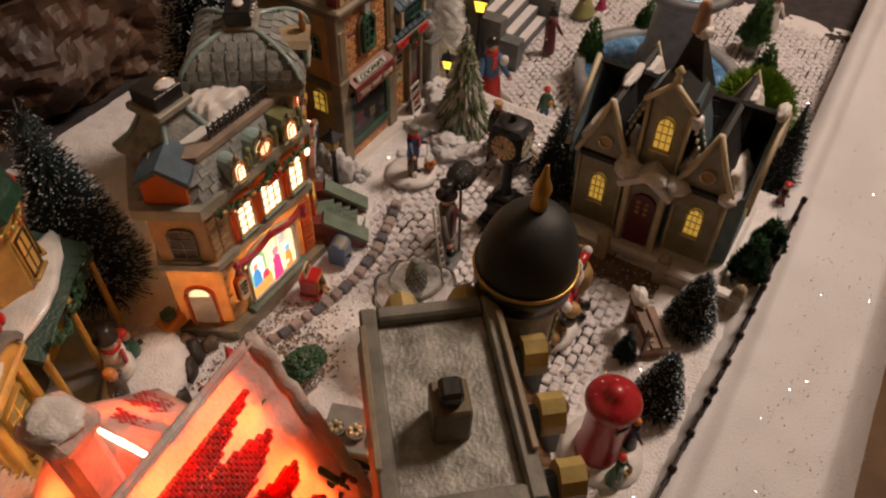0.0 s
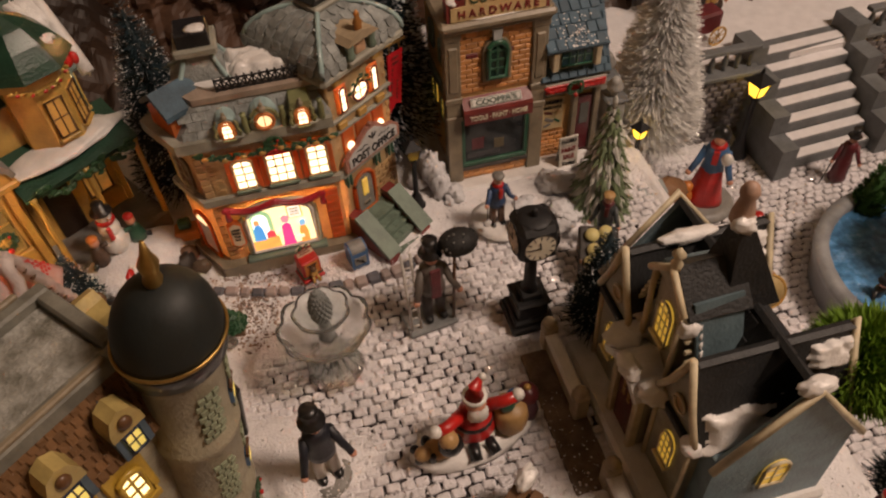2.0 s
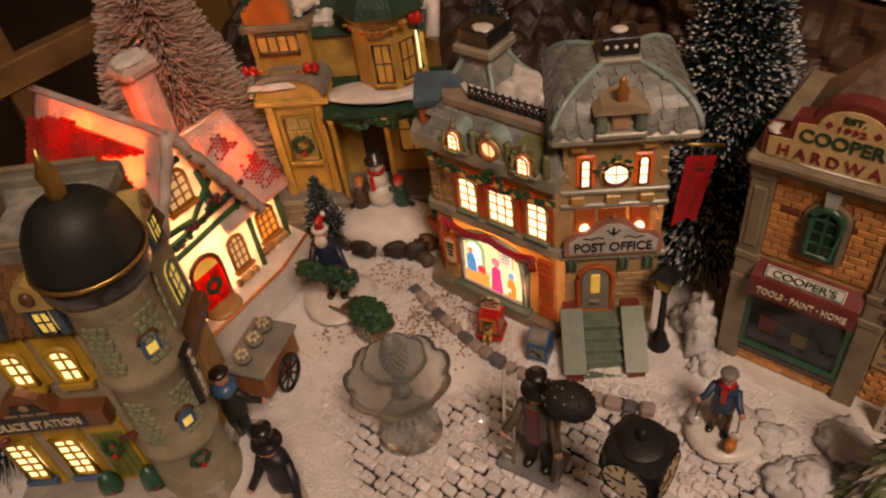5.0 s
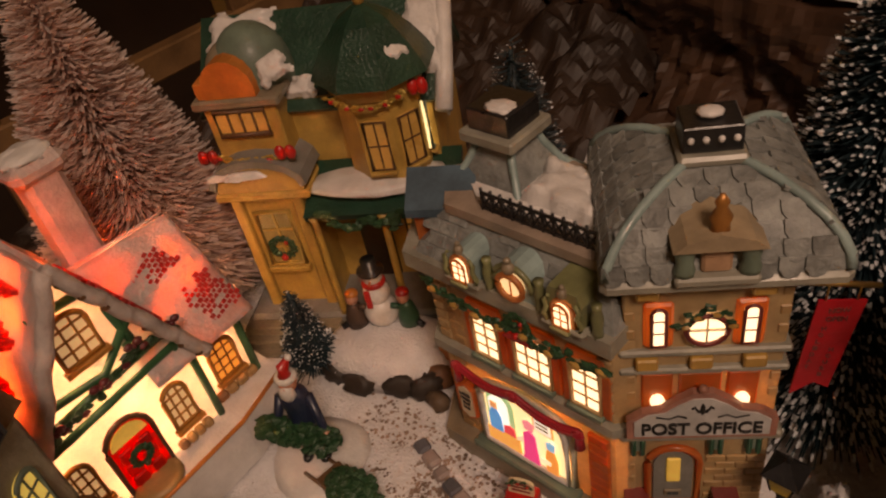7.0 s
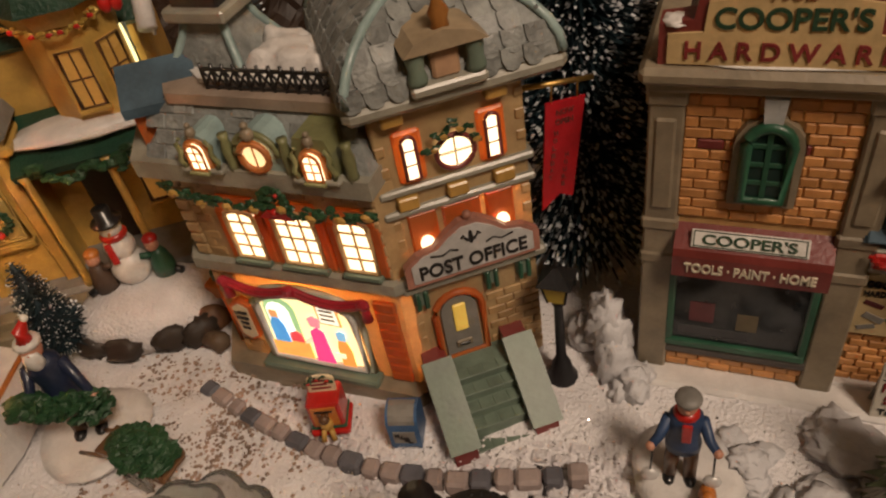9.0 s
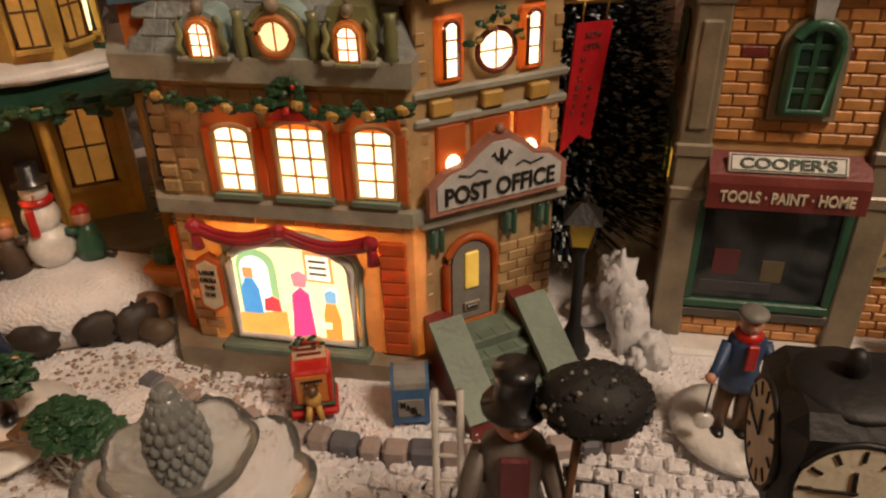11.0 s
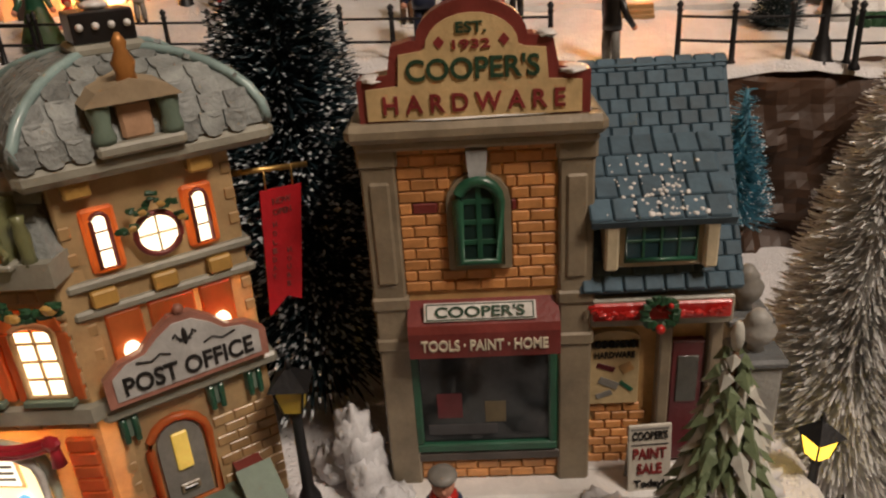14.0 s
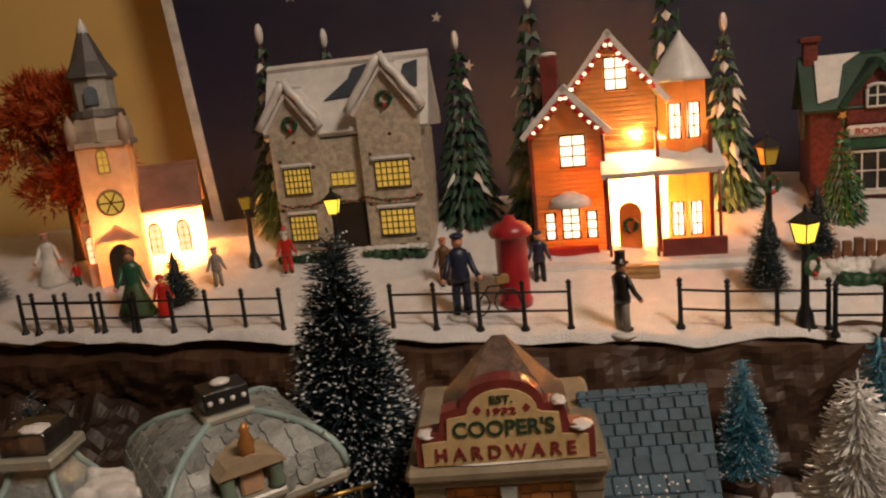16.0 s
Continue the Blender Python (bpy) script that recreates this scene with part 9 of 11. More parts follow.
for x in (-0.071, 0.071):
    s = Shape()
    s.ext([(-0.012, 0), (-0.012, 0.045), (0.018, 0.045), (0.018, 0.072), (0.052, 0.072), (0.052, 0.098), (0.086, 0.098), (0.086, 0.122), (0.125, 0.122), (0.125, 0)], x - 0.011, x + 0.011, STEPM, "x")
    s.link("side_wall", sr, "stepped grey side wall")
for nm, x0, x1, yy in (("a", 0.150, 0.350, 0.075), ("b", 0.510, 0.760, 0.100)):
    w = thing("retaining_wall", "dark grey brick retaining wall with pale coping", "wall", pose(0, 0, -0.105), "square retaining walls")
    s = Shape()
    s.box(x0, x1, yy + 0.002, yy + 0.020, 0, 0.098, GW, 0.001)
    s.link("core", w)
    s = Shape()
    s.box(x0 - 0.003, x1 + 0.003, yy - 0.004, yy + 0.024, 0.098, 0.104, STEPM, 0.001)
    s.link("coping", w)
    n = int((x1 - x0) / 0.0125)
    for k in range(12):
        for i in range(n):
            xx = x0 + (x1 - x0) * (i + 0.5 + (0.25 if k % 2 else -0.25)) / (n + 0.5)
            s = Shape()
            s.box(xx - 0.0056, xx + 0.0056, yy - 0.0014, yy + 0.004, 0.002 + 0.008 * k, 0.0092 + 0.008 * k, GBRICK, 0.0012)
            s.link("brick", w)
    m = int((x1 - x0) / 0.016)
    for i in range(m):
        s = Shape()
        s.lathe([(0.003, 0.104), (0.002, 0.108), (0.0038, 0.116), (0.002, 0.124), (0.003, 0.128)], STEPM, x0 + (i + 0.5) * (x1 - x0) / m, yy + 0.010, 8)
        s.link("baluster", w)
    s = Shape()
    s.box(x0, x1, yy + 0.004, yy + 0.016, 0.128, 0.134, STEPM, 0.001)
    s.link("handrail", w)
s = Shape()
s.box(0.14, 0.95, 0.100, 0.34, -0.02, -0.004, SNOW, 0.004)
solo("mid_terrace", s, "snowy ledge behind the retaining wall", "ground", kind="structure")
for x, y, z, h, um in ((0.132, 0.036, -0.04, 0.132, GREY), (0.127, 0.004, -0.03, 0.115, mat("pale_urn_stone", (0.48, 0.47, 0.44), 0.5))):
    s = Shape()
    s.box(-0.010, 0.010, -0.010, 0.010, 0, h * 0.78, mat("gate_stone", (0.33, 0.33, 0.31), 0.55, bump=0.4) if um == GREY else bpy.data.materials["gate_stone"], 0.0015)
    s.box(-0.012, 0.012, -0.012, 0.012, h * 0.78, h * 0.82, STEPM, 0.0015)
    s.lathe([(0.004, h * 0.82), (0.0035, h * 0.84), (0.0075, h * 0.88), (0.0085, h * 0.92), (0.0055, h * 0.95), (0.0060, h * 0.96), (0.0025, h)], um, seg=14)
    solo("gate_pillar", s, "grey gate pillar with a pale urn on top", "pillar", pose(x, y, z), "gate pillars")
# clear acrylic blocks that step down to the square
for i, (x, y, z, w) in enumerate(((0.150, -0.062, -0.012, 0.030), (0.172, -0.085, -0.040, 0.030), (0.190, -0.105, -0.066, 0.028), (0.165, -0.040, -0.035, 0.032), (0.196, -0.066, -0.070, 0.030))):
    s = Shape()
    s.box(-w / 2, w / 2, -0.011, 0.011, -0.03, 0.0, mat("smoky_acrylic", (0.34, 0.38, 0.38), 0.2, var=0.1, bump=0.1, coat=0.6) if i == 0 else bpy.data.materials["smoky_acrylic"], 0.0015)
    solo("acrylic_block", s, "grey translucent block used as a step", "block", pose(x, y, z, 0, 0, -6), "acrylic steps")
s = Shape()
s.ball((0, 0, 0), (0.026, 0.018, 0.016), mat("brown_rock", (0.22, 0.11, 0.05), 0.6, bump=0.5), 16, 10, 0.12)
solo("brown_rock", s, "brown rock under the lamp", "rock", pose(0.190, -0.028, -0.062))

# round pool with its grey column
fp = thing("round_pool", "grey round fountain pool with blue icy water and tall column", "fountain", pose(0.405, -0.205, -0.105))
s = Shape()
s.lathe([(0.112, 0), (0.112, 0.030), (0.118, 0.034), (0.118, 0.044), (0.104, 0.044), (0.102, 0.036), (0.100, 0.032)], mat("pool_grey", (0.30, 0.31, 0.32), 0.45), seg=48)
s.link("basin", fp)
s = Shape()
n = 44
vs, F = [(0, 0, 0.036)], []
for k in range(1, 9):
    for i in range(n):
        a = 2 * math.pi * i / n
        r_ = 0.103 * k / 8
        vs.append((r_ * math.cos(a), r_ * math.sin(a), 0.036 + 0.0035 * noise.noise(Vector((r_ * math.cos(a) * 90, r_ * math.sin(a) * 90, 1)))))
for i in range(n):
    F.append([0, 1 + i, 1 + (i + 1) % n])
    for k in range(7):
        a, b = 1 + k * n, 1 + (k + 1) * n
        F.append([a + i, b + i, b + (i + 1) % n, a + (i + 1) % n])
s.put(vs, F, WATER, False)
s.link("water", fp, "rough blue icy water")
COLM = mat("column_blue_grey", (0.19, 0.21, 0.24), 0.45)
s = Shape()
s.lathe([(0.052, 0.030), (0.046, 0.060), (0.040, 0.070), (0.036, 0.140), (0.040, 0.146), (0.052, 0.152), (0.058, 0.160), (0.056, 0.168), (0.044, 0.166), (0.040, 0.160)], COLM, 0.020, -0.006, 32)
s.link("column", fp, "tall blue-grey column with upper bowl")
s = Shape()
s.lathe([(0.041, 0.158), (0.036, 0.163), (0.012, 0.165)], WATER, 0.020, -0.006, 24)
s.link("upper_water", fp)

# rocks and boxes beside the post office
for i, (x, y, r_) in enumerate(((-0.318, -0.028, 0.013), (-0.296, -0.020, 0.009), (-0.305, -0.045, 0.009), (-0.335, -0.012, 0.012))):
    s = Shape()
    s.ball((0, 0, r_ * 0.6), (r_, r_ * 0.8, r_ * 0.8), mat("ochre_rock_%s" % "abcd"[i], ((0.20, 0.10, 0.05), (0.30, 0.12, 0.05), (0.12, 0.08, 0.05), (0.16, 0.09, 0.05))[i], 0.6), 10, 7, 0.2)
    solo("rock", s, "brown rock lying beside the post office", "rock", pose(x, y, -0.006), "rocks")
bx = thing("flower_crate", "orange crate with green plant on a low wall", "crate", pose(-0.312, -0.012, 0.010))
s = Shape()
s.box(-0.011, 0.011, -0.008, 0.008, 0, 0.012, ORANGE, 0.0012)
s.link("crate", bx)
s = Shape()
s.box(-0.006, 0.006, -0.005, 0.005, 0.012, 0.022, LEAF, 0.002)
s.link("plant", bx)
# cotton snow tufts
for i, (x, y, z, r_, sq) in enumerate(((-0.066, 0.004, 0.0, 0.020, 1.5), (-0.050, -0.018, -0.006, 0.014, 0.7), (0.062, -0.040, -0.004, 0.024, 0.35), (0.045, -0.075, -0.004, 0.022, 0.3), (0.100, -0.030, -0.004, 0.024, 0.5), (0.118, -0.010, -0.004, 0.018, 0.9), (0.012, -0.052, -0.006, 0.016, 0.3))):
    rg = random.Random(i)
    s = Shape()
    for _ in range(9):
        a, f = rg.uniform(0, 6.28), rg.random()
        s.ball((r_ * f * 0.8 * math.cos(a), r_ * f * 0.8 * math.sin(a), r_ * sq * (1 - f) * rg.uniform(0.3, 1.1)), (r_ * rg.uniform(0.35, 0.6), r_ * rg.uniform(0.35, 0.6), r_ * sq * rg.uniform(0.35, 0.7)), COTTON, 20, 12, 0.22)
    o = solo("cotton_tuft", s, "fluffy tuft of white cotton snow", "snow", pose(x, y, z), "cotton tufts")
# snow mound for the snowman
s = Shape()
s.lathe([(0.050, 0.0), (0.052, 0.012), (0.048, 0.020), (0.038, 0.025), (0.020, 0.0275), (0.002, 0.028)], SNOW, seg=40, wob=0.06, squash=0.62)
solo("snow_mound", s, "rounded mound of snow before the yellow house", "mound", pose(-0.362, -0.032, -0.004, 0, 0, 34))
for i, (x, y) in enumerate(((-0.385, -0.068), (-0.362, -0.066), (-0.335, -0.050), (-0.318, -0.040), (-0.407, -0.052))):
    s = Shape()
    s.ball((0, 0, 0.006), (0.014, 0.008, 0.010), mat("dark_rock_%s" % "abcde"[i], (0.04, 0.028, 0.02), 0.6), 12, 8, 0.2)
    solo("edge_rock", s, "dark rock edging the snow mound", "rock", pose(x, y, -0.004, 0, 0, 20 * i), "mound rocks")

# ---- upper terrace houses ----


def slope_roof(s, x0, x1, y0, y1, z0, z1, material, over=0.005, t=0.005, along="x"):
    """A ridge roof over a box, ridge along x or y."""
    if along == "x":
        ym = (y0 + y1) / 2
        s.quad((x0 - over, y0 - over, z0), (x1 + over, y0 - over, z0), (x1 + over, ym, z1), (x0 - over, ym, z1), t, material)
        s.quad((x1 + over, y1 + over, z0), (x0 - over, y1 + over, z0), (x0 - over, ym, z1), (x1 + over, ym, z1), t, material)
    else:
        xm = (x0 + x1) / 2
        s.quad((x0 - over, y1 + over, z0), (x0 - over, y0 - over, z0), (xm, y0 - over, z1), (xm, y1 + over, z1), t, material)
        s.quad((x1 + over, y0 - over, z0), (x1 + over, y1 + over, z0), (xm, y1 + over, z1), (xm, y0 - over, z1), t, material)


# manor of grey stone
MS = mat("manor_stone", (0.58, 0.50, 0.40), 0.6, var=0.22, scale=160, bump=0.4)
mz = 0.186
mn = thing("stone_manor", "grey stone manor with snowy roof, wreaths and lattice windows", "building", pose(-0.178, 0.540, mz, 0, 0, -6))
mn.scale = (1.25, 1.1, 1.22)
s = Shape()
s.box(-0.072, 0.078, 0.012, 0.085, 0, 0.118, MS, 0.001)
s.link("wall", mn, "rough grey stone walls")
s = Shape()
slope_roof(s, -0.072, 0.082, 0.012, 0.085, 0.124, 0.196, SNOWPAINT, 0.006, 0.008)
ro = s.link("roof", mn, "snow-covered main roof")
sl = math.degrees(math.atan2(0.074, 0.0425))
for pts in (((-0.016, -0.012), (0.008, 0.010), (0.012, 0.022), (0.030, 0.026), (0.034, 0.012), (0.018, 0.004), (0.010, -0.010)), ((0.060, 0.000), (0.078, -0.006), (0.078, 0.024), (0.064, 0.020))):
    s = Shape()
    s.m = pose(0, 0.030, 0.1650, sl)
    s.ext(pts, 0.0008, 0.0020, mat("manor_slate", (0.05, 0.065, 0.09), 0.5), "z")
    s.link("bare_slate", ro, "dark slate showing through the snow")
for x0, w, pk in ((-0.046, 0.048, 0.170), (0.050, 0.060, 0.186)):
    g = Shape()
    g.ext([(x0 - w / 2, 0), (x0 + w / 2, 0), (x0 + w / 2, pk - w * 0.58), (x0, pk), (x0 - w / 2, pk - w * 0.58)], 0.0, 0.045, MS)
    go = g.link("gable_front", mn, "stone gable front")
    s = Shape()
    for q in (-1, 1):
        e = (x0 + q * (w / 2 + 0.006), pk - w * 0.58 - 0.010)
        s.quad(*(((x0, -0.007, pk + 0.006), (e[0], -0.007, e[1]), (e[0], 0.05, e[1]), (x0, 0.05, pk + 0.006))[::q]), 0.007, SNOWPAINT)
        s.tube([(x0 + q * (w / 2 + 0.007) * f, -0.007, pk + 0.007 - (w * 0.58 + 0.016) * f + 0.0014 * math.sin(f * 17 + q)) for f in (0, 0.2, 0.4, 0.6, 0.8, 1.0)], 0.0042, SNOWPAINT, 8)
    s.link("gable_roof", go, "snowy gable roof")
    s = Shape()
    for q in (-1, 1):
        s.tube([(x0, -0.006, pk), (x0 + q * (w / 2 + 0.005), -0.006, pk - w * 0.58 - 0.011)], 0.0018, BROWN, 6)
    s.link("barge_board", go)
    wreath(go, (x0, -0.003, pk - 0.034), 0.0062)
    for qx, qz in ((-0.34, 0.100), (0.36, 0.092), (0.30, 0.012), (-0.42, 0.050), (0.42, 0.056), (0.02, 0.118)):
        s = Shape()
        s.ball((x0 + qx * w, -0.0002, qz), (0.0022, 0.0012, 0.0017), BROWN, 8, 5)
        s.link("dark_stone", go)
    for z in (0.018, 0.066):
        window(go, pose(x0, -0.001, z), w * 0.56, 0.026, BLACK, WIN_YEL, 6, 4, 0, 0.0013, 0.002)
        s = Shape()
        s.box(x0 - w * 0.33, x0 + w * 0.33, -0.005, 0.0, z + 0.027, z + 0.031, SNOWPAINT, 0.0015)
        s.link("lintel_snow", go, "snow on the lintel")
    swag(go, [(x0 - w * 0.45, -0.004, 0.058), (x0, -0.005, 0.054), (x0 + w * 0.45, -0.004, 0.058)], 0.0018, LEAF, RED)
window(mn, pose(-0.003, 0.011, 0.070), 0.024, 0.014, BLACK, WIN_YEL, 4, 2, 0, 0.0008, 0.002)
# flat slab before the wall, coloured as the shade of a deep porch
s = Shape()
s.box(-0.018, 0.016, 0.008, 0.0125, 0.002, 0.052, mat("porch_shade", (0.03, 0.02, 0.015)), 0.001)
s.link("porch", mn, "dark slab with a recessed porch's shade as its colour")
swag(mn, [(-0.028, 0.008, 0.058), (-0.003, 0.007, 0.054), (0.022, 0.008, 0.058)], 0.0018, LEAF, RED)
s = Shape()
s.box(-0.068, -0.056, 0.038, 0.056, 0.14, 0.180, BRICKRED, 0.001)
s.link("chimney", mn)
for x0, x1 in ((-0.068, -0.020), (0.020, 0.074)):
    hg = Shape()
    rg = random.Random(int(x1 * 1e4) + 7)
    for k in range(30):
        hg.ball((1.25 * (x0 + (x1 - x0) * k / 29), rg.uniform(-0.020, -0.012), 0.006 + rg.uniform(-0.002, 0.004)), rg.uniform(0.005, 0.008), LEAF, 7, 5, 0.3)
    for k in range(12):
        hg.ball((1.25 * (x0 + (x1 - x0) * k / 11), -0.016, 0.0135), (0.006, 0.008, 0.003), SNOWPAINT, 8, 5, 0.2)
    solo("hedge", hg, "low dark green hedge topped with snow", "hedge", pose(-0.178, 0.540, mz - 0.004, 0, 0, -6), "manor hedges")

# orange lit house
OZ = 0.170
oh = thing("orange_house", "brightly lit orange clapboard house with snowy roofs", "building", pose(0.150, 0.490, OZ, 0, 0, -8))
oh.scale = (1.06, 1.0, 1.17)
s = Shape()
s.box(-0.095, 0.090, 0.004, 0.085, 0, 0.110, GLOWORANGE, 0.001)
s.ext([(-0.060, 0.11), (0.035, 0.11), (0.035, 0.150), (-0.010, 0.205), (-0.060, 0.150)], 0.004, 0.08, GLOWORANGE)
s.ext([(-0.095, 0.0), (-0.020, 0.0), (-0.020, 0.125), (-0.058, 0.160), (-0.095, 0.125)], -0.008, 0.05, GLOWORANGE)
s.link("wall", oh, "glowing orange clapboard walls")
ot = Shape()
ot.lathe([(0.024, 0.0), (0.024, 0.160), (0.026, 0.162)], GLOWORANGE, 0.062, 0.018, 8, False)
oo = ot.link("turret", oh, "polygonal orange turret")
s = Shape()
s.lathe([(0.031, 0.160), (0.029, 0.164), (0.018, 0.182), (0.003, 0.202), (0.0005, 0.206)], SNOWPAINT, 0.062, 0.018, 20)
s.link("turret_roof", oo, "snowy conical turret roof")
s = Shape()
s.tube([(0.062, 0.018, 0.204), (0.062, 0.018, 0.226)], 0.0008, GREEN, 6)
s.link("spike", oo)
for x in (-0.096, -0.0205, 0.034, 0.0865):
    s = Shape()
    s.box(x - 0.0018, x + 0.0018, -0.010, 0.002, 0, 0.120, BRICKRED, 0.0006)
    s.link("corner_board", oh, "brick-red corner board")
for k in range(34):
    s = Shape()
    z = 0.004 + 0.0045 * k
    lo, hi = (-0.094, -0.022)
    if z > 0.122:
        break
    s.box(lo, hi, -0.0095, -0.0075, z, z + 0.0036, GLOWORANGE, 0.0005)
    s.link("clapboard", oh)
for k in range(30):
    z = 0.080 + 0.0045 * k
    h = min(1, max(0.1, (0.200 - z) / 0.05)) if z > 0.15 else 1
    s = Shape()
    s.box(-0.010 - 0.040 * h, -0.010 + 0.044 * h, 0.0015, 0.0045, z, z + 0.0036, GLOWORANGE, 0.0005)
    s.link("clapboard", oh)
    if z > 0.188:
        break
s = Shape()
for q in (-1, 1):
    s.quad(*(((-0.058, -0.016, 0.168), (-0.058 + q * 0.048, -0.016, 0.122), (-0.058 + q * 0.048, 0.05, 0.122), (-0.058, 0.05, 0.168))[::q]), 0.006, SNOWPAINT)
    s.quad(*(((-0.010, -0.004, 0.214), (-0.010 + q * 0.060, -0.004, 0.146), (-0.010 + q * 0.060, 0.085, 0.146), (-0.010, 0.085, 0.214))[::q]), 0.006, SNOWPAINT)
s.link("roof", oh, "snowy gable roofs")
for cx, cz, w, y, k in ((-0.058, 0.162, 0.044, -0.017, 7), (-0.010, 0.206, 0.052, -0.005, 8)):
    for q in (-1, 1):
        swag(oh, [(cx, y - 0.002, cz - 0.004), (cx + q * w * 0.9, y - 0.002, cz - w * 0.95)], 0.0026, RED, WIN_HOT, "red_garland", "red and white garland along the gable")
s = Shape()
s.quad((-0.024, -0.030, 0.082), (0.098, -0.030, 0.082), (0.094, 0.012, 0.104), (-0.024, 0.012, 0.104), 0.006, SNOWPAINT)
s.link("porch_roof", oh, "snowy porch roof")
for x in (-0.018, 0.030, 0.092):
    s = Shape()
    s.tube([(x, -0.027, 0), (x, -0.027, 0.080)], 0.0016, BRICKRED, 6)
    s.link("porch_post", oh)
s = Shape()
s.box(0.034, 0.098, -0.032, -0.028, 0.0, 0.018, BRICKRED, 0.001)
s.link("porch_wall", oh, "dark red porch wall")
s = Shape()
s.ext(arch(0.024, 0, 0.040, 0.010, x=0.004), 0.000, 0.004, ORANGE)
do = s.link("door", oh, "orange arched door with wreath")
wreath(do, (0.004, -0.002, 0.028), 0.006)
for x, y, z, w, h, c, r_ in ((-0.052, -0.0095, 0.090, 0.026, 0.030, 2, 3), (-0.004, 0.0010, 0.158, 0.022, 0.030, 2, 3), (-0.058, -0.0105, 0.020, 0.018, 0.030, 2, 4), (-0.080, -0.0105, 0.020, 0.010, 0.026, 1, 3), (-0.036, -0.0105, 0.020, 0.010, 0.026, 1, 3)):
    window(oh, pose(x, y, z), w, h, BRICKRED, WIN_HOT, c, r_, 0, 0.0016, 0.003)
for a in (-112, -67):
    for z in (0.016, 0.108):
        ra = math.radians(a)
        window(oo, pose(0.062 + 0.0225 * math.cos(ra), 0.018 + 0.0225 * math.sin(ra), z, 0, 0, a + 90) @ pose(0, -0.0012, 0), 0.012, 0.032, BRICKRED, WIN_HOT, 2, 3, 0, 0.0012, 0.002)
s = Shape()
s.lathe([(0.024, 0.052), (0.020, 0.060), (0.004, 0.066)], SNOWPAINT, -0.058, -0.010, 18)
s.link("bay_hood", oh, "snowy bay hood")
s = Shape()
s.box(-0.086, -0.030, -0.018, -0.008, 0.0, 0.012, RED, 0.001)
s.link("bay_base", oh)
s = Shape()
s.box(-0.082, -0.064, 0.02, 0.036, 0.12, 0.196, BRICKRED, 0.001)
s.ball((-0.073, 0.028, 0.197), (0.010, 0.009, 0.003), SNOWPAINT, 10, 6)
s.link("chimney", oh, "brick chimney with snow")
s = Shape()
s.box(-0.105, 0.125, -0.055, 0.09, -0.012, 0.001, SNOWPAINT, 0.004)
for k in range(3):
    s.box(-0.014, 0.028, -0.062 - 0.006 * k, -0.05, -0.012, 0.0 - 0.0035 * k, TAN, 0.0006)
s.link("base", oh, "snowy base with steps")
lamp("bulb_orange_house", "POINT", (0.165, 0.535, 0.265), 13.0, (1.0, 0.52, 0.19), 0.012)
lamp("bulb_orange_porch", "POINT", (0.163, 0.487, 0.305), 0.8, (1.0, 0.55, 0.20), 0.006)

# church
cz = 0.180
cc = thing("church", "warm-lit white church with dark spire and round window", "building", pose(-0.455, 0.505, cz, 0, 0, 18))
cc.scale = (1.12, 1.1, 1.14)
s = Shape()
s.box(-0.026, 0.026, 0.0, 0.05, 0, 0.150, CHURCHW, 0.001)
s.link("tower_wall", cc, "warm white church tower")
s = Shape()
s.box(0.020, 0.085, 0.018, 0.09, 0, 0.078, CHURCHW, 0.001)
s.ext([(0.018, 0.078), (0.09, 0.078), (0.054, 0.118)], 0.020, 0.085, CHURCHW, "x")
s.box(-0.038, -0.020, 0.012, 0.06, 0, 0.070, CHURCHW, 0.001)
s.link("nave_wall", cc, "glowing nave walls")
s = Shape()
s.quad((0.018, 0.012, 0.076), (0.090, 0.012, 0.076), (0.090, 0.054, 0.122), (0.018, 0.054, 0.122), 0.005, mat("church_pink_roof", (0.40, 0.20, 0.14), 0.45, thin=0.2))
s.quad((0.090, 0.096, 0.076), (0.018, 0.096, 0.076), (0.018, 0.054, 0.122), (0.090, 0.054, 0.122), 0.005, bpy.data.materials["church_pink_roof"])
s.link("nave_roof", cc, "pinkish snow-dusted nave roof")
s = Shape()
s.box(-0.031, 0.031, -0.005, 0.055, 0.148, 0.154, CHURCHW, 0.001)
s.lathe([(0.032, 0.154), (0.033, 0.166), (0.030, 0.176), (0.024, 0.182)], CHURCHW, 0, 0.025, 8, False)
s.link("tower_shoulder", cc, "sloping tower shoulder")
s = Shape()
s.lathe([(0.026, 0.176), (0.028, 0.180), (0.026, 0.186), (0.0215, 0.187)], mat("belfry_band", (0.13, 0.11, 0.095), 0.5), 0, 0.025, 16, False)
s.lathe([(0.0215, 0.186), (0.0215, 0.214), (0.0225, 0.222)], mat("belfry_grey", (0.40, 0.38, 0.33), 0.5), 0, 0.025, 8, False)
s.link("belfry", cc, "grey-white belfry with dark band")
for x in (-0.026, 0.026):
    s = Shape()
    s.lathe([(0.006, 0.15), (0.006, 0.172), (0.001, 0.182)], CHURCHW, x, 0.0, 8)
    s.link("pinnacle", cc)
s = Shape()
s.lathe([(0.027, 0.220), (0.026, 0.223), (0.018, 0.236), (0.009, 0.258), (0.002, 0.274)], mat("spire_grey", (0.10, 0.09, 0.085), 0.5), 0, 0.025, 8, False)
s.link("spire", cc, "dark grey spire")
s = Shape()
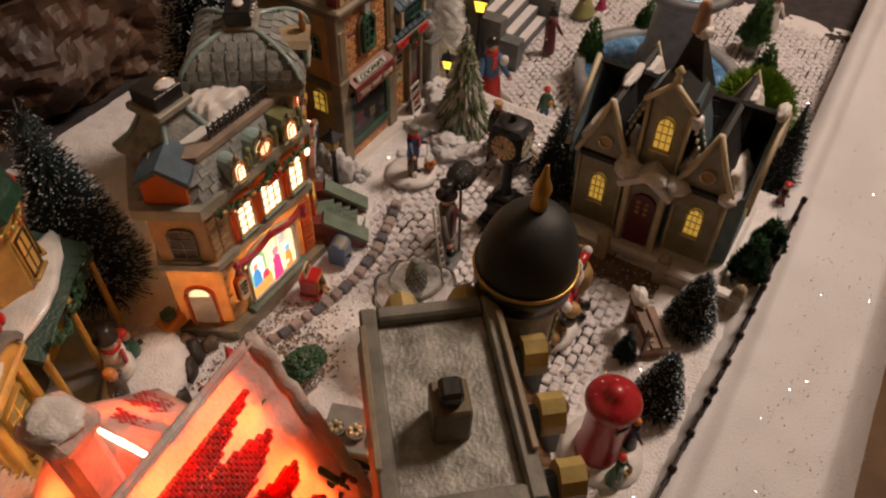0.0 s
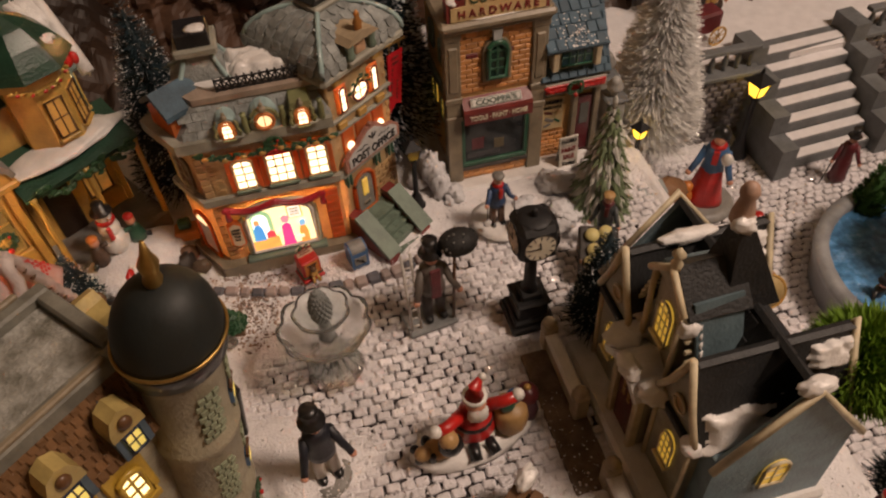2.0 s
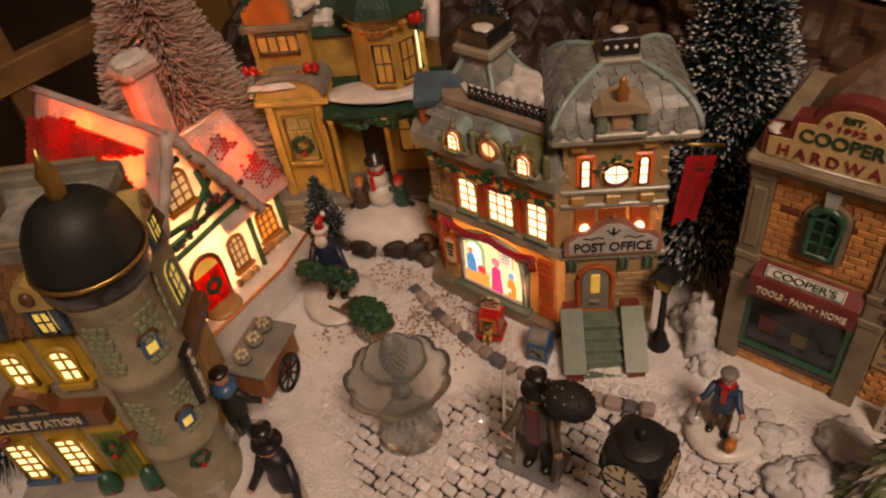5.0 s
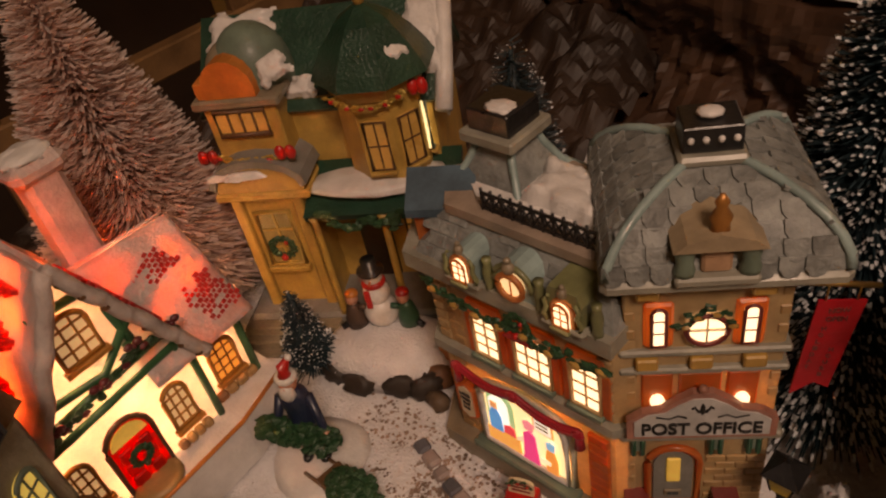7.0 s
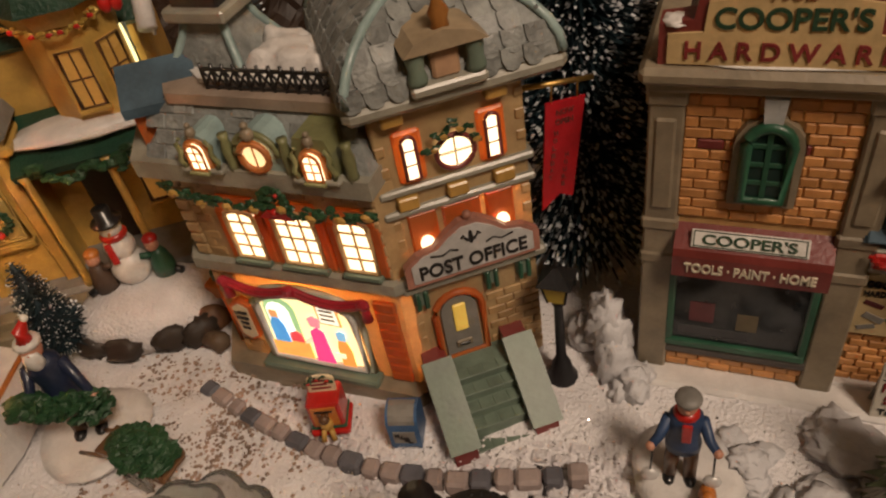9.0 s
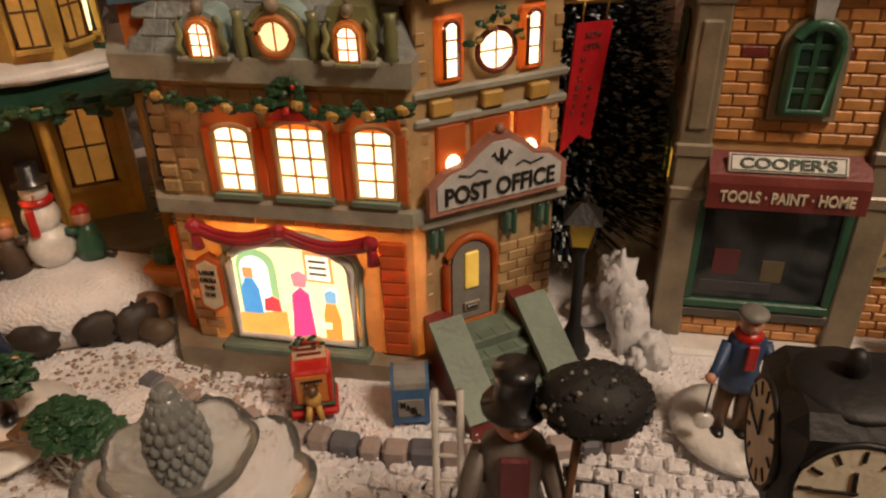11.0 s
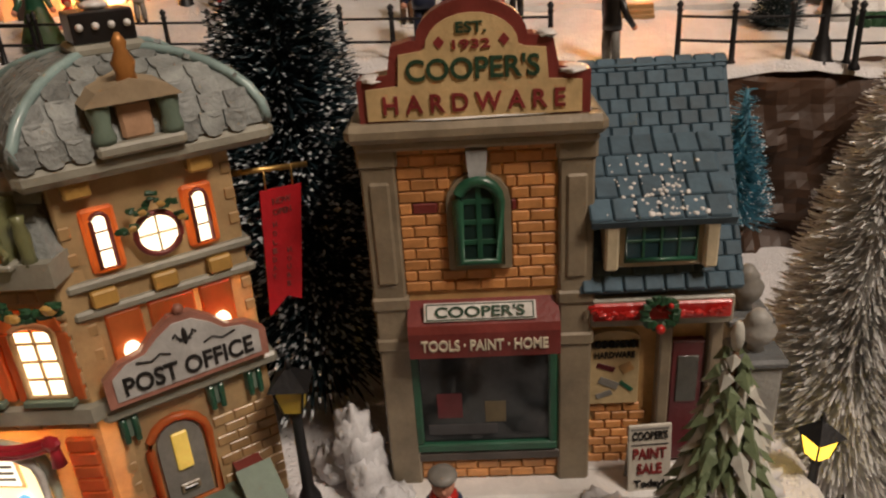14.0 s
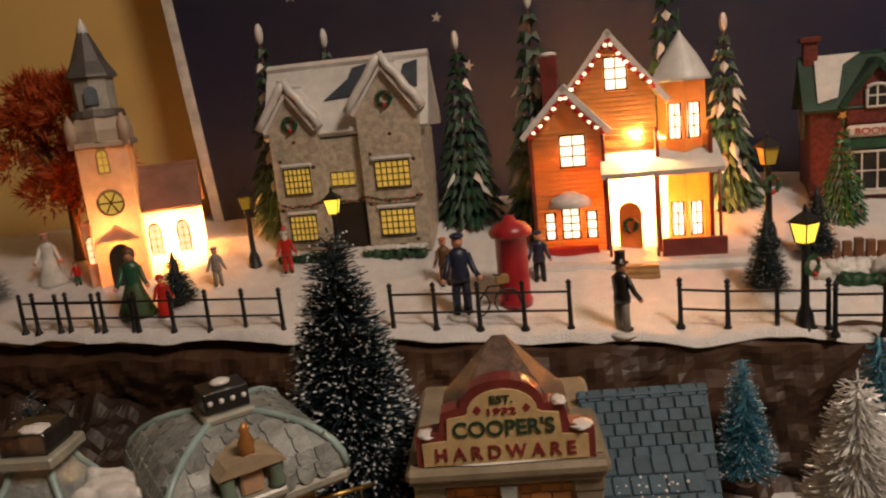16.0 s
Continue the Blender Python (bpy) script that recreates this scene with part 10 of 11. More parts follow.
s.lathe([(0.0062, 0.262), (0.0050, 0.270), (0.002, 0.277), (0.0005, 0.280)], SNOWPAINT, 0, 0.025, 10)
s.link("spire_snow", cc, "snow on the spire tip")
s = Shape()
s.ext(arch(0.013, 0.192, 0.204, 0.0065), 0.0015, 0.006, mat("belfry_blue", (0.12, 0.15, 0.18)))
s.link("louvre", cc)
window(cc, pose(0, -0.001, 0.122), 0.011, 0.024, GOLDP, WIN_YEL, 2, 3, 0.006, 0.0010, 0.002)
s = Shape()
s.tube([(0.013 * math.cos(2 * math.pi * i / 20), -0.001, 0.090 + 0.013 * math.sin(2 * math.pi * i / 20)) for i in range(20)], 0.0014, TAN, 6, closed=True)
for i in range(6):
    a = math.pi * i / 3
    s.tube([(0, -0.001, 0.090), (0.012 * math.cos(a), -0.001, 0.090 + 0.012 * math.sin(a))], 0.0008, BRICKRED, 5)
rw = s.link("rose_window", cc, "round window with red tracery")
s = Shape()
s.ext([(0.0125 * math.cos(2 * math.pi * i / 20), 0.090 + 0.0125 * math.sin(2 * math.pi * i / 20)) for i in range(20)], -0.0006, 0.001, WIN_YEL)
s.link("pane", rw)
s = Shape()
s.ext([(-0.022, 0.050), (0.022, 0.050), (0, 0.066)], -0.010, 0.002, CHURCHW)
s.link("porch_gable", cc)
s = Shape()
s.ext(arch(0.024, 0, 0.030, 0.016), -0.006, 0.001, mat("church_door", (0.05, 0.03, 0.02), 0.5))
s.link("door", cc, "dark pointed church door")
for x, y, h in ((0.036, 0.0172, 0.034), (0.066, 0.0172, 0.034), (-0.029, 0.011, 0.03)):
    window(cc, pose(x, y, 0.026), 0.013, h, TAN, WIN_WARM, 2, 4, 0.008, 0.0010, 0.002)
lamp("bulb_church", "POINT", (-0.410, 0.570, 0.225), 4.6, (1.0, 0.60, 0.25), 0.010)
lamp("bulb_church_tower", "POINT", (-0.4635, 0.531, 0.245), 0.35, (1.0, 0.60, 0.25), 0.008)

# dark red book shop
bs = thing("red_shop", "dark red brick shop with green snowy roof and white windows", "building", pose(0.455, 0.560, 0.186, 0, 0, -14))
s = Shape()
s.box(-0.070, 0.110, 0.0, 0.09, 0, 0.120, mat("shop_brick", (0.16, 0.03, 0.025), 0.5, var=0.3, scale=200), 0.001)
s.ext([(0.0, 0.120), (0.09, 0.120), (0.045, 0.178)], -0.0695, -0.0655, bpy.data.materials["shop_brick"], "x")
s.link("wall", bs, "dark red brick walls")
s = Shape()
slope_roof(s, -0.070, 0.110, 0.0, 0.09, 0.118, 0.182, GREENR, 0.008, 0.005)
ro = s.link("roof", bs, "dark green tiled roof")
s = Shape()
sl = math.degrees(math.atan2(0.064, 0.053))
s.m = pose(0, 0.020, 0.153, sl)
s.ext([(-0.062, -0.036), (-0.040, -0.030), (-0.030, 0.018), (-0.010, 0.034), (-0.060, 0.034)], 0.0, 0.003, SNOWPAINT, "z")
s.link("roof_snow", ro)
g = Shape()
g.ext([(-0.030, 0.100), (0.030, 0.100), (0.030, 0.128), (0.0, 0.166), (-0.030, 0.128)], -0.006, 0.04, bpy.data.materials["shop_brick"])
go = g.link("front_gable", bs)
s = Shape()
for q in (-1, 1):
    s.quad(*(((0, -0.014, 0.174), (q * 0.040, -0.014, 0.122), (q * 0.040, 0.045, 0.122), (0, 0.045, 0.174))[::q]), 0.006, GREENR)
s.link("gable_roof", go, "green gable roof")
window(go, pose(0, -0.007, 0.118), 0.022, 0.026, WHITE, mat("shop_dark_pane", (0.03, 0.035, 0.04), 0.12, bump=0), 2, 2, 0.005, 0.0022, 0.003)
s = Shape()
s.box(-0.032, 0.060, -0.012, -0.004, 0.084, 0.098, WHITE, 0.004)
sgn = s.link("sign", bs, "long white shop sign")
text("BOOK STORE", 0.075, 0.0075, mat("sign_red_text", (0.5, 0.12, 0.10), 0.5), sgn, pose(0.014, -0.0125, 0.091, 90))
for x in (-0.006, 0.052):
    window(bs, pose(x, -0.002, 0.020), 0.050, 0.046, WHITE, bpy.data.materials["shop_dark_pane"], 3, 2, 0, 0.0022, 0.004, sill=WHITE)
s = Shape()
s.box(-0.040, 0.112, -0.008, 0.0, 0.070, 0.082, GREEN, 0.001)
s.link("fascia", bs, "green fascia")
s = Shape()
s.box(-0.072, -0.056, 0.035, 0.052, 0.13, 0.205, bpy.data.materials["shop_brick"], 0.001)
s.box(-0.076, -0.052, 0.031, 0.056, 0.198, 0.204, BRICKRED, 0.001)
s.link("chimney", bs)
s = Shape()
s.box(0.020, 0.036, 0.035, 0.050, 0.165, 0.205, WHITE, 0.001)
s.link("pale_chimney", bs)
s = Shape()
s.m = pose(-0.0705, 0.045, 0.098, 0, 0, -90)
s.ext([(0.016 * math.cos(2 * math.pi * i / 20), 0.019 * math.sin(2 * math.pi * i / 20)) for i in range(20)], -0.004, 0.0, mat("round_sign", (0.30, 0.24, 0.2)))
s.link("round_sign", bs)
# log fence and snow bank before the shop
lf = thing("log_fence", "low fence of brown wooden planks in the snow", "fence", pose(0.385, 0.420, 0.160, 0, 0, -12))
for i in range(12):
    s = Shape()
    s.box(-0.06 + 0.011 * i, -0.051 + 0.011 * i, -0.003, 0.003, 0, 0.020 + 0.002 * math.sin(i * 1.9), mat("fence_plank", (0.24, 0.10, 0.045), 0.5, tint=0.2) if i == 0 else bpy.data.materials["fence_plank"], 0.001)
    s.link("plank", lf)
s = Shape()
rg = random.Random(6)
for i in range(26):
    s.ball((-0.08 + 0.0075 * i, rg.uniform(-0.008, 0.004), 0.004 + rg.uniform(0, 0.006)), rg.uniform(0.008, 0.013), SNOWPAINT, 9, 6, 0.2)
solo("snow_bank", s, "lumpy snow bank before the plank fence", "snow", pose(0.400, 0.385, 0.150, 0, 0, -12), kind="stuff")
s = Shape()
for i in range(22):
    s.ball((-0.07 + 0.0075 * i, rg.uniform(-0.004, 0.004), 0.004), rg.uniform(0.006, 0.010), LEAF, 8, 6, 0.3)
solo("low_bush", s, "row of dark green low bushes in snow", "bush", pose(0.410, 0.360, 0.145, 0, 0, -12), kind="stuff")

# ---- moulded figures, each one plain painted piece ----


def figure(at, h, label, coat, legs, hat=BLACK, hat_kind="top", turn=0, skirt=0.0, arms=((-0.5, -0.2), (0.5, -0.2)), stand=GREY, extra=None, hair=None, name="figurine", lean=0, scarf=None):
    s = Shape()
    k = h / 0.075
    if stand:
        s.lathe([(0.013 * k, 0), (0.0135 * k, 0.002 * k), (0.011 * k, 0.0035 * k)], stand, seg=16, wob=0.05)
    if skirt:
        s.lathe([(0.013 * k * skirt, 0.003 * k), (0.0125 * k * skirt, 0.008 * k), (0.0075 * k, 0.034 * k), (0.006 * k, 0.038 * k)], legs, seg=16, squash=0.85, wob=0.06)
    else:
        for q in (-1, 1):
            s.tube([(q * 0.0045 * k, 0, 0.005 * k), (q * 0.0042 * k, 0.001 * k, 0.018 * k), (q * 0.0030 * k, 0, 0.034 * k)], 0.0030 * k, legs, 9, 0.0040 * k)
            s.ball((q * 0.0048 * k, -0.002 * k, 0.0050 * k), (0.0030 * k, 0.0048 * k, 0.0024 * k), BLACK, 9, 6)
    s.lathe([(0.0078 * k, 0.029 * k), (0.0080 * k, 0.034 * k), (0.0066 * k, 0.040 * k), (0.0078 * k, 0.048 * k), (0.0072 * k, 0.053 * k), (0.0030 * k, 0.056 * k)], coat, seg=16, squash=0.78)
    for q, (dx, dz) in zip((-1, 1), arms):
        e = (q * 0.0085 * k + dx * 0.004 * k, -0.004 * k, 0.040 * k + dz * 0.006 * k)
        hnd = (q * 0.0085 * k + dx * 0.011 * k, -0.009 * k, 0.037 * k + dz * 0.022 * k)
        s.tube([(q * 0.0070 * k, 0, 0.0505 * k), e, hnd], 0.0027 * k, coat, 9, 0.0020 * k)
        s.ball(hnd, 0.0023 * k, SKIN, 8, 6)
    if scarf:
        s.lathe([(0.0050 * k, 0.052 * k), (0.0058 * k, 0.0545 * k), (0.0045 * k, 0.057 * k)], scarf, seg=14)
        s.box(-0.0016 * k, 0.0026 * k, -0.0078 * k, -0.0060 * k, 0.042 * k, 0.054 * k, scarf, 0.0005 * k)
    s.ball((0, -0.0005 * k, 0.0605 * k), (0.0045 * k, 0.0048 * k, 0.0055 * k), SKIN, 14, 10)
    s.ball((0, -0.0052 * k, 0.0603 * k), 0.0010 * k, SKIN, 6, 5)
    if hair:
        s.ball((0, 0.0014 * k, 0.0615 * k), (0.0050 * k, 0.0046 * k, 0.0056 * k), hair, 12, 8)
    z = 0.0635 * k
    if hat_kind == "top":
        s.lathe([(0.0074 * k, z), (0.0074 * k, z + 0.0008 * k), (0.0046 * k, z + 0.0014 * k), (0.0044 * k, z + 0.0085 * k), (0.0050 * k, z + 0.0105 * k), (0.001 * k, z + 0.0108 * k)], hat, seg=16)
    elif hat_kind == "santa":
        s.tube([(0, 0, z), (0, 0.001 * k, z + 0.006 * k), (0.003 * k, 0.003 * k, z + 0.010 * k)], 0.0050 * k, hat, 12, 0.0012 * k)
        s.lathe([(0.0050 * k, z - 0.001 * k), (0.0058 * k, z + 0.0005 * k), (0.0050 * k, z + 0.002 * k)], WHITE, seg=14)
        s.ball((0.0035 * k, 0.003 * k, z + 0.0105 * k), 0.0018 * k, WHITE, 8, 6)
        s.ball((0, -0.0042 * k, 0.0565 * k), (0.0042 * k, 0.0026 * k, 0.0055 * k), WHITE, 12, 8, 0.1)
    elif hat_kind == "cap":
        s.ball((0, -0.0008 * k, z + 0.0016 * k), (0.0058 * k, 0.0062 * k, 0.0026 * k), hat, 14, 8)
    elif hat_kind == "bonnet":
        s.ball((0, 0.001 * k, 0.0625 * k), (0.0060 * k, 0.0058 * k, 0.0066 * k), hat, 14, 9)
    elif hat_kind == "tall":
        s.lathe([(0.0052 * k, z - 0.001 * k), (0.0056 * k, z + 0.012 * k), (0.003 * k, z + 0.014 * k)], hat, seg=14)
    if extra:
        extra(s, k)
    return solo(name, s, label, "figurine", pose(*at, lean, 0, turn), "village figurines")


# policeman-like gentleman, chimney sweep, skater seller and others on the plaza
WHT = mat("white_breeches", (0.66, 0.60, 0.52), 0.45)
figure((-0.220, -0.287, -0.002), 0.101, "figurine with navy tailcoat, white breeches and top hat", mat("tailcoat_black", (0.018, 0.020, 0.028), 0.45), WHT, BLACK, "top", 15, arms=((-0.5, -0.35), (0.5, -0.35)), stand=GREY)


def sweep_extra(s, k):
    s.tube([(0.010 * k, -0.007 * k, 0.004 * k), (0.014 * k, -0.004 * k, 0.070 * k)], 0.0010 * k, BROWN, 6)
    rg = random.Random(2)
    bristle = mat("brush_bristle", (0.016, 0.015, 0.014), 0.7, var=0.3)
    s.ball((0.0165 * k, -0.003 * k, 0.068 * k), (0.0122 * k, 0.0092 * k, 0.0078 * k), bristle, 20, 12, 0.05)
    for _ in range(260):
        a, b = rg.uniform(0, 6.28), rg.uniform(-1.4, 1.4)
        v = Vector((math.cos(a) * math.cos(b), math.sin(a) * math.cos(b), math.sin(b)))
        c = Vector((0.0165 * k, -0.003 * k, 0.068 * k))
        f = Vector((0.0122 * k * v.x, 0.0092 * k * v.y, 0.0078 * k * v.z))
        s.tube([c + f * 0.9, c + f * rg.uniform(1.0, 1.035)], 0.0009 * k, bristle if rg.random() < 0.93 else GREY, 5, 0.0005 * k)
    for q in (-0.0028, 0.0028):
        s.tube([(-0.0145 * k + q * k, -0.006 * k, 0.003 * k), (-0.0145 * k + q * k, 0.002 * k, 0.066 * k)], 0.0009 * k, mat("ladder_white", (0.55, 0.52, 0.48)) if q < 0 else bpy.data.materials["ladder_white"], 6)
    for i in range(9):
        f = (i + 0.5) / 9
        s.tube([(-0.0173 * k, -0.006 * k + 0.008 * k * f, (0.003 + 0.063 * f) * k), (-0.0117 * k, -0.006 * k + 0.008 * k * f, (0.003 + 0.063 * f) * k)], 0.0006 * k, bpy.data.materials["ladder_white"], 5)
    s.box(-0.020 * k, 0.012 * k, -0.010 * k, 0.012 * k, 0.0, 0.003 * k, STONE, 0.001)
    s.box(-0.0035 * k, 0.0035 * k, -0.0068 * k, -0.0050 * k, 0.028 * k, 0.054 * k, DARKRED, 0.001)


figure((-0.106, -0.163, -0.006), 0.104, "chimney sweep figurine with ladder and bushy black brush", mat("sweep_coat", (0.13, 0.11, 0.095), 0.5), mat("sweep_trousers", (0.045, 0.035, 0.03), 0.5), BLACK, "top", 8, stand=None, extra=sweep_extra)


def skates(s, k):
    for q in (-1, 1):
        s.tube([(q * 0.013 * k, -0.009 * k, 0.038 * k), (q * 0.0135 * k, -0.009 * k, 0.020 * k)], 0.0005 * k, BLACK, 5)
        s.ball((q * 0.0135 * k, -0.009 * k, 0.017 * k), (0.0042 * k, 0.0025 * k, 0.0042 * k), SILVER, 10, 7)
    s.lathe([(0.026 * k, 0), (0.027 * k, 0.003 * k), (0.020 * k, 0.005 * k)], SNOWPAINT, 0.004 * k, 0.004 * k, 22, wob=0.05)
    s.ball((0.012 * k, -0.012 * k, 0.010 * k), (0.004 * k, 0.006 * k, 0.006 * k), ORANGE, 10, 8)
    s.ball((0.012 * k, -0.017 * k, 0.016 * k), 0.0034 * k, ORANGE, 10, 8)


figure((-0.019, -0.070, -0.008), 0.078, "figurine in blue jacket with hanging skates and orange dog", mat("dark_blue_jacket", (0.03, 0.065, 0.15), 0.45), BROWN, GREY, "cap", 5, stand=None, arms=((-0.5, 0.1), (0.5, 0.1)), scarf=RED, extra=skates)
figure((0.070, -0.121, -0.006), 0.072, "seated market vendor figurine with brown cap and dark coat", mat("vendor_coat", (0.05, 0.06, 0.065), 0.5), NAVY, TAN, "cap", -35, stand=GREY, scarf=DARKRED)


def tree_carry(s, k):
    rg = random.Random(5)
    for i in range(120):
        f = rg.random()
        s.ball((-0.017 * k + 0.034 * k * f, -0.010 * k + rg.uniform(-0.005, 0.005) * k, 0.040 * k - 0.014 * k * f + rg.uniform(-0.006, 0.006) * k * (0.3 + f)), (rg.uniform(0.0022, 0.0042) * k, rg.uniform(0.002, 0.004) * k, rg.uniform(0.0012, 0.0022) * k), LEAF, 6, 4, 0.4, False)
    s.lathe([(0.026 * k, 0), (0.026 * k, 0.0015 * k), (0.018 * k, 0.003 * k)], SNOWPAINT, 0, 0, 22, wob=0.05)


figure((-0.339, -0.124, 0.0), 0.094, "bearded figurine with red cap carrying a small evergreen", NAVY, BROWN, RED, "santa", 35, stand=None, extra=tree_carry)


def cook(s, k):
    s.lathe([(0.0078 * k, 0.0505 * k), (0.0080 * k, 0.054 * k), (0.005 * k, 0.057 * k)], BLUE, seg=14)


figure((-0.294, -0.268, 0.0), 0.090, "dark-coated figurine with pale blue scarf beside the snack cart", mat("cook_coat", (0.02, 0.022, 0.02), 0.5), BLACK, BLACK, "cap", 200, stand=SNOWPAINT, extra=cook)


def elf(s, k):
    for i in range(3):
        s.ball((0.012 * k + 0.004 * k * i, -0.006 * k, 0.012 * k), (0.004 * k, 0.004 * k, 0.006 * k), (GOLDP, GREEN, RED)[i], 9, 7)


figure((-0.236, -0.394, 0.006), 0.044, "small figurine in green coat and red hood beside the pillar box", GREEN, GREEN, RED, "bonnet", -20, skirt=1.1, stand=None, extra=elf)
figure((-0.203, -0.392, 0.006), 0.046, "small dark figurine with orange cap beside the pillar box", NAVY, BLACK, ORANGE, "bonnet", 30, skirt=0.9, stand=None)

# jolly sleigh group in the middle of the plaza
s = Shape()
s.lathe([(0.050, 0), (0.051, 0.004), (0.046, 0.009), (0.020, 0.011)], SNOWPAINT, seg=36, squash=0.42, wob=0.07)
s.ball((-0.026, -0.002, 0.014), (0.016, 0.010, 0.007), TAN, 14, 9)
s.ball((-0.042, -0.004, 0.018), (0.007, 0.006, 0.006), TAN, 12, 8)
for q in (-1, 1):
    s.ball((-0.036, q * 0.008, 0.012), (0.004, 0.003, 0.008), BLACK, 8, 6)
    s.ball((-0.046, q * 0.005, 0.012), (0.004, 0.003, 0.005), BLACK, 8, 6)
s.ball((-0.022, -0.010, 0.027), (0.010, 0.008, 0.011), BLACK, 12, 9)
s.ball((-0.024, -0.012, 0.040), 0.0075, TAN, 12, 9)
s.ball((-0.027, -0.018, 0.038), (0.003, 0.002, 0.002), BLACK, 7, 5)
s.lathe([(0.015, 0.010), (0.017, 0.020), (0.014, 0.034), (0.011, 0.046), (0.005, 0.050)], RED, 0.002, 0.002, 20, squash=0.85)
s.lathe([(0.0175, 0.010), (0.018, 0.014), (0.016, 0.016)], WHITE, 0.002, 0.002, 20, squash=0.85)
s.lathe([(0.0152, 0.028), (0.0156, 0.031), (0.0145, 0.033)], BLACK, 0.002, 0.002, 20, squash=0.85)
s.tube([(-0.009, 0.0, 0.045), (-0.022, -0.006, 0.047), (-0.030, -0.008, 0.050)], 0.0052, RED, 10, 0.0042)
s.tube([(0.012, 0.0, 0.045), (0.024, -0.004, 0.048), (0.032, -0.006, 0.053)], 0.0052, RED, 10, 0.0042)
s.ball((-0.032, -0.008, 0.051), 0.0050, WHITE, 10, 7)
s.ball((0.034, -0.006, 0.054), 0.0050, WHITE, 10, 7)
s.ball((0.002, -0.002, 0.058), (0.0078, 0.0080, 0.0085), SKIN, 16, 10)
s.ball((0.002, -0.007, 0.051), (0.0085, 0.005, 0.010), WHITE, 14, 9, 0.08)
s.lathe([(0.0085, 0.062), (0.0095, 0.065), (0.0085, 0.067)], WHITE, 0.002, 0, 18)
s.tube([(0.002, 0, 0.066), (0.003, 0.001, 0.074), (0.008, 0.004, 0.079)], 0.0080, RED, 14, 0.0020)
s.ball((0.010, 0.004, 0.079), 0.0032, WHITE, 9, 7)
s.tube([(-0.004, -0.010, 0.014), (-0.006, -0.022, 0.010)], 0.0045, BLACK, 9)
s.tube([(0.008, -0.010, 0.014), (0.010, -0.022, 0.010)], 0.0045, BLACK, 9)
s.lathe([(0.012, 0.008), (0.015, 0.018), (0.014, 0.030), (0.011, 0.036)], TAN, 0.030, -0.002, 18, wob=0.05)
s.ball((0.026, -0.004, 0.042), (0.007, 0.006, 0.008), GREEN, 10, 8)
s.ball((0.033, -0.001, 0.044), (0.006, 0.006, 0.007), BLUE, 10, 8)
s.ball((0.046, 0.002, 0.034), 0.0095, DARKRED, 14, 10)
s.ball((0.046, 0.002, 0.0435), (0.003, 0.003, 0.0025), GOLDP, 8, 6)
s.lathe([(0.009, 0.004), (0.010, 0.014), (0.006, 0.026)], mat("purple_sack", (0.10, 0.045, 0.06)), 0.046, 0.002, 14)
solo("sleigh_figurine", s, "jolly red-suited figurine with reindeer and toy sack on snow", "figurine", pose(-0.108, -0.289, 0.0, 0, 0, 8), "village figurines")

# snowman with two children
s = Shape()
s.ball((0, 0, 0.014), (0.015, 0.014, 0.016), WHITE, 18, 12)
s.ball((0, 0, 0.035), (0.0115, 0.011, 0.012), WHITE, 18, 12)
s.ball((0, 0, 0.052), (0.0085, 0.0085, 0.0085), WHITE, 16, 10)
s.lathe([(0.0095, 0.044), (0.0105, 0.0465), (0.0085, 0.049)], RED, 0, 0, 16)
s.box(-0.007, -0.002, -0.0125, -0.0095, 0.026, 0.045, RED, 0.001)
s.lathe([(0.0115, 0.058), (0.0115, 0.0595), (0.0065, 0.061), (0.0065, 0.070), (0.002, 0.0705)], BLACK, 0, 0, 16)
s.tube([(0, -0.008, 0.052), (0, -0.013, 0.0515)], 0.0012, ORANGE, 6, 0.0003)
for q, c, hh in ((-1, mat("brown_child_coat", (0.10, 0.06, 0.04)), ORANGE), (1, GREEN, RED)):
    s.lathe([(0.009, 0.0), (0.009, 0.010), (0.006, 0.022), (0.003, 0.026)], c, q * 0.023, -0.002, 14)
    s.ball((q * 0.022, -0.003, 0.030), 0.0055, SKIN, 12, 8)
    s.ball((q * 0.022, -0.001, 0.034), (0.0060, 0.0060, 0.0045), hh, 12, 8)
    s.tube([(q * 0.020, -0.003, 0.020), (q * 0.011, -0.006, 0.024)], 0.0026, c, 8)
    s.tube([(q * 0.026, -0.002, 0.004), (q * 0.036, -0.008, 0.002)], 0.003, BLACK, 8)
solo("snowman_figurine", s, "snowman in top hat and red scarf between two child figurines", "figurine", pose(-0.372, -0.023, 0.0225, 0, 0, 34), "village figurines").scale = (0.85, 0.85, 0.85)

# lower square
LZ = -0.105


def nut_extra(s, k):
    s.box(-0.002 * k, 0.006 * k, 0.004 * k, 0.012 * k, 0.002 * k, 0.060 * k, BLACK, 0.002 * k)
    s.ball((-0.012 * k, -0.010 * k, 0.010 * k), (0.005 * k, 0.004 * k, 0.009 * k), ORANGE, 10, 8)
    s.ball((-0.012 * k, -0.011 * k, 0.021 * k), 0.0042 * k, ORANGE, 10, 8)
    s.ball((0.008 * k, -0.008 * k, 0.050 * k), (0.004 * k, 0.003 * k, 0.005 * k), WHITE, 10, 8)
    s.lathe([(0.022 * k, 0), (0.022 * k, 0.002 * k), (0.016 * k, 0.004 * k)], GREY, 0, 0, 20)


figure((0.252, -0.018, LZ), 0.122, "tall figurine in blue coat and red skirt beside orange child", BLUE, RED, BLACK, "bonnet", -40, skirt=1.0, stand=None, extra=nut_extra, scarf=RED)


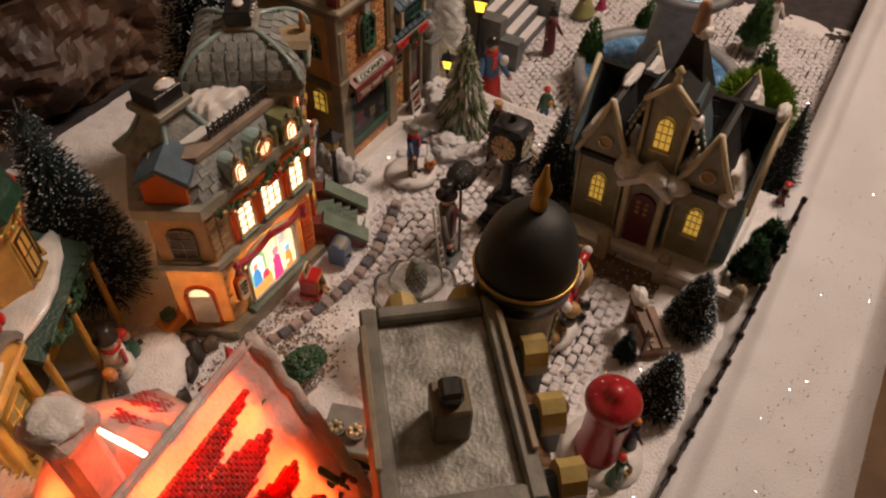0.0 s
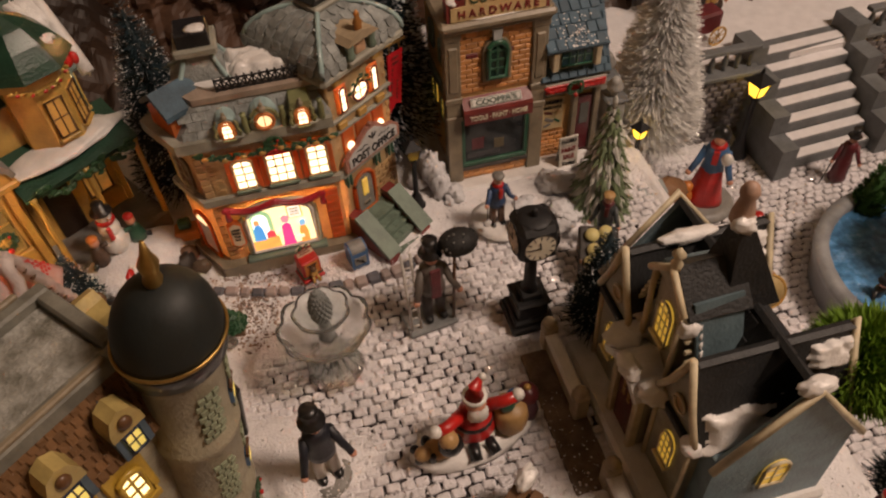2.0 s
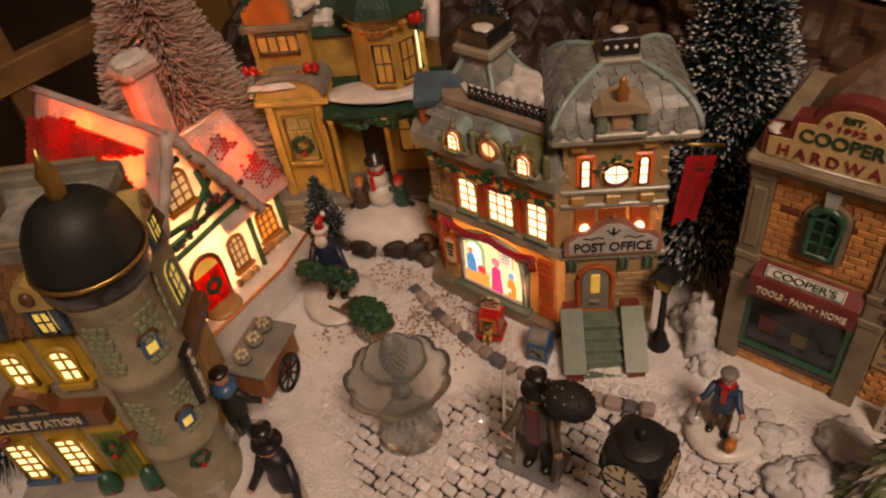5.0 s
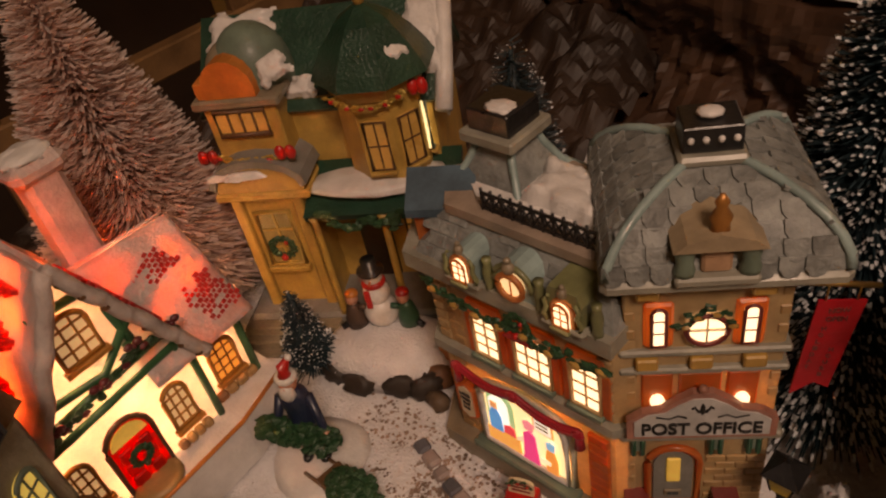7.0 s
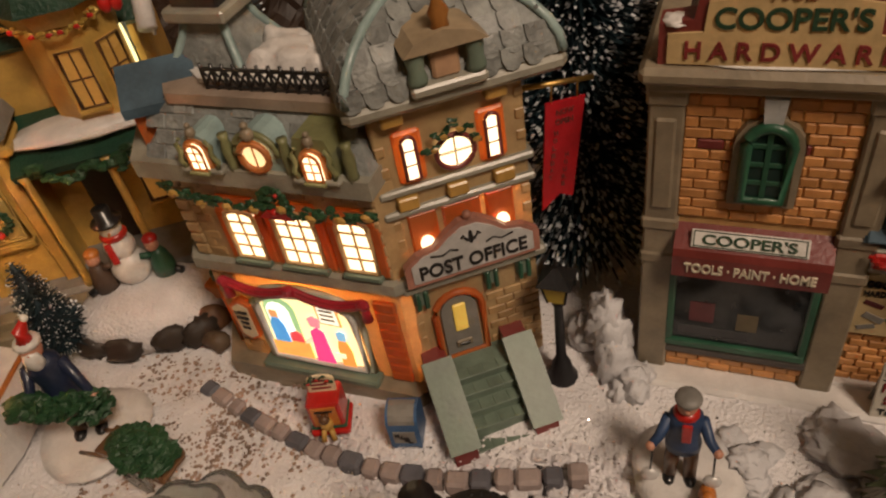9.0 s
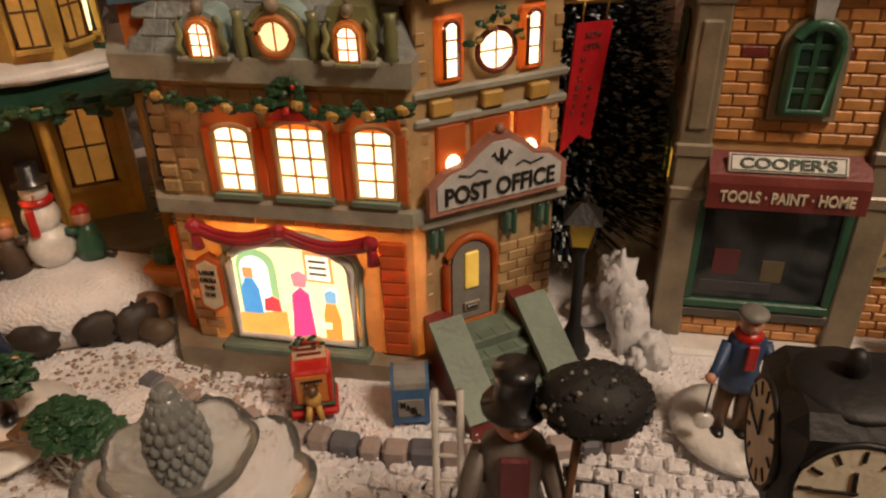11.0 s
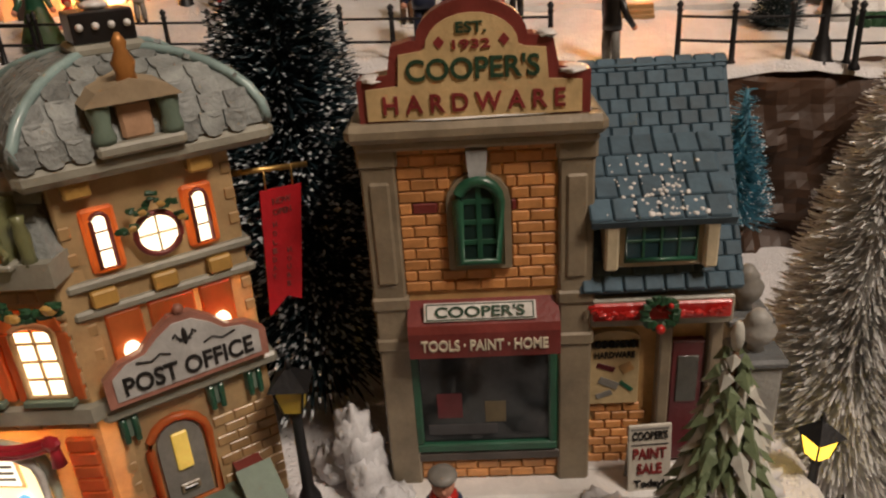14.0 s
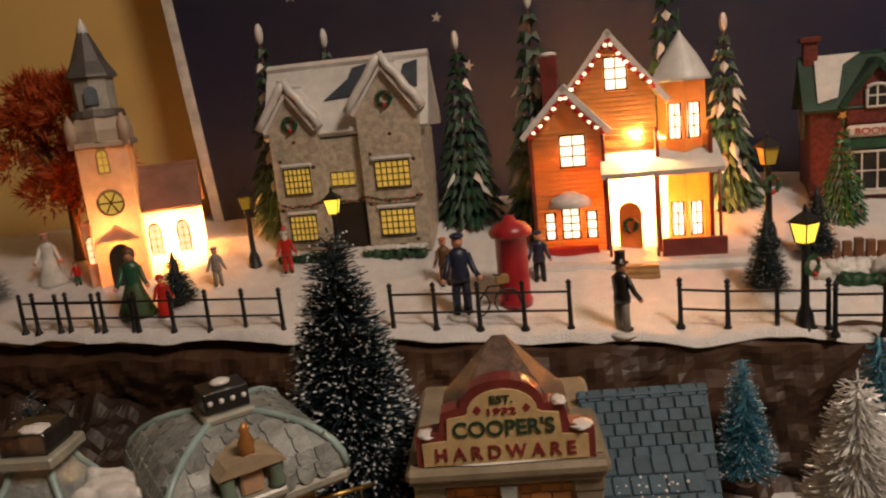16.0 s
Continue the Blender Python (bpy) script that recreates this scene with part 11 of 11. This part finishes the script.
bd = thing("bass_drum", "large magenta drum with gilt rim and tan skin", "drum", look((0.203, -0.206, -0.0295), (0.212, -0.170, -0.052)), "village figurines")
s = Shape()
s.lathe([(0.0150, -0.020), (0.0170, -0.020), (0.0170, 0.0), (0.0150, 0.0)], mat("drum_magenta", (0.26, 0.02, 0.05), 0.35, coat=0.3), seg=28)
s.link("barrel", bd, "magenta drum barrel")
s = Shape()
s.lathe([(0.001, 0.0006), (0.0155, 0.0008), (0.0155, -0.001)], mat("drum_skin", (0.42, 0.30, 0.13), 0.5), seg=28)
s.link("skin", bd, "tan drum skin")
for z in (0.0, -0.020):
    s = Shape()
    s.tube([(0.0170 * math.cos(2 * math.pi * q / 28), 0.0170 * math.sin(2 * math.pi * q / 28), z) for q in range(28)], 0.0012, GOLDP, 6, closed=True)
    s.link("rim", bd, "gilt rim")
for q in range(6):
    a = math.pi * q / 3 + 0.3
    s = Shape()
    s.tube([(0.0174 * math.cos(a), 0.0174 * math.sin(a), 0.0), (0.0174 * math.cos(a + 0.25), 0.0174 * math.sin(a + 0.25), -0.020)], 0.0006, CREAM, 5)
    s.link("cord", bd)
figure((0.176, -0.214, -0.044), 0.060, "drummer figurine in dark green coat beside a large drum", mat("drummer_coat", (0.02, 0.05, 0.03), 0.5), NAVY, NAVY, "tall", -20, stand=SNOWPAINT)
figure((0.262, -0.100, LZ), 0.066, "figurine in green and blue with red cap playing an orange horn", GREEN, BLUE, RED, "cap", -50, stand=SNOWPAINT, extra=lambda s, k: s.ball((0.004 * k, -0.011 * k, 0.046 * k), (0.004 * k, 0.005 * k, 0.004 * k), ORANGE, 9, 7))
figure((0.420, -0.030, LZ), 0.080, "elderly figurine in maroon coat leaning on a cane", DARKRED, DARKRED, BLACK, "top", -30, skirt=0.75, stand=None, extra=lambda s, k: s.tube([(-0.014 * k, -0.010 * k, 0.034 * k), (-0.018 * k, -0.012 * k, 0.001)], 0.0007 * k, BLACK, 6))
figure((0.550, -0.030, LZ), 0.078, "lady figurine in yellow-green dress and dark bonnet on a snowy stand", DARKRED, mat("dress_green", (0.34, 0.33, 0.13), 0.5), DARKRED, "bonnet", -20, skirt=1.5, stand=SNOWPAINT)
figure((0.590, -0.045, LZ), 0.044, "child figurine in pink coat beside the lady", PINK, PINK, RED, "bonnet", -20, skirt=1.2, stand=None)
figure((0.330, -0.215, LZ), 0.066, "dark-coated figurine beside the pool", BLACK, BLACK, BLACK, "top", 10, stand=SNOWPAINT)
figure((0.640, -0.180, LZ), 0.070, "grey-coated figurine beyond the pool", GREY, NAVY, BLACK, "top", -50, stand=SNOWPAINT)
figure((0.680, -0.300, LZ), 0.070, "pale figurine with pink parasol at the square's edge", WHITE, WHITE, PINK, "bonnet", -50, skirt=1.2, stand=SNOWPAINT)
figure((0.150, -0.420, -0.02), 0.055, "maroon figurine beside the chapel's back fence", DARKRED, BLACK, RED, "cap", 0, stand=SNOWPAINT)
# wheeled toy cart on the middle ledge
wc = thing("toy_wagon", "maroon wagon with yellow spoked wheels", "wagon", pose(0.305, 0.150, -0.004, 0, 0, 10))
s = Shape()
s.box(-0.026, 0.026, -0.013, 0.013, 0.016, 0.044, DARKRED, 0.003)
s.link("body", wc)
for x in (-0.020, 0.020):
    for y in (-0.016, 0.016):
        s = Shape()
        s.tube([(x + 0.012 * math.cos(2 * math.pi * i / 18), y, 0.0125 + 0.012 * math.sin(2 * math.pi * i / 18)) for i in range(18)], 0.0013, GOLDP, 6, closed=True)
        for i in range(8):
            a = math.pi * i / 4
            s.tube([(x, y, 0.0125), (x + 0.0115 * math.cos(a), y, 0.0125 + 0.0115 * math.sin(a))], 0.0007, GOLDP, 5)
        s.link("wheel", wc)
figure((0.290, 0.150, 0.040), 0.060, "maroon-robed figurine seated on the wagon", DARKRED, DARKRED, TAN, "cap", 0, skirt=1.0, stand=None)
figure((0.345, 0.190, -0.004), 0.070, "figurine with yellow jacket and dark cap on the ledge", GOLDP, NAVY, BLACK, "cap", 0, stand=SNOWPAINT)

# upper terrace
figure((-0.405, 0.425, 0.158), 0.090, "lady figurine in dark green dress with brown bonnet", GREEN, mat("moss_dress", (0.05, 0.09, 0.03), 0.5), BROWN, "bonnet", 15, skirt=1.35, stand=SNOWPAINT)
figure((-0.372, 0.420, 0.157), 0.056, "child figurine in bright red coat", RED, RED, RED, "bonnet", 30, skirt=0.9, stand=SNOWPAINT)
figure((-0.560, 0.525, 0.180), 0.080, "clergyman figurine in white robe", WHITE, WHITE, SKIN, "cap", 20, skirt=1.2, stand=SNOWPAINT)
figure((-0.525, 0.520, 0.180), 0.036, "small child figurine in red and green", RED, GREEN, BROWN, "cap", 20, stand=SNOWPAINT)
figure((-0.330, 0.480, 0.172), 0.056, "grey figurine near the church", GREY, GREY, GREY, "cap", 20, stand=SNOWPAINT)
figure((-0.250, 0.500, 0.176), 0.062, "bearded figurine in red suit beside the manor", RED, RED, RED, "santa", 20, stand=SNOWPAINT)


def bicycle(s, k):
    for x in (0.010, 0.034):
        s.tube([(x * k, -0.008 * k + 0.009 * k * 0, 0.0) if False else (x * k + 0.010 * k * math.cos(2 * math.pi * i / 18), -0.008 * k, 0.011 * k + 0.010 * k * math.sin(2 * math.pi * i / 18)) for i in range(18)], 0.0007 * k, BLACK, 6, closed=True)
    s.tube([(0.010 * k, -0.008 * k, 0.011 * k), (0.020 * k, -0.008 * k, 0.024 * k), (0.030 * k, -0.008 * k, 0.024 * k), (0.034 * k, -0.008 * k, 0.011 * k)], 0.0008 * k, BLACK, 6)
    s.tube([(0.030 * k, -0.008 * k, 0.022 * k), (0.030 * k, -0.008 * k, 0.032 * k), (0.024 * k, -0.012 * k, 0.034 * k)], 0.0008 * k, BLACK, 6)
    s.box(0.026 * k, 0.036 * k, -0.012 * k, -0.004 * k, 0.026 * k, 0.032 * k, TAN, 0.0006)


figure((-0.038, 0.372, 0.146), 0.098, "figurine in dark blue uniform pushing a bicycle", NAVY, NAVY, NAVY, "cap", 10, stand=SNOWPAINT, extra=bicycle)
figure((-0.058, 0.440, 0.160), 0.064, "brown-clad figurine behind the bicycle", BROWN, BROWN, ORANGE, "cap", 10, stand=SNOWPAINT)
figure((0.113, 0.316, 0.134), 0.082, "figurine in dark tailcoat and grey trousers with top hat", BLACK, GREY, BLACK, "top", 130, stand=SNOWPAINT, arms=((-0.4, -0.3), (0.4, -0.3)))
figure((0.045, 0.430, 0.158), 0.066, "dark figurine standing behind the red pillar box", NAVY, BLACK, NAVY, "cap", 0, stand=SNOWPAINT)
figure((0.385, 0.300, 0.132), 0.036, "small grey figurine beyond the fence", GREY, GREY, BROWN, "cap", 0, stand=SNOWPAINT)
pb2 = thing("pillar_box", "bright red pillar box on the upper terrace", "pillar box", pose(0.016, 0.388, 0.150) @ Matrix.Scale(1.2, 4))
s = Shape()
s.lathe([(0.015, 0), (0.015, 0.006), (0.0135, 0.008), (0.0135, 0.060), (0.015, 0.062)], PBR, seg=22)
s.link("body", pb2)
s = Shape()
s.lathe([(0.0175, 0.061), (0.0185, 0.065), (0.014, 0.071), (0.006, 0.074), (0.004, 0.078), (0.001, 0.079)], PBR, seg=22)
s.link("cap", pb2, "red domed cap")

# ---- cobbles and snow, last ----
COB = (0.0118, 0.0088)
rng = random.Random(21)


def cobble_mesh(seed):
    r = random.Random(seed)
    s = Shape()
    w, d = COB[0] / 2 - 0.0005, COB[1] / 2 - 0.0005
    s.box(-w * r.uniform(0.92, 1.0), w * r.uniform(0.92, 1.0), -d * r.uniform(0.92, 1.0), d * r.uniform(0.92, 1.0), -0.0045, 0.0, COBBLE, 0.0013)
    return s.mesh("cobble")


kinds = [cobble_mesh(i) for i in range(10)]
kv = [np.array([v.co[:] for v in m.vertices]) for m in kinds]
kf = [[list(p.vertices) for p in m.polygons] for m in kinds]
plaza = tagged(new("cobble_paving"), "pale cobbled paving of the village plaza dusted with snow", "paving", kind="structure")
bigv, bigf, count = [], [], 0
rows_n = int((0.11 + 0.43) / COB[1])
for j in range(rows_n):
    y = -0.43 + j * COB[1]
    x = -0.33 + (COB[0] / 2 if j % 2 else 0)
    while x < 0.72:
        xx, yy = x + rng.uniform(-0.0010, 0.0010), y + rng.uniform(-0.0008, 0.0008) + 0.003 * math.sin(x * 9)
        x += COB[0]
        if 0.16 < xx < 0.21 or (xx < 0.16 and yy > 0.0) or yy > 0.085:
            continue
        z = ground_z(xx, yy) + rng.uniform(-0.0010, 0.0004)
        a = rng.uniform(-9, 9)
        k = rng.randrange(10)
        if -0.165 < xx < 0.03 and -0.262 < yy < -0.105 and count < 300:
            o = new("cobble", kinds[k])
            o.parent = plaza
            o.matrix_basis = pose(xx, yy, z, rng.uniform(-3, 3), rng.uniform(-3, 3), a)
            count += 1
        else:
            M = np.array(pose(xx, yy, z, rng.uniform(-3, 3), rng.uniform(-3, 3), a))
            b = len(bigv)
            bigv += [tuple(p) for p in kv[k] @ M[:3, :3].T + M[:3, 3]]
            bigf += [[b + i for i in f] for f in kf[k]]
me = bpy.data.meshes.new("cobble_rest")
me.from_pydata(bigv, [], bigf)
me.materials.append(COBBLE)
o = new("cobble_rest", me)
o.parent = plaza
o["kind"] = "stuff"


def snow_cover(x, y):
    """How thickly loose snow lies: 0 on swept cobbles, 1 in drifts."""
    c = 0.35 * max(0, noise.noise(Vector((x * 13, y * 13, 8))))
    c = max(c, min(1, (-0.215 - x + 0.05 * math.sin(y * 40)) / 0.05))
    c = max(c, min(1, (-0.325 - y) / 0.04) * (1 if x < 0.17 else 0))
    c = max(c, min(1, (y + 0.085 + 0.02 * math.sin(x * 30)) / 0.03) * (1 if x < 0.16 else 0))
    c = max(c, 1 - min(1, math.hypot((x - 0.05) / 0.07, (y + 0.055) / 0.04)) ** 2)
    c = max(c, min(1, (y - 0.045 + 0.0) / 0.03))
    return max(0.0, c)


vs, F = [], []
NX, NY = 330, 176
X0, X1, Y0, Y1 = -0.75, 0.76, -0.434, 0.30
for j in range(NY + 1):
    for i in range(NX + 1):
        x, y = X0 + (X1 - X0) * i / NX, Y0 + (Y1 - Y0) * j / NY
        n1 = noise.noise(Vector((x * 26, y * 26, 5)))
        n2 = noise.noise(Vector((x * 110, y * 110, 2)))
        n3 = noise.noise(Vector((x * 260, y * 260, 9)))
        c = snow_cover(x, y)
        z = ground_z(x, y) - 0.0043 + 0.0077 * min(1, c) + 0.0022 * n1 + 0.0013 * n2 + 0.0007 * n3
        if 0.15 < x < 0.22:
            z = ground_z(x, y) + 0.003 + 0.003 * n1
        vs.append((x, y, z))
for j in range(NY):
    for i in range(NX):
        a = j * (NX + 1) + i
        F.append([a, a + 1, a + NX + 2, a + NX + 1])
s = Shape()
s.put(vs, F, SNOW, True)
o = solo("loose_snow", s, "loose sparkling artificial snow scattered over the cobbles", "snow", kind="stuff")

# coarse snow crumbs and glitter flakes
vs, F = [], []
rng = random.Random(31)
octa = [(1, 0, 0), (0, 1, 0), (-1, 0, 0), (0, -1, 0), (0, 0, 1), (0, 0, -0.4)]
of = [[0, 1, 4], [1, 2, 4], [2, 3, 4], [3, 0, 4], [1, 0, 5], [2, 1, 5], [3, 2, 5], [0, 3, 5]]
for _ in range(42000):
    x, y = rng.uniform(-0.40, 0.60), rng.uniform(-0.43, 0.07)
    if 0.155 < x < 0.21 or (x < 0.155 and y > 0.0):
        continue
    if rng.random() > 0.35 + 0.5 * snow_cover(x, y) + 0.35 * noise.noise(Vector((x * 30, y * 30, 4))):
        continue
    r = rng.uniform(0.0004, 0.0014)
    z = ground_z(x, y) + 0.0008 + 0.0024 * snow_cover(x, y)
    b = len(vs)
    t = rng.uniform(0, 1.57)
    vs += [(x + r * (p[0] * math.cos(t) - p[1] * math.sin(t)), y + r * (p[0] * math.sin(t) + p[1] * math.cos(t)), z + r * 0.8 * p[2]) for p in octa]
    F += [[b + i for i in f] for f in of]
s = Shape()
s.put(vs, F, SNOW, False)
me = bpy.data.meshes.new("snow_crumb")
me.from_pydata(s.v, [], s.f)
me.materials.append(SNOW)
tagged(new("snow_crumbs", me), "coarse crumbs of artificial snow", "snow", kind="stuff")
# brown grit strewn between the snowman's mound, the cottage and the post office
vs, F = [], []
for _ in range(5200):
    x, y = rng.uniform(-0.37, -0.18), rng.uniform(-0.185, -0.055)
    d = math.hypot((x + 0.290) / 0.075, (y + 0.105) / 0.055) + 0.5 * noise.noise(Vector((x * 40, y * 40, 9)))
    if rng.random() < d - 0.15:
        continue
    r = rng.uniform(0.0006, 0.0019)
    z = ground_z(x, y) + 0.0012 + 0.0024 * snow_cover(x, y)
    b = len(vs)
    t = rng.uniform(0, 1.57)
    vs += [(x + r * (p[0] * math.cos(t) - p[1] * math.sin(t)), y + r * (p[0] * math.sin(t) + p[1] * math.cos(t)), z + r * 0.7 * p[2]) for p in octa]
    F += [[b + i for i in f] for f in of]
me = bpy.data.meshes.new("grit")
me.from_pydata(vs, [], F)
me.materials.append(mat("brown_grit", (0.42, 0.29, 0.22), 0.7, var=0.4, scale=90))
tagged(new("grit", me), "brown grit strewn over the snow", "gravel", kind="stuff")


def flakes(n, place, size, seed, label):
    r = random.Random(seed)
    v, f = [], []
    for _ in range(n):
        p = place(r)
        if p is None:
            continue
        q = size * r.uniform(0.5, 1.2)
        u = Vector((r.gauss(0, 1), r.gauss(0, 1), r.gauss(0, 0.5))).normalized() * q
        w = u.cross(Vector((r.gauss(0, 1), r.gauss(0, 1), r.gauss(0, 1)))).normalized() * q
        b = len(v)
        v += [tuple(Vector(p) - u - w), tuple(Vector(p) + u - w), tuple(Vector(p) + u + w), tuple(Vector(p) - u + w)]
        f.append([b, b + 1, b + 2, b + 3])
    m = bpy.data.meshes.new("glitter")
    m.from_pydata(v, [], f)
    m.materials.append(GLITTER)
    tagged(new("glitter", m), label, "glitter", kind="stuff")


cot = [v.co.copy() for v in bpy.data.objects["cotton_snow_edge"].data.vertices]


def on_cotton(r):
    p = cot[r.randrange(len(cot))]
    return (p.x + r.uniform(-0.007, 0.007), p.y + r.uniform(-0.002, 0.002), p.z + 0.001) if p.y < -0.47 else None


flakes(5200, on_cotton, 0.0005, 3, "tiny glitter flakes on the cotton snow")
flakes(8000, lambda r: (lambda x, y: (x, y, ground_z(x, y) + 0.0022 + 0.0022 * snow_cover(x, y)) if not (0.15 < x < 0.22) else None)(r.uniform(-0.38, 0.55), r.uniform(-0.42, 0.06)), 0.00045, 4, "tiny glitter flakes in the plaza snow")
